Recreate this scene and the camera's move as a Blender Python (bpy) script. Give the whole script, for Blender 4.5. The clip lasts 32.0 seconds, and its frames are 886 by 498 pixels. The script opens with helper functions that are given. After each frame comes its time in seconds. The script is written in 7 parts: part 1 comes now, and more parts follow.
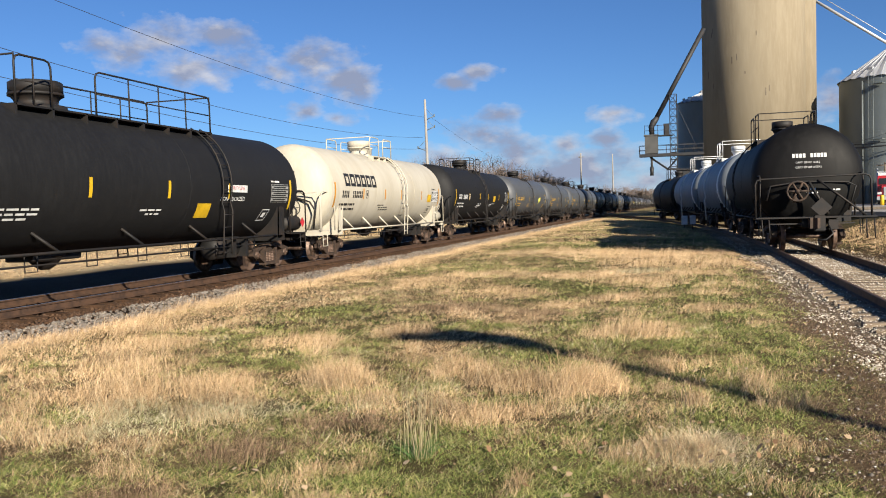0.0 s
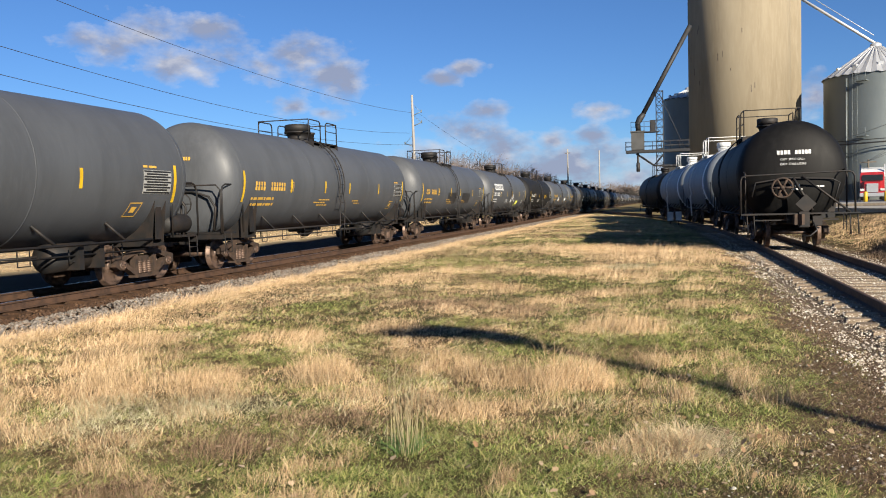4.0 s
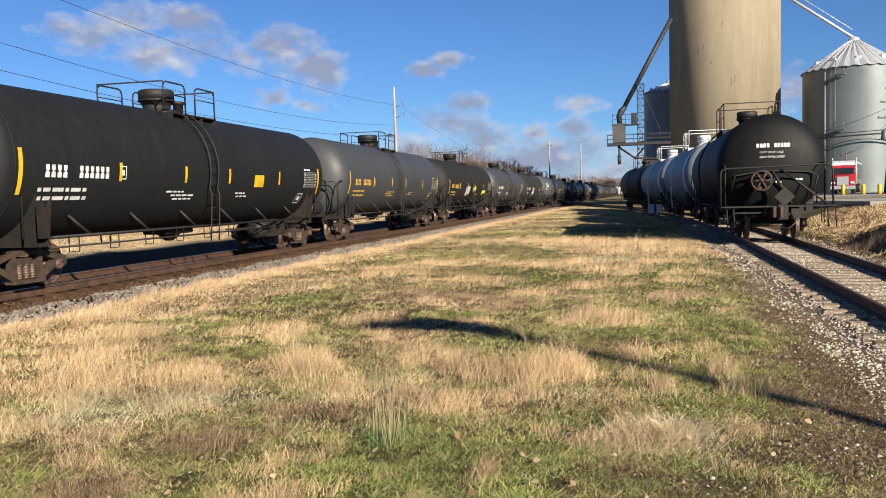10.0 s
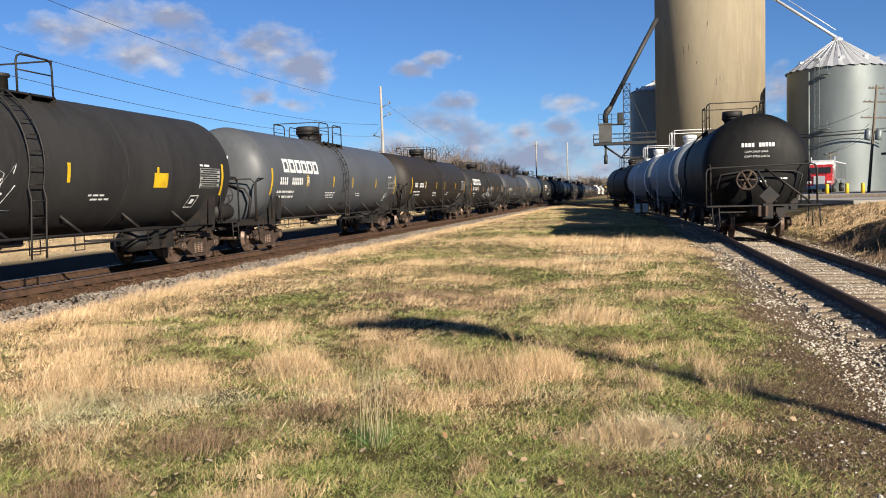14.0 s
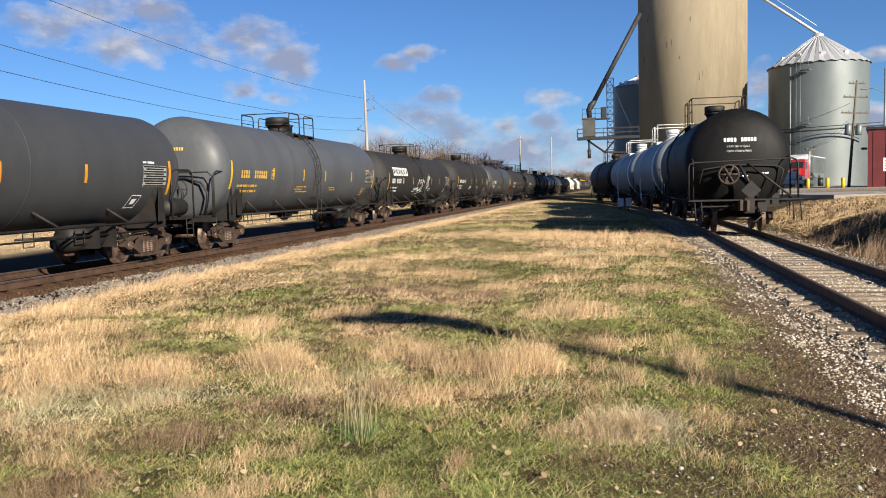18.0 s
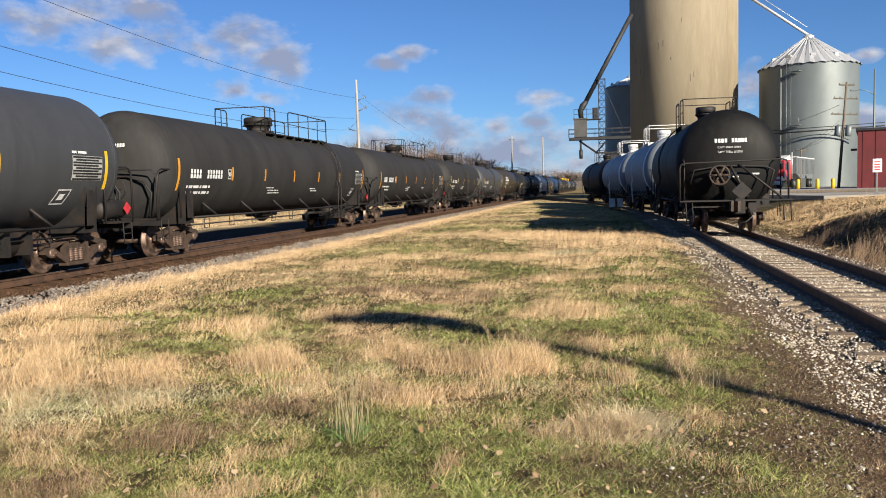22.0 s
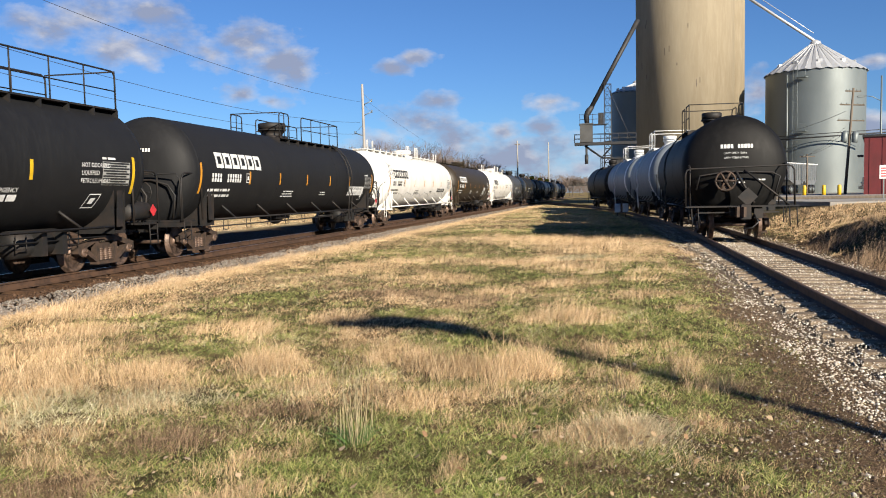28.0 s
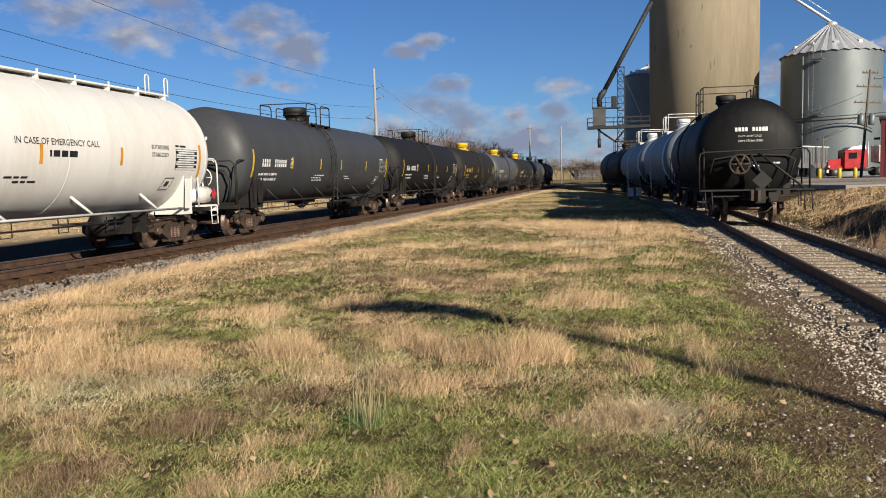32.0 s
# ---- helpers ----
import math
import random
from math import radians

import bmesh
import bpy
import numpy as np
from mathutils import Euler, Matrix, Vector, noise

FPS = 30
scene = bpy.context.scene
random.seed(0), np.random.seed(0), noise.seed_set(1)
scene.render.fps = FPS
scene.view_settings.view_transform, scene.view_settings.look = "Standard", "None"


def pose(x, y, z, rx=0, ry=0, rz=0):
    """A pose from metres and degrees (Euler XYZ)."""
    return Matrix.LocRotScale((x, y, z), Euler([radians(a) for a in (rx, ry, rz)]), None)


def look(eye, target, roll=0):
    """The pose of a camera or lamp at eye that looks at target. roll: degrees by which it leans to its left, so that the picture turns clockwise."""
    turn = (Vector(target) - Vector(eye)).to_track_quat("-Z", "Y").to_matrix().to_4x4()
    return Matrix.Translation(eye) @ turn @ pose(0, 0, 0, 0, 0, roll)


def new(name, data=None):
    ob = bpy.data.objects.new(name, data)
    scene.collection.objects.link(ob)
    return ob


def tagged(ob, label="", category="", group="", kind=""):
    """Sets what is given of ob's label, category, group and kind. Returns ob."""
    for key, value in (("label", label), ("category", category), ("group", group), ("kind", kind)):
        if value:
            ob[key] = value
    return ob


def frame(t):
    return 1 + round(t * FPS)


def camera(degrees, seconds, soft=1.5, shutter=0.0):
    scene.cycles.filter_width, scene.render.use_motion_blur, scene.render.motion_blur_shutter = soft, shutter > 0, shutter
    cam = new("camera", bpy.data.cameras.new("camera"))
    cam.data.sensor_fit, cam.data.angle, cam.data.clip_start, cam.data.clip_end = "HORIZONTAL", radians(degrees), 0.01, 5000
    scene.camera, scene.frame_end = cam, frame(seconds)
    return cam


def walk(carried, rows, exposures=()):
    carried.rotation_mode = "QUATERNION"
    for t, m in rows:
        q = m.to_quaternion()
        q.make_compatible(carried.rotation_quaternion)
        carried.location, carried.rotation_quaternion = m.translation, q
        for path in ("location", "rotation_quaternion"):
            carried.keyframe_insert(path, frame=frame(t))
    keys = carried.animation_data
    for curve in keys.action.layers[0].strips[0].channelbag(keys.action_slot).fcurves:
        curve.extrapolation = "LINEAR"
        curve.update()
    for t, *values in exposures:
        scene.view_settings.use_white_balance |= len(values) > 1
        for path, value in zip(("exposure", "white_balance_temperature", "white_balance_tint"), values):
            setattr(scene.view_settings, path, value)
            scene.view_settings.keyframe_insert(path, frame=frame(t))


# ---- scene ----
# ---- camera: a phone held by hand, turning slowly ----
cam = camera(57.47, 32.0, soft=1.0)
EYE = (0.0, 0.0, 1.70)
TURNS = [
    (0.0, 87.25, 1.68, 15.64),
    (0.5, 86.98, 1.66, 15.33),
    (1.0, 86.78, 1.71, 15.07),
    (1.5, 86.84, 1.62, 14.93),
    (2.0, 87.12, 1.49, 14.83),
    (2.5, 87.20, 1.49, 14.77),
    (3.0, 86.99, 1.36, 14.75),
    (3.5, 87.02, 1.54, 14.86),
    (5.5, 86.43, 1.52, 14.16),
    (6.0, 86.46, 1.54, 14.19),
    (6.5, 86.46, 1.52, 14.21),
    (7.0, 86.45, 1.57, 14.16),
    (7.5, 86.48, 1.52, 14.10),
    (8.0, 86.48, 1.33, 14.02),
    (8.5, 86.58, 1.40, 13.82),
    (9.0, 86.62, 1.28, 13.61),
    (9.5, 86.58, 1.42, 13.54),
    (10.0, 86.34, 1.49, 13.44),
    (10.5, 86.20, 1.48, 13.33),
    (11.0, 86.32, 1.63, 13.30),
    (11.5, 86.32, 1.67, 13.24),
    (12.0, 86.36, 1.72, 13.16),
    (12.5, 86.50, 1.49, 12.99),
    (13.0, 86.56, 1.48, 12.76),
    (13.5, 86.46, 1.54, 12.63),
    (14.0, 86.29, 1.57, 12.52),
    (14.5, 86.20, 1.57, 12.37),
    (16.5, 85.89, 1.57, 11.93),
    (17.0, 85.79, 1.67, 11.83),
    (17.5, 85.81, 1.55, 11.64),
    (18.0, 85.85, 1.52, 11.39),
    (18.5, 85.81, 1.59, 11.36),
    (19.0, 85.78, 1.59, 11.39),
    (19.5, 85.70, 1.57, 11.35),
    (20.0, 85.68, 1.49, 11.23),
    (20.5, 85.70, 1.37, 11.00),
    (21.0, 85.75, 1.35, 10.80),
    (21.5, 85.83, 1.42, 10.75),
    (22.0, 85.84, 1.40, 10.81),
    (22.5, 85.84, 1.42, 10.86),
    (23.0, 85.72, 1.40, 10.80),
    (23.5, 85.67, 1.40, 10.69),
    (24.0, 85.65, 1.37, 10.68),
    (24.5, 85.51, 1.47, 10.74),
    (25.0, 85.37, 1.54, 10.76),
    (25.5, 85.31, 1.45, 10.72),
    (27.5, 86.47, 1.17, 11.23),
    (28.0, 86.16, 1.13, 11.19),
    (28.5, 86.02, 1.10, 11.05),
    (29.0, 85.91, 1.19, 11.03),
    (29.5, 85.70, 1.30, 11.23),
    (30.0, 85.45, 1.42, 11.52),
    (30.5, 85.29, 1.39, 11.63),
    (31.0, 85.17, 1.37, 11.72),
    (31.5, 85.06, 1.42, 11.85),
    (32.0, 85.09, 1.34, 12.05),
]
walk(cam, [(t, pose(*EYE, a, b, c)) for t, a, b, c in TURNS],
     [(0.0, 0.90), (5.5, 0.96), (28.0, 0.96), (29.0, 0.84), (30.0, 0.66), (31.0, 0.76), (32.0, 0.57)])

# ---- daylight: low winter sun from behind on the right ----
SUN_EL, SUN_AZ = radians(22.0), radians(137.0)      # azimuth clockwise from +Y
world = bpy.data.worlds.new("sky")
scene.world = world
world.use_nodes = True
# fair-weather clouds: bearing, elevation, half width, half height in degrees
CLOUDS = [(-37.1, 11.0, 2.2, 1.1), (-34.4, 11.8, 2.6, 1.3), (-30.9, 12.0, 2.4, 1.1), (-31.7, 10.0, 3.1, 1.5), (-24.7, 10.5, 3.3, 1.5), (-22.3, 9.0, 2.6, 1.5),
          (-26.6, 9.7, 1.8, 1.1), (-25.0, 7.0, 1.5, 0.8), (-23.1, 6.6, 1.1, 0.5), (-14.8, 8.8, 1.5, 0.6), (-12.8, 9.5, 1.3, 0.6), (-11.5, 6.5, 2.0, 0.7),
          (-13.0, 5.1, 2.6, 1.2), (-3.6, 6.3, 1.8, 0.7), (-6.8, 4.3, 1.5, 0.9), (-4.2, 4.5, 1.4, 0.7), (-10.0, 3.9, 2.6, 1.2),
          (-15.6, 3.6, 2.2, 1.1), (-5.3, 3.2, 3.5, 1.1), (-1.1, 1.6, 2.2, 0.9), (10.1, 6.3, 1.1, 1.3), (16.5, 3.9, 1.8, 1.1), (16.6, 7.7, 1.1, 0.5),
          (-9.0, 2.2, 13.0, 2.2), (12.0, 2.4, 12.0, 1.6)]


def build_sky():
    nt = world.node_tree
    nd, ln = nt.nodes, nt.links
    nd.clear()

    def op(kind, a, b=None, c=None):
        n = nd.new("ShaderNodeMath")
        n.operation = kind
        for i, v in enumerate((a, b, c)):
            if v is None:
                continue
            if isinstance(v, (int, float)):
                n.inputs[i].default_value = v
            else:
                ln.new(v, n.inputs[i])
        return n.outputs[0]

    out = nd.new("ShaderNodeOutputWorld")
    bg = nd.new("ShaderNodeBackground")
    sky = nd.new("ShaderNodeTexSky")
    sky.sky_type, sky.sun_disc = "NISHITA", False
    sky.sun_elevation, sky.sun_rotation = SUN_EL, SUN_AZ
    sky.altitude, sky.air_density, sky.dust_density, sky.ozone_density = 300, 0.9, 0.15, 3.2
    tc = nd.new("ShaderNodeTexCoord")
    sep = nd.new("ShaderNodeSeparateXYZ")
    ln.new(tc.outputs["Generated"], sep.inputs[0])
    u = op("MULTIPLY", op("ARCTAN2", sep.outputs["X"], sep.outputs["Y"]), 57.2958)
    v = op("MULTIPLY", op("ARCSINE", sep.outputs["Z"]), 57.2958)
    comb = nd.new("ShaderNodeCombineXYZ")
    ln.new(u, comb.inputs[0])
    ln.new(op("MULTIPLY", v, 1.7), comb.inputs[1])
    n1 = noise_node(nt, comb.outputs[0], 0.40, 6, 0.55)
    n2 = noise_node(nt, comb.outputs[0], 0.16, 3, 0.5)
    off = nd.new("ShaderNodeVectorMath")
    off.operation = "ADD"
    off.inputs[1].default_value = (0.35, 0.9, 0)
    ln.new(comb.outputs[0], off.inputs[0])
    n3 = noise_node(nt, off.outputs[0], 0.40, 6, 0.55)
    blob = None
    for b, e, w, h in CLOUDS:
        du = op("MULTIPLY", op("SUBTRACT", u, b), 1 / w)
        dv = op("MULTIPLY", op("SUBTRACT", v, e), 1 / h)
        d = op("SUBTRACT", 1.0, op("SQRT", op("ADD", op("MULTIPLY", du, du), op("MULTIPLY", dv, dv))))
        d = op("MAXIMUM", d, -1.5)
        blob = d if blob is None else op("MAXIMUM", blob, d)
    dens = op("ADD", op("MULTIPLY", blob, 0.85), op("MULTIPLY", op("SUBTRACT", n1, 0.5), 2.6))
    cover = ramp_node(nt, dens, -0.15, 0.75)
    # thickness decides between lit rim and grey belly
    belly = ramp_node(nt, op("ADD", op("MULTIPLY", blob, 0.6), op("ADD", op("MULTIPLY", op("SUBTRACT", n3, 0.5), 3.6), op("MULTIPLY", op("SUBTRACT", n2, 0.5), 1.6))), -0.45, 0.55)
    cl = mix_node(nt, belly, (7.3, 7.3, 7.8), (3.3, 3.75, 5.2))
    haze = ramp_node(nt, v, 5.0, 0.0)
    skyc = mix_node(nt, op("MULTIPLY", haze, 0.42), sky.outputs[0], (6.6, 7.0, 8.0))
    tint = nd.new("ShaderNodeMix")
    tint.data_type, tint.blend_type = "RGBA", "MULTIPLY"
    tint.inputs[0].default_value = 1.0
    tint.inputs[7].default_value = (0.56, 0.81, 1.14, 1)
    ln.new(skyc, tint.inputs[6])
    col = mix_node(nt, op("MULTIPLY", cover, 0.93), tint.outputs[2], cl)
    bg.inputs["Strength"].default_value = 0.05
    ln.new(col, bg.inputs["Color"])
    ln.new(bg.outputs[0], out.inputs["Surface"])


sun = new("sun", bpy.data.lights.new("sun", "SUN"))
sun.data.energy, sun.data.angle, sun.data.color = 5.0, radians(0.55), (1.0, 0.90, 0.74)
sun_from = Vector((math.sin(SUN_AZ) * math.cos(SUN_EL), math.cos(SUN_AZ) * math.cos(SUN_EL), math.sin(SUN_EL)))
sun.matrix_world = look(sun_from * 50, (0, 0, 0))

# ---- materials ----
def mix_node(nt, fac, a, b):
    n = nt.nodes.new("ShaderNodeMix")
    n.data_type = "RGBA"
    for key, val in ((0, fac), (6, a), (7, b)):
        if isinstance(val, bpy.types.NodeSocket):
            nt.links.new(val, n.inputs[key])
        else:
            n.inputs[key].default_value = val if key == 0 else (*val, 1)
    return n.outputs[2]


def noise_node(nt, vec, scale, detail=4, rough=0.55):
    n = nt.nodes.new("ShaderNodeTexNoise")
    n.inputs["Scale"].default_value, n.inputs["Detail"].default_value, n.inputs["Roughness"].default_value = scale, detail, rough
    nt.links.new(vec, n.inputs["Vector"])
    return n.outputs["Fac"]


def ramp_node(nt, fac, lo, hi):
    n = nt.nodes.new("ShaderNodeMapRange")
    n.inputs[1].default_value, n.inputs[2].default_value = lo, hi
    nt.links.new(fac, n.inputs[0])
    return n.outputs[0]


def mat(name, base, rough=0.6, metal=0.0, second=None, scale=1.5, third=None, fine=18.0, bump=0.0, stretch=(1, 1, 1), amount=0.5,
        coat=0.0, random_shift=0.0, lo=0.42, hi=0.62, gloss=0.5):
    """A surface with stains at one scale, grain at another, and fine relief."""
    m = bpy.data.materials.new(name)
    m.use_nodes = True
    nt = m.node_tree
    bs = nt.nodes["Principled BSDF"]
    tc = nt.nodes.new("ShaderNodeTexCoord")
    mp = nt.nodes.new("ShaderNodeMapping")
    mp.inputs["Scale"].default_value = stretch
    nt.links.new(tc.outputs["Object"], mp.inputs["Vector"])
    vec = mp.outputs[0]
    second = second or tuple(c * 0.72 for c in base)
    third = third or tuple(min(1, c * 1.22) for c in base)
    big = ramp_node(nt, noise_node(nt, vec, scale), lo, hi)
    small = noise_node(nt, vec, fine, 5, 0.65)
    col = mix_node(nt, big, base, second)
    sm = ramp_node(nt, small, 0.45, 0.75)
    mul = nt.nodes.new("ShaderNodeMath")
    mul.operation = "MULTIPLY"
    mul.inputs[1].default_value = amount
    nt.links.new(sm, mul.inputs[0])
    col = mix_node(nt, mul.outputs[0], col, third)
    if random_shift:
        info = nt.nodes.new("ShaderNodeObjectInfo")
        hsv = nt.nodes.new("ShaderNodeHueSaturation")
        mr = nt.nodes.new("ShaderNodeMapRange")
        mr.inputs[3].default_value, mr.inputs[4].default_value = 1 - random_shift, 1 + random_shift
        nt.links.new(info.outputs["Random"], mr.inputs[0])
        nt.links.new(mr.outputs[0], hsv.inputs["Value"])
        nt.links.new(col, hsv.inputs["Color"])
        col = hsv.outputs[0]
    nt.links.new(col, bs.inputs["Base Color"])
    rr = nt.nodes.new("ShaderNodeMapRange")
    rr.inputs[3].default_value, rr.inputs[4].default_value = max(0.02, rough - 0.1), min(1, rough + 0.12)
    nt.links.new(small, rr.inputs[0])
    nt.links.new(rr.outputs[0], bs.inputs["Roughness"])
    bs.inputs["Metallic"].default_value = metal
    bs.inputs["Specular IOR Level"].default_value = 0.08 if rough >= 0.85 else gloss
    bs.inputs["Coat Weight"].default_value = coat
    if bump:
        bp = nt.nodes.new("ShaderNodeBump")
        bp.inputs["Strength"].default_value, bp.inputs["Distance"].default_value = 0.6, bump
        nt.links.new(small, bp.inputs["Height"])
        nt.links.new(bp.outputs[0], bs.inputs["Normal"])
    return m


build_sky()
PAINT = {}


def paint(key, base, rough=0.42, dirt=None, rust=0.0):
    """Weathered tank paint: vertical streaks, road dust, faint scuffs."""
    m = mat("tank_paint_" + key, base, rough + 0.1, 0.0, dirt or tuple(c * 0.78 + 0.004 for c in base), 0.9,
            tuple(min(1, c * 1.12 + 0.01) for c in base), 7.0, 0.0012, (1.0, 1.6, 0.28), 0.45, gloss=0.3 if max(base) > 0.03 else 0.2)
    PAINT[key] = m
    return m


paint("black", (0.0109, 0.0109, 0.0117), 0.5)
paint("soot", (0.0172, 0.0156, 0.0148), 0.55)
paint("worn", (0.028, 0.027, 0.026), 0.55, (0.020, 0.019, 0.019))
paint("dusty", (0.0043, 0.0041, 0.0039), 0.5, (0.0070, 0.0062, 0.0059))
paint("gray", (0.074, 0.079, 0.087), 0.36)
paint("slate", (0.046, 0.048, 0.052), 0.38)
paint("cream", (0.482, 0.447, 0.370), 0.4, (0.430, 0.391, 0.310))
paint("white", (0.662, 0.645, 0.611), 0.4, (0.611, 0.585, 0.533))
paint("olive", (0.033, 0.024, 0.0140), 0.38)
paint("brown", (0.025, 0.020, 0.0172), 0.42)
paint("pale", (0.21, 0.235, 0.26), 0.45)
M_FRAME = mat("dark_frame_steel", (0.009, 0.0085, 0.0085), 0.65, 0.1, (0.021, 0.0145, 0.011), 3.0, bump=0.002)
M_RUST = mat("rusty_cast_steel", (0.066, 0.041, 0.028), 0.75, 0.2, (0.023, 0.0179, 0.0148), 4.0, bump=0.004)
M_WHEEL = mat("wheel_steel", (0.16, 0.105, 0.078), 0.5, 0.45, (0.039, 0.027, 0.021), 6.0, bump=0.002)
M_RAIL = mat("rusty_rail", (0.101, 0.056, 0.034), 0.7, 0.3, (0.055, 0.033, 0.023), 5.0, bump=0.003)
M_RAILTOP = mat("polished_rail_head", (0.328, 0.304, 0.281), 0.32, 0.9, (0.195, 0.156, 0.125), 6.0)
M_TIE = mat("weathered_tie", (0.250, 0.195, 0.136), 0.9, 0, (0.140, 0.101, 0.070), 3.0, (0.359, 0.312, 0.257), 30.0, 0.01, (1, 5, 5), 0.5, random_shift=0.25)
M_TIE_RUST = mat("rust_stained_tie", (0.066, 0.037, 0.022), 0.9, 0, (0.039, 0.025, 0.0172), 3.0, (0.117, 0.066, 0.039), 30.0, 0.01, (1, 5, 5), 0.5, random_shift=0.2)
# whiter than M_WHITE, so that the band passes for sunlit
M_BAND = mat("bright_white_band", (0.82, 0.82, 0.80), 0.6, scale=3)
M_YELLOW = mat("reflective_yellow", (0.624, 0.390, 0.0156), 0.45, scale=3)
M_ORANGE = mat("faded_orange_reflective", (0.585, 0.257, 0.023), 0.45, scale=3)
M_WHITE = mat("white_lettering", (0.671, 0.671, 0.654), 0.5, scale=3)
M_GOLD = mat("gold_lettering", (0.608, 0.359, 0.062), 0.5, scale=3)
M_DARKLET = mat("black_lettering", (0.0156, 0.0156, 0.0156), 0.5, scale=3)
M_RED = mat("red_placard", (0.484, 0.031, 0.039), 0.5, scale=3)
M_PATCH = mat("dark_repaint", (0.027, 0.027, 0.029), 0.5, scale=2)
M_SPRAY = mat("yellow_spray_paint", (0.507, 0.515, 0.078), 0.6, scale=3)
M_SPRAYW = mat("white_spray_paint", (0.533, 0.533, 0.516), 0.6, scale=3)
M_LABEL = mat("grey_data_plate", (0.328, 0.328, 0.312), 0.5, scale=3)
M_CONC = mat("weathered_concrete", (0.281, 0.238, 0.168), 0.9, 0, (0.226, 0.187, 0.129), 0.12, (0.320, 0.277, 0.203), 1.2, 0.01, (2.2, 2.2, 0.35), 0.5)
M_GALV = mat("galvanised_steel", (0.155, 0.178, 0.180), 0.5, 0.3, (0.125, 0.145, 0.147), 0.25, (0.185, 0.205, 0.207), 2.0, 0.0, (1, 1, 0.5), 0.4)
M_GALVROOF = mat("bright_roof_sheet", (0.50, 0.51, 0.52), 0.4, 0.35, (0.44, 0.45, 0.46), 0.5)
M_STEEL = mat("painted_structural_steel", (0.016, 0.017, 0.020), 0.6, 0.1, (0.03, 0.027, 0.025), 2.0)
M_HOPPER = mat("dull_hopper_sheet", (0.07, 0.07, 0.068), 0.7, 0.1, (0.05, 0.05, 0.048), 0.8)
M_WOOD = mat("weathered_pole_wood", (0.156, 0.129, 0.101), 0.9, 0, (0.101, 0.082, 0.066), 2.0, bump=0.006, stretch=(4, 4, 0.5))
M_PALEPOLE = mat("pale_pole_wood", (0.328, 0.312, 0.289), 0.85, 0, (0.234, 0.218, 0.203), 1.5, bump=0.004, stretch=(4, 4, 0.4))
M_CABLE = mat("cable", (0.039, 0.039, 0.043), 0.6)
M_REDWALL = mat("dark_red_siding", (0.133, 0.0172, 0.0187), 0.6, 0, (0.101, 0.0156, 0.0156), 0.8)
M_GLASS = mat("dark_glass", (0.0156, 0.0179, 0.020), 0.08, 0.0, scale=1)

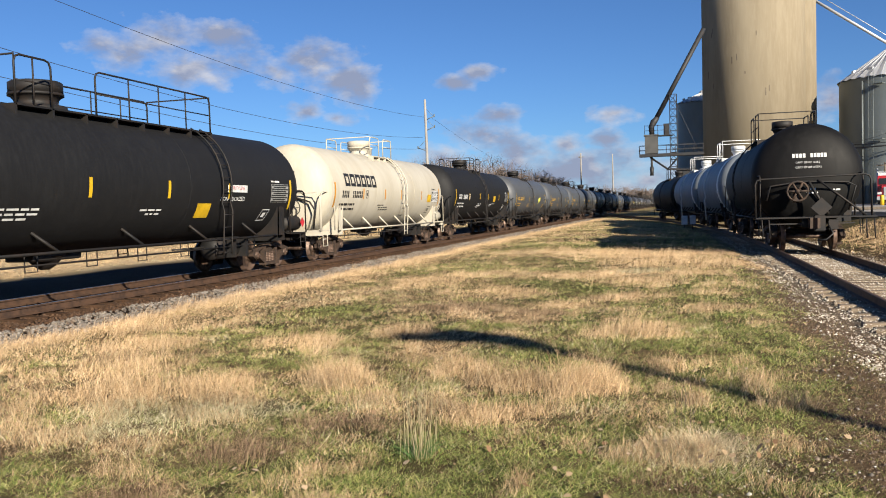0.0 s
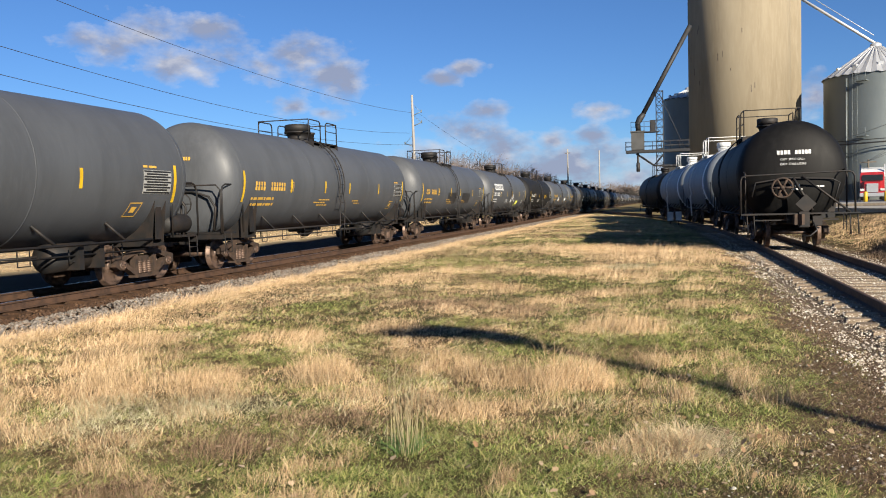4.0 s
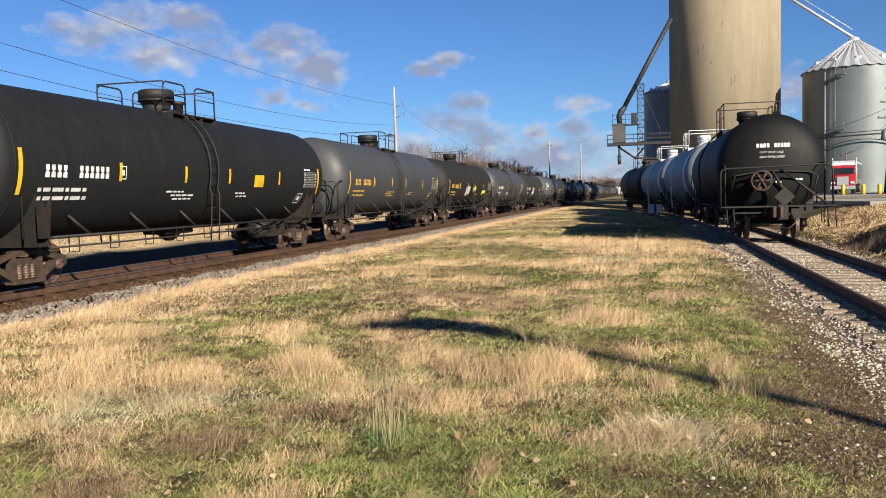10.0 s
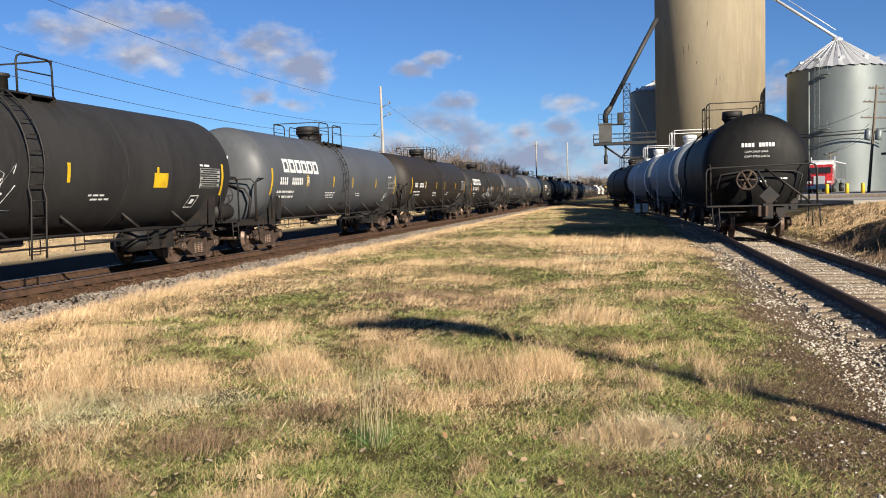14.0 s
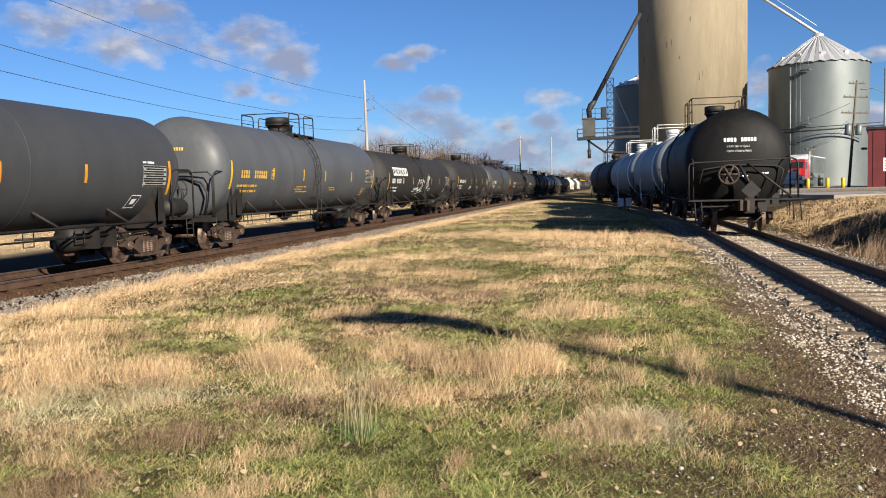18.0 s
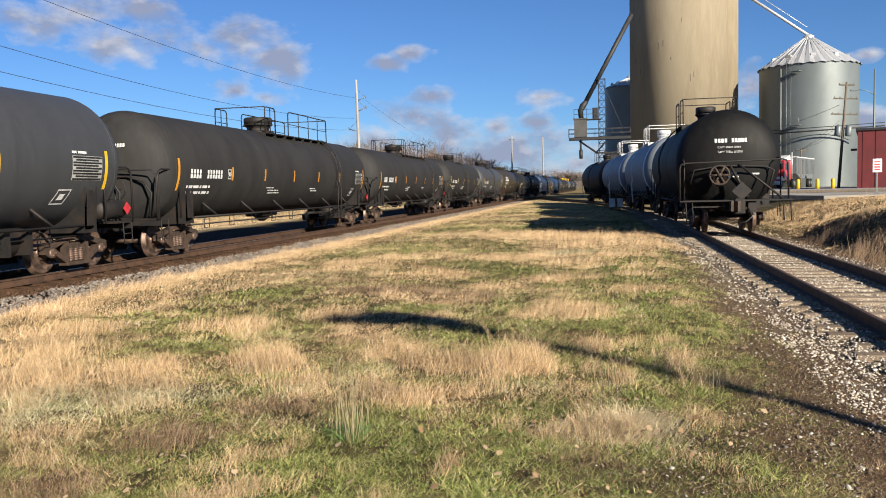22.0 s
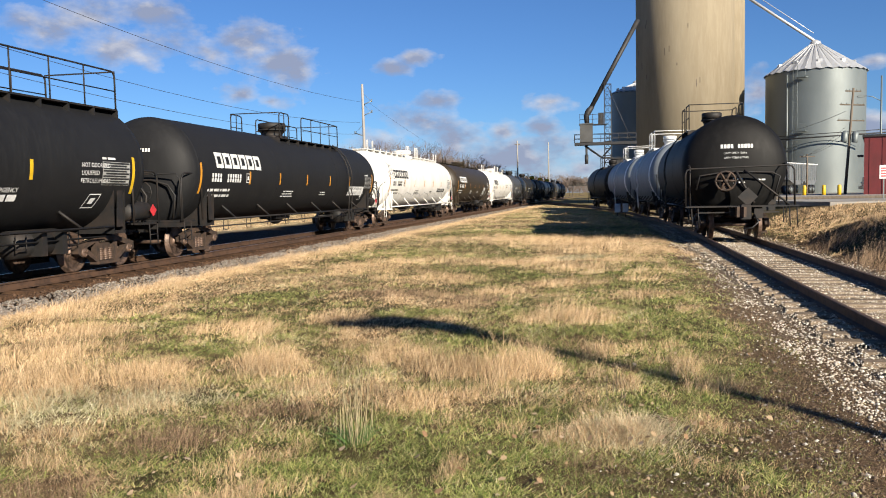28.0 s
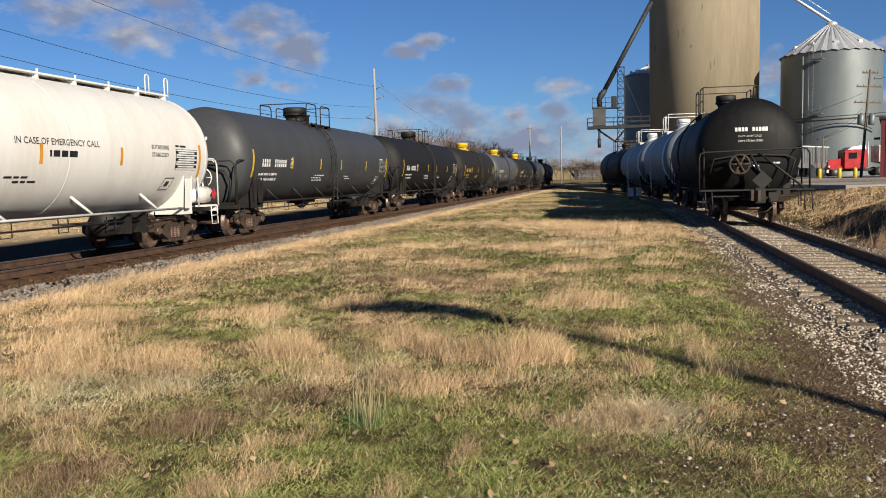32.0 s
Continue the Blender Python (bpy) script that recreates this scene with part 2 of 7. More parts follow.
# ---- mesh building ----
class Shape:
    """Collects vertices and faces of one part."""

    def __init__(self):
        self.v, self.f, self.s = [], [], []

    def add(self, v, f, smooth=False):
        n = len(self.v)
        self.v += [tuple(p) for p in v]
        self.f += [tuple(i + n for i in q) for q in f]
        self.s += [smooth] * len(f)
        return self

    def box(self, x0, x1, y0, y1, z0, z1, m=None, bev=0.0):
        if bev:
            b = min(bev, (x1 - x0) / 3, (y1 - y0) / 3, (z1 - z0) / 3)
            v = []
            for z, i in ((z0, b), (z0 + b, 0), (z1 - b, 0), (z1, b)):
                v += [(x0 + i + b * (i == 0) * 0, y0 + i, z), (x1 - i, y0 + i, z), (x1 - i, y1 - i, z), (x0 + i, y1 - i, z)]
            f = [(3, 2, 1, 0), (12, 13, 14, 15)]
            for k in range(3):
                f += [(4 * k + i, 4 * k + (i + 1) % 4, 4 * k + 4 + (i + 1) % 4, 4 * k + 4 + i) for i in range(4)]
        else:
            v = [(x, y, z) for z in (z0, z1) for y in (y0, y1) for x in (x0, x1)]
            f = [(0, 2, 3, 1), (4, 5, 7, 6), (0, 1, 5, 4), (2, 6, 7, 3), (0, 4, 6, 2), (1, 3, 7, 5)]
        if m is not None:
            v = [m @ Vector(p) for p in v]
        return self.add(v, f)

    def tube(self, pts, r, n=6, closed=False, cap=True):
        pts = [Vector(p) for p in pts]
        v, f, k = [], [], len(pts)
        up = None
        for i, p in enumerate(pts):
            a = pts[i - 1] if i or closed else p
            b = pts[(i + 1) % k] if i < k - 1 or closed else p
            d = (b - a).normalized()
            if up is None:
                up = Vector((0, 0, 1)) if abs(d.z) < 0.9 else Vector((1, 0, 0))
            side = d.cross(up).normalized()
            up = side.cross(d).normalized()
            rr = r[i] if isinstance(r, (list, tuple)) else r
            v += [p + (side * math.cos(j * 2 * math.pi / n) + up * math.sin(j * 2 * math.pi / n)) * rr for j in range(n)]
        for i in range(k if closed else k - 1):
            q = (i + 1) % k
            f += [(i * n + j, i * n + (j + 1) % n, q * n + (j + 1) % n, q * n + j) for j in range(n)]
        self.add(v, f, True)
        if cap and not closed:
            m = len(self.v) - len(v)
            self.f += [tuple(m + j for j in reversed(range(n))), tuple(m + (k - 1) * n + j for j in range(n))]
            self.s += [False, False]
        return self

    def lathe(self, prof, n=32, axis="z", c=(0, 0, 0), smooth=True):
        """prof: (along, radius) pairs; closes at radius 0."""
        v, f = [], []
        for h, r in prof:
            for j in range(n):
                a = 2 * math.pi * j / n
                u, w = r * math.cos(a), r * math.sin(a)
                p = {"z": (u, w, h), "y": (w, h, u), "x": (h, u, w)}[axis]
                v.append((c[0] + p[0], c[1] + p[1], c[2] + p[2]))
        for i in range(len(prof) - 1):
            f += [(i * n + j, i * n + (j + 1) % n, (i + 1) * n + (j + 1) % n, (i + 1) * n + j) for j in range(n)]
        f += [tuple(range(n))[::-1], tuple((len(prof) - 1) * n + j for j in range(n))]
        return self.add(v, f, smooth)

    def plate(self, outline, x0, x1, axis="x"):
        """A flat outline of (a, b) pairs given a thickness from x0 to x1 along axis."""
        k = len(outline)
        mk = {"x": lambda h, a, b: (h, a, b), "y": lambda h, a, b: (a, h, b), "z": lambda h, a, b: (a, b, h)}[axis]
        v = [mk(x0, a, b) for a, b in outline] + [mk(x1, a, b) for a, b in outline]
        f = [tuple(reversed(range(k))), tuple(range(k, 2 * k))]
        f += [(i, (i + 1) % k, k + (i + 1) % k, k + i) for i in range(k)]
        return self.add(v, f)

    def mesh(self, name):
        me = bpy.data.meshes.new(name)
        me.from_pydata(self.v, [], self.f)
        me.polygons.foreach_set("use_smooth", self.s)
        bm = bmesh.new()
        bm.from_mesh(me)
        bmesh.ops.recalc_face_normals(bm, faces=bm.faces)
        bm.to_mesh(me)
        bm.free()
        me.update()
        return me


def part(name, shape, material, parent=None, label="", m=None):
    ob = new(name, shape.mesh(name) if isinstance(shape, Shape) else shape)
    if material and not ob.data.materials:
        ob.data.materials.append(material)
    if parent:
        ob.parent = parent
    if m is not None:
        ob.matrix_basis = m
    return tagged(ob, label)


def thing(name, label, category, group="", kind="", m=None):
    ob = new(name)
    ob.empty_display_size = 0.2
    if m is not None:
        ob.matrix_basis = m
    return tagged(ob, label, category, group, kind)


def raw_mesh(name, v, f, material, smooth=False):
    """A mesh from arrays, for what comes in thousands."""
    me = bpy.data.meshes.new(name)
    v, f = np.asarray(v, np.float32), np.asarray(f, np.int32)
    k = f.shape[1]
    me.vertices.add(len(v))
    me.vertices.foreach_set("co", v.ravel())
    me.loops.add(f.size)
    me.loops.foreach_set("vertex_index", f.ravel())
    me.polygons.add(len(f))
    me.polygons.foreach_set("loop_start", np.arange(0, f.size, k, dtype=np.int32))
    if smooth:
        me.polygons.foreach_set("use_smooth", np.ones(len(f), bool))
    me.update(calc_edges=True)
    me.validate()
    me.materials.append(material)
    return me


def text_mesh(words, size):
    """Flat lettering in the built-in font, as a mesh in its x and y."""
    cu = bpy.data.curves.new("lettering", "FONT")
    cu.body, cu.size, cu.resolution_u = words, size, 2
    ob = bpy.data.objects.new("lettering", cu)
    me = bpy.data.meshes.new_from_object(ob)
    bpy.data.objects.remove(ob)
    return me

# ---- ground ----
CURVE_FROM, CURVE_R, BEND = 150.0, 2100.0, 26.0      # the main line bends a little, far off


def smooth(a, b, t):
    t = np.clip((t - a) / (b - a), 0, 1)
    return t * t * (3 - 2 * t)


def siding_x(y):
    """Centre line of the siding."""
    return np.where(y < 28, 3.93 + 0.012 * (y - 10), 4.146 + 0.012 * (y - 28) - np.clip(y - 28, 0, 68) ** 2 / (2 * 335.0) - np.maximum(y - 96, 0) * 68 / 335.0)


def main_x(y):
    d = np.clip(y - CURVE_FROM, 0, BEND)
    return -12.86 + d * d / (2 * CURVE_R) + np.maximum(0, y - CURVE_FROM - BEND) * BEND / CURVE_R


def ground_z(x, y):
    x, y = np.asarray(x, float), np.asarray(y, float)
    z = 0.05 * np.sin(x * 0.7 + 0.4 * y) * np.sin(0.45 * y - 0.3 * x) - 0.02
    sd, mn = np.abs(x - siding_x(y)), x - main_x(y)
    z = z * smooth(1.6, 3.5, sd) - 0.13 * (1 - smooth(1.2, 2.6, sd))
    z = np.where(mn > 0, z * smooth(3.0, 6.0, mn) - 0.20 * (1 - smooth(2.2, 5.0, mn)), z * smooth(3, 6, -mn) - 0.20)
    # low bank and the raised yard beyond it
    off = x - siding_x(np.minimum(y, 60))
    near = smooth(32, 24, y)
    bank = (smooth(2.1, 3.9, off) * near + smooth(2.0, 7.5, off) * (1 - near)) * 0.95
    z = z + bank * smooth(-30, 8, y)
    far = smooth(200, 320, np.hypot(x, y))
    return z * (1 - far)


def axis_steps(lim, near, fine, grow=1.22):
    a, s = [0.0], fine
    while a[-1] < lim:
        if a[-1] > near:
            s *= grow
        a.append(a[-1] + s)
    return np.array(a)


def build_ground():
    p = axis_steps(3200, 34, 0.4)
    xs = np.concatenate([-p[::-1], p[1:]])
    q = axis_steps(3200, 60, 0.4)
    b = axis_steps(3200, 4, 0.6, 1.3)
    ys = np.concatenate([-b[::-1], q[1:]])
    Xg, Yg = np.meshgrid(xs, ys)
    Z = ground_z(Xg, Yg)
    v = np.stack([Xg.ravel(), Yg.ravel(), Z.ravel()], 1)
    nx, ny = len(xs), len(ys)
    i = (np.arange(ny - 1)[:, None] * nx + np.arange(nx - 1)[None]).ravel()
    f = np.stack([i, i + 1, i + nx + 1, i + nx], 1)
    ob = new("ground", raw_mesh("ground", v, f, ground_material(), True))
    tagged(ob, "rough ground of winter grass, dirt and gravel", "ground", "", "structure")


def ground_material():
    m = bpy.data.materials.new("winter_grass_ground")
    m.use_nodes = True
    nt = m.node_tree
    bs = nt.nodes["Principled BSDF"]
    tc = nt.nodes.new("ShaderNodeTexCoord")
    vec = tc.outputs["Object"]
    # grass tones kept dark so gaps between blades read as shadow
    tan, brown, green, dirt = (0.15, 0.105, 0.055), (0.065, 0.045, 0.028), (0.05, 0.054, 0.02), (0.085, 0.055, 0.036)
    c = mix_node(nt, ramp_node(nt, noise_node(nt, vec, 0.55, 5), 0.46, 0.58), tan, green)
    c = mix_node(nt, ramp_node(nt, noise_node(nt, vec, 5.0, 6, 0.7), 0.42, 0.62), c, brown)
    sep = nt.nodes.new("ShaderNodeSeparateXYZ")
    nt.links.new(vec, sep.inputs[0])
    add = nt.nodes.new("ShaderNodeMath")
    add.operation = "MULTIPLY_ADD"
    wob = noise_node(nt, vec, 0.8, 4)
    nt.links.new(wob, add.inputs[0])
    add.inputs[1].default_value = 2.4
    nt.links.new(sep.outputs["X"], add.inputs[2])
    lo = ramp_node(nt, add.outputs[0], 2.1, 3.1)
    hi = ramp_node(nt, add.outputs[0], 7.6, 6.8)
    mul = nt.nodes.new("ShaderNodeMath")
    mul.operation = "MULTIPLY"
    nt.links.new(lo, mul.inputs[0])
    nt.links.new(hi, mul.inputs[1])
    speck = ramp_node(nt, noise_node(nt, vec, 45.0, 5, 0.8), 0.48, 0.66)
    c = mix_node(nt, mul.outputs[0], c, mix_node(nt, speck, dirt, (0.234, 0.164, 0.109)))
    stone = nt.nodes.new("ShaderNodeMath")
    stone.operation = "MULTIPLY_ADD"
    nt.links.new(noise_node(nt, vec, 1.7, 5, 0.7), stone.inputs[0])
    stone.inputs[1].default_value = 2.2
    nt.links.new(sep.outputs["X"], stone.inputs[2])
    bed = nt.nodes.new("ShaderNodeMath")
    bed.operation = "MULTIPLY"
    nt.links.new(ramp_node(nt, stone.outputs[0], 3.2, 3.9), bed.inputs[0])
    nt.links.new(ramp_node(nt, stone.outputs[0], 6.9, 6.3), bed.inputs[1])
    grit = ramp_node(nt, noise_node(nt, vec, 60.0, 4, 0.8), 0.40, 0.62)
    c = mix_node(nt, bed.outputs[0], c, mix_node(nt, grit, (0.085, 0.058, 0.04), (0.30, 0.26, 0.205)))
    field = ramp_node(nt, add.outputs[0], -15.5, -18.0)
    c = mix_node(nt, field, c, mix_node(nt, ramp_node(nt, noise_node(nt, vec, 0.3, 5), 0.4, 0.65), (0.390, 0.312, 0.195), (0.281, 0.211, 0.117)))
    # open tan grass far along the line; train shade painted round the main track
    away = ramp_node(nt, sep.outputs["Y"], 38.0, 75.0)
    c = mix_node(nt, away, c, mix_node(nt, ramp_node(nt, noise_node(nt, vec, 0.25, 6, 0.65), 0.42, 0.6), (0.30, 0.22, 0.115), (0.13, 0.115, 0.046)))
    # strip under and behind the train, toned near black as its shade
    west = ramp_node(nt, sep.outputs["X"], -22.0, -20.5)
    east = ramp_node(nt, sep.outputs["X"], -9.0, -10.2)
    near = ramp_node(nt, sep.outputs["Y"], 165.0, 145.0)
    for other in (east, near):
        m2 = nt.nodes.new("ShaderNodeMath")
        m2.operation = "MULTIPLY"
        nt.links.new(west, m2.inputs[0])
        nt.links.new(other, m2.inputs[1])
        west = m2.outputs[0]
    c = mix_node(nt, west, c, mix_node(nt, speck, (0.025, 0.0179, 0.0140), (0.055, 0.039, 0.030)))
    nt.links.new(c, bs.inputs["Base Color"])
    bs.inputs["Roughness"].default_value = 0.95
    bs.inputs["Specular IOR Level"].default_value = 0.04
    bp = nt.nodes.new("ShaderNodeBump")
    bp.inputs["Strength"].default_value, bp.inputs["Distance"].default_value = 0.8, 0.05
    nt.links.new(noise_node(nt, vec, 14.0, 9, 0.78), bp.inputs["Height"])
    nt.links.new(bp.outputs[0], bs.inputs["Normal"])
    return m


build_ground()

# ---- tracks ----
RAIL_PROFILE = [(-0.07, -0.171), (0.07, -0.171), (0.07, -0.155), (0.012, -0.135), (0.010, -0.045), (0.036, -0.034), (0.036, -0.006), (0.028, 0.0),
                (-0.028, 0.0), (-0.036, -0.006), (-0.036, -0.034), (-0.010, -0.045), (-0.012, -0.135), (-0.07, -0.155)]


def rail(name, path, off, z, parent, top_material):
    v, f, k = [], [], len(RAIL_PROFILE)
    for i, (x, y) in enumerate(path):
        a, b = path[max(0, i - 1)], path[min(len(path) - 1, i + 1)]
        d = Vector((b[0] - a[0], b[1] - a[1], 0)).normalized()
        n = Vector((d.y, -d.x, 0))
        v += [(x + n.x * (off + u), y + n.y * (off + u), z + w) for u, w in RAIL_PROFILE]
    for i in range(len(path) - 1):
        f += [(i * k + j, i * k + (j + 1) % k, (i + 1) * k + (j + 1) % k, (i + 1) * k + j) for j in range(k)]
    s = Shape().add(v, f)
    ob = part(name, s, M_RAIL, parent)
    ob.data.materials.append(top_material)
    for p in ob.data.polygons:
        if p.normal.z > 0.9 and p.center.z > z - 0.004:
            p.material_index = 1
    return ob


def track(name, label, fx, z, y0, y1, ties, tie_mat, top_material):
    root = thing(name, label, "railway track", "", "structure")
    ys = [y0 + (y1 - y0) * i / 90 for i in range(91)]
    path = [(float(fx(y)), y) for y in ys]
    for off in (-0.755, 0.755):
        rail("rail", path, off, z, root, top_material)
    r = random.Random(5)
    me = Shape().box(-1.3, 1.3, -0.11, 0.11, -0.18, 0.0, bev=0.015).mesh("tie")
    me.materials.append(tie_mat)
    y = ties[0]
    while y < ties[1]:
        ob = part("tie", me, None, root)
        d = float(fx(y + 0.5) - fx(y - 0.5))
        ob.matrix_basis = pose(float(fx(y)) + r.uniform(-0.07, 0.07), y, z - (0.172 if ties[1] > 90 else 0.155) + r.uniform(-0.012, 0.0), r.uniform(-1, 1), r.uniform(-0.5, 0.5), -math.degrees(math.atan(d)) + r.uniform(-2, 2))
        y += 0.53 + r.uniform(-0.04, 0.04)
    return root


track("main_track", "main line track with rusty rails on ballast", main_x, 0.07, -80, 420, (6, 100), M_TIE_RUST, M_RAILTOP)
track("siding_track", "old siding track with rust-brown rails and weathered ties", siding_x, 0.10, -40, 150, (3, 60), M_TIE, M_RAIL)

# ---- grass, stones and leaves ----
NP = np.random.default_rng(7)


def value_noise(x, y, cell, seed):
    """Smooth random field between 0 and 1."""
    g = np.random.default_rng(seed).random((256, 256))
    fx, fy = x / cell + 1000.3, y / cell + 1000.7
    i, j = np.floor(fx).astype(int), np.floor(fy).astype(int)
    a, b = fx - i, fy - j
    a, b = a * a * (3 - 2 * a), b * b * (3 - 2 * b)
    w = lambda p, q: g[(i + p) % 256, (j + q) % 256]
    return (w(0, 0) * (1 - a) + w(1, 0) * a) * (1 - b) + (w(0, 1) * (1 - a) + w(1, 1) * a) * b


# tan tufts: x, y, radius, height
TUFTS = [(-3.8, 10.8, 0.3, 0.26), (-4.7, 9.9, 0.55, 0.2), (-5.2, 9.7, 0.4, 0.18), (-3.5, 7.9, 0.34, 0.34), (-3.2, 7.6, 0.3, 0.26), (-2.3, 8.5, 0.36, 0.24), 
         (-1.75, 8, 0.34, 0.28), (-1.35, 7.8, 0.38, 0.36), (-0.95, 7.7, 0.42, 0.4), (-0.65, 7.6, 0.28, 0.34), (-1.5, 6.4, 0.3, 0.24), (-1.2, 6.7, 0.22, 0.18), 
         (-0.5, 11, 0.42, 0.38), (-0.15, 10.6, 0.3, 0.26), (0, 8.6, 0.34, 0.18), (0.35, 8.9, 0.25, 0.14), (0.1, 5.6, 0.3, 0.12), (-4.4, 7, 0.5, 0.22), 
         (-5.1, 6.5, 0.55, 0.22), (-0.5, 18.4, 0.8, 0.15), (-0.1, 24.5, 1.5, 0.23), (-0.9, 15.4, 0.6, 0.14), (-1.8, 14.2, 0.6, 0.13), (-5.9, 7.7, 0.6, 0.22), 
         (-6.6, 9.3, 0.7, 0.22), (0.7, 13.6, 0.5, 0.22), (-3.2, 16.5, 0.9, 0.13), (0.2, 20.5, 0.9, 0.16), (-2, 20, 1.1, 0.14), (-5.5, 18.5, 1.2, 0.14), 
         (1.2, 23.5, 1.3, 0.23), (-0.6, 27.5, 1.6, 0.25), (0.6, 28.5, 1.6, 0.25), (-2.2, 30.5, 1.8, 0.23)]
# pale bleached straw and reddish withered clumps: x, y, radius, height
PALES = [(-3.9, 6.0, 0.45, 0.16), (-4.3, 5.6, 0.45, 0.15), (-3.5, 6.3, 0.35, 0.14), (-4.7, 6.1, 0.4, 0.14), (0.1, 5.55, 0.42, 0.20), (0.25, 5.75, 0.3, 0.18), (-6.2, 9.9, 0.3, 0.08), (-0.6, 21.5, 0.8, 0.2)]
REDS = [(-3.0, 5.1, 0.38, 0.24), (-2.7, 5.35, 0.25, 0.18), (-2.8, 6.0, 0.34, 0.18), (-2.45, 6.1, 0.25, 0.15), (-6.5, 8.5, 0.55, 0.14), (-3.2, 4.1, 0.4, 0.18), (-3.6, 13.5, 0.9, 0.16), (-2.2, 13.0, 0.7, 0.14),
        (-5.6, 8.9, 0.4, 0.12), (5.7, 19.5, 0.7, 0.75), (6.3, 20.5, 0.8, 0.8), (5.2, 19.0, 0.5, 0.5), (6.5, 24.5, 1.0, 0.6), (6.0, 18.0, 0.7, 0.7), (1.9, 5.2, 0.5, 0.06), (1.5, 6.6, 0.5, 0.06), (1.8, 7.6, 0.6, 0.06), (2.0, 11.5, 0.8, 0.06), (-0.1, 5.0, 0.3, 0.12)]
# greener spots: x, y, radius
GREENS = [(-7.1, 10.5, 0.6), (-6.0, 10.7, 0.55), (-4.3, 8.3, 0.45), (-2.8, 8.8, 0.45), (-5.7, 12.6, 0.7), (-1.1, 5.6, 0.8), (-1.3, 4.5, 0.8), (-2.4, 4.4, 0.4), (-3.9, 12.1, 0.5), (-2.8, 11.6, 0.5),
          (0.6, 8.2, 0.7), (-0.6, 5.8, 0.6), (0.8, 12.7, 1.1), (1.4, 10.3, 0.6), (0.55, 6.6, 0.5), (-1.75, 5.45, 0.3), (0.6, 9.6, 0.7), (-1.6, 9.4, 0.5), (0.2, 15.0, 0.9), (-1.5, 17.0, 1.2), (-6.0, 23.0, 2.0), (-4.0, 36.0, 3.0), (1.0, 18.0, 1.2), (-0.9, 4.2, 0.8)]
BARE = [(0.8, 5.4, 0.45), (1.3, 5.7, 0.6), (0.4, 4.6, 0.45), (1.0, 6.1, 0.35), (1.9, 6.2, 0.5), (2.2, 4.6, 0.7), (1.5, 4.2, 0.5), (1.6, 8.6, 0.5)]


def spots(x, y, table):
    m = np.zeros_like(x)
    for row in table:
        d2 = ((x - row[0]) ** 2 + (y - row[1]) ** 2) / row[2] ** 2
        m = np.maximum(m, np.exp(-d2 * 1.2))
    return m


def tuft_height(x, y, table):
    h = np.zeros_like(x)
    for tx, ty, tr, hh in table:
        h = np.maximum(h, hh * np.exp(-(((x - tx) ** 2 + (y - ty) ** 2) / tr ** 2)))
    return h


def fields(x, y):
    """Weights of tan, pale, reddish and green growth, and the share of bare dirt."""
    big, mid, fine = value_noise(x, y, 2.2, 3), value_noise(x, y, 0.7, 4), value_noise(x, y, 0.22, 5)
    mid2, fine2, mid3 = value_noise(x, y, 0.6, 6), value_noise(x, y, 0.2, 8), value_noise(x, y, 0.8, 10)
    mn, off = x - main_x(y), x - siding_x(y)
    band = np.exp(-((mn - 4.1) / 1.15) ** 2) + smooth(1.8, 3.2, off)
    far = smooth(9, 26, y)
    tan = 0.12 + 1.35 * spots(x, y, TUFTS) + 1.3 * band + 0.9 * np.clip(mid - 0.5, 0, 1) + 0.35 * (fine - 0.5) + 0.10 * far
    pale = 0.08 + 1.0 * spots(x, y, PALES) + 0.5 * np.clip(mid2 - 0.55, 0, 1) + 0.3 * (fine2 - 0.5)
    red = 0.10 + 1.0 * spots(x, y, REDS) + 1.1 * np.clip(mid3 - 0.55, 0, 1) + 0.3 * (fine - 0.5) * -1
    green = 0.36 + 0.95 * spots(x, y, GREENS) + 0.6 * (big - 0.5) + 0.5 * (0.5 - mid) + 0.3 * (fine2 - 0.5) + 0.2 * smooth(-3, 0, x) * smooth(1.9, 1.2, off * 0 + np.abs(x - 1.0))
    wob = (value_noise(x, y, 0.7, 12) - 0.5) * 1.8
    dirt = 0.75 * smooth(0.9, 1.9, x + wob - 0.035 * y) * smooth(16, 10, y + wob) + smooth(2.6, 1.6, np.abs(off) + wob * 0.5)
    dirt = np.clip(dirt * (0.45 + 0.8 * value_noise(x, y, 0.3, 14)) + 0.9 * spots(x, y, BARE), 0, 1)
    return [np.clip(w, 0.02, 2) for w in (tan, pale, red, green)] + [dirt]


def scatter(n, power, d0=3.3, d1=110.0, b0=-47.0, b1=20.0):
    """Places before the camera's stand, thinning out with distance."""
    r = NP.random(n)
    k = 2 - power
    d = (d0 ** k + r * (d1 ** k - d0 ** k)) ** (1 / k)
    a = np.radians(b0 + (b1 - b0) * NP.random(n))
    return d * np.sin(a), d * np.cos(a), d


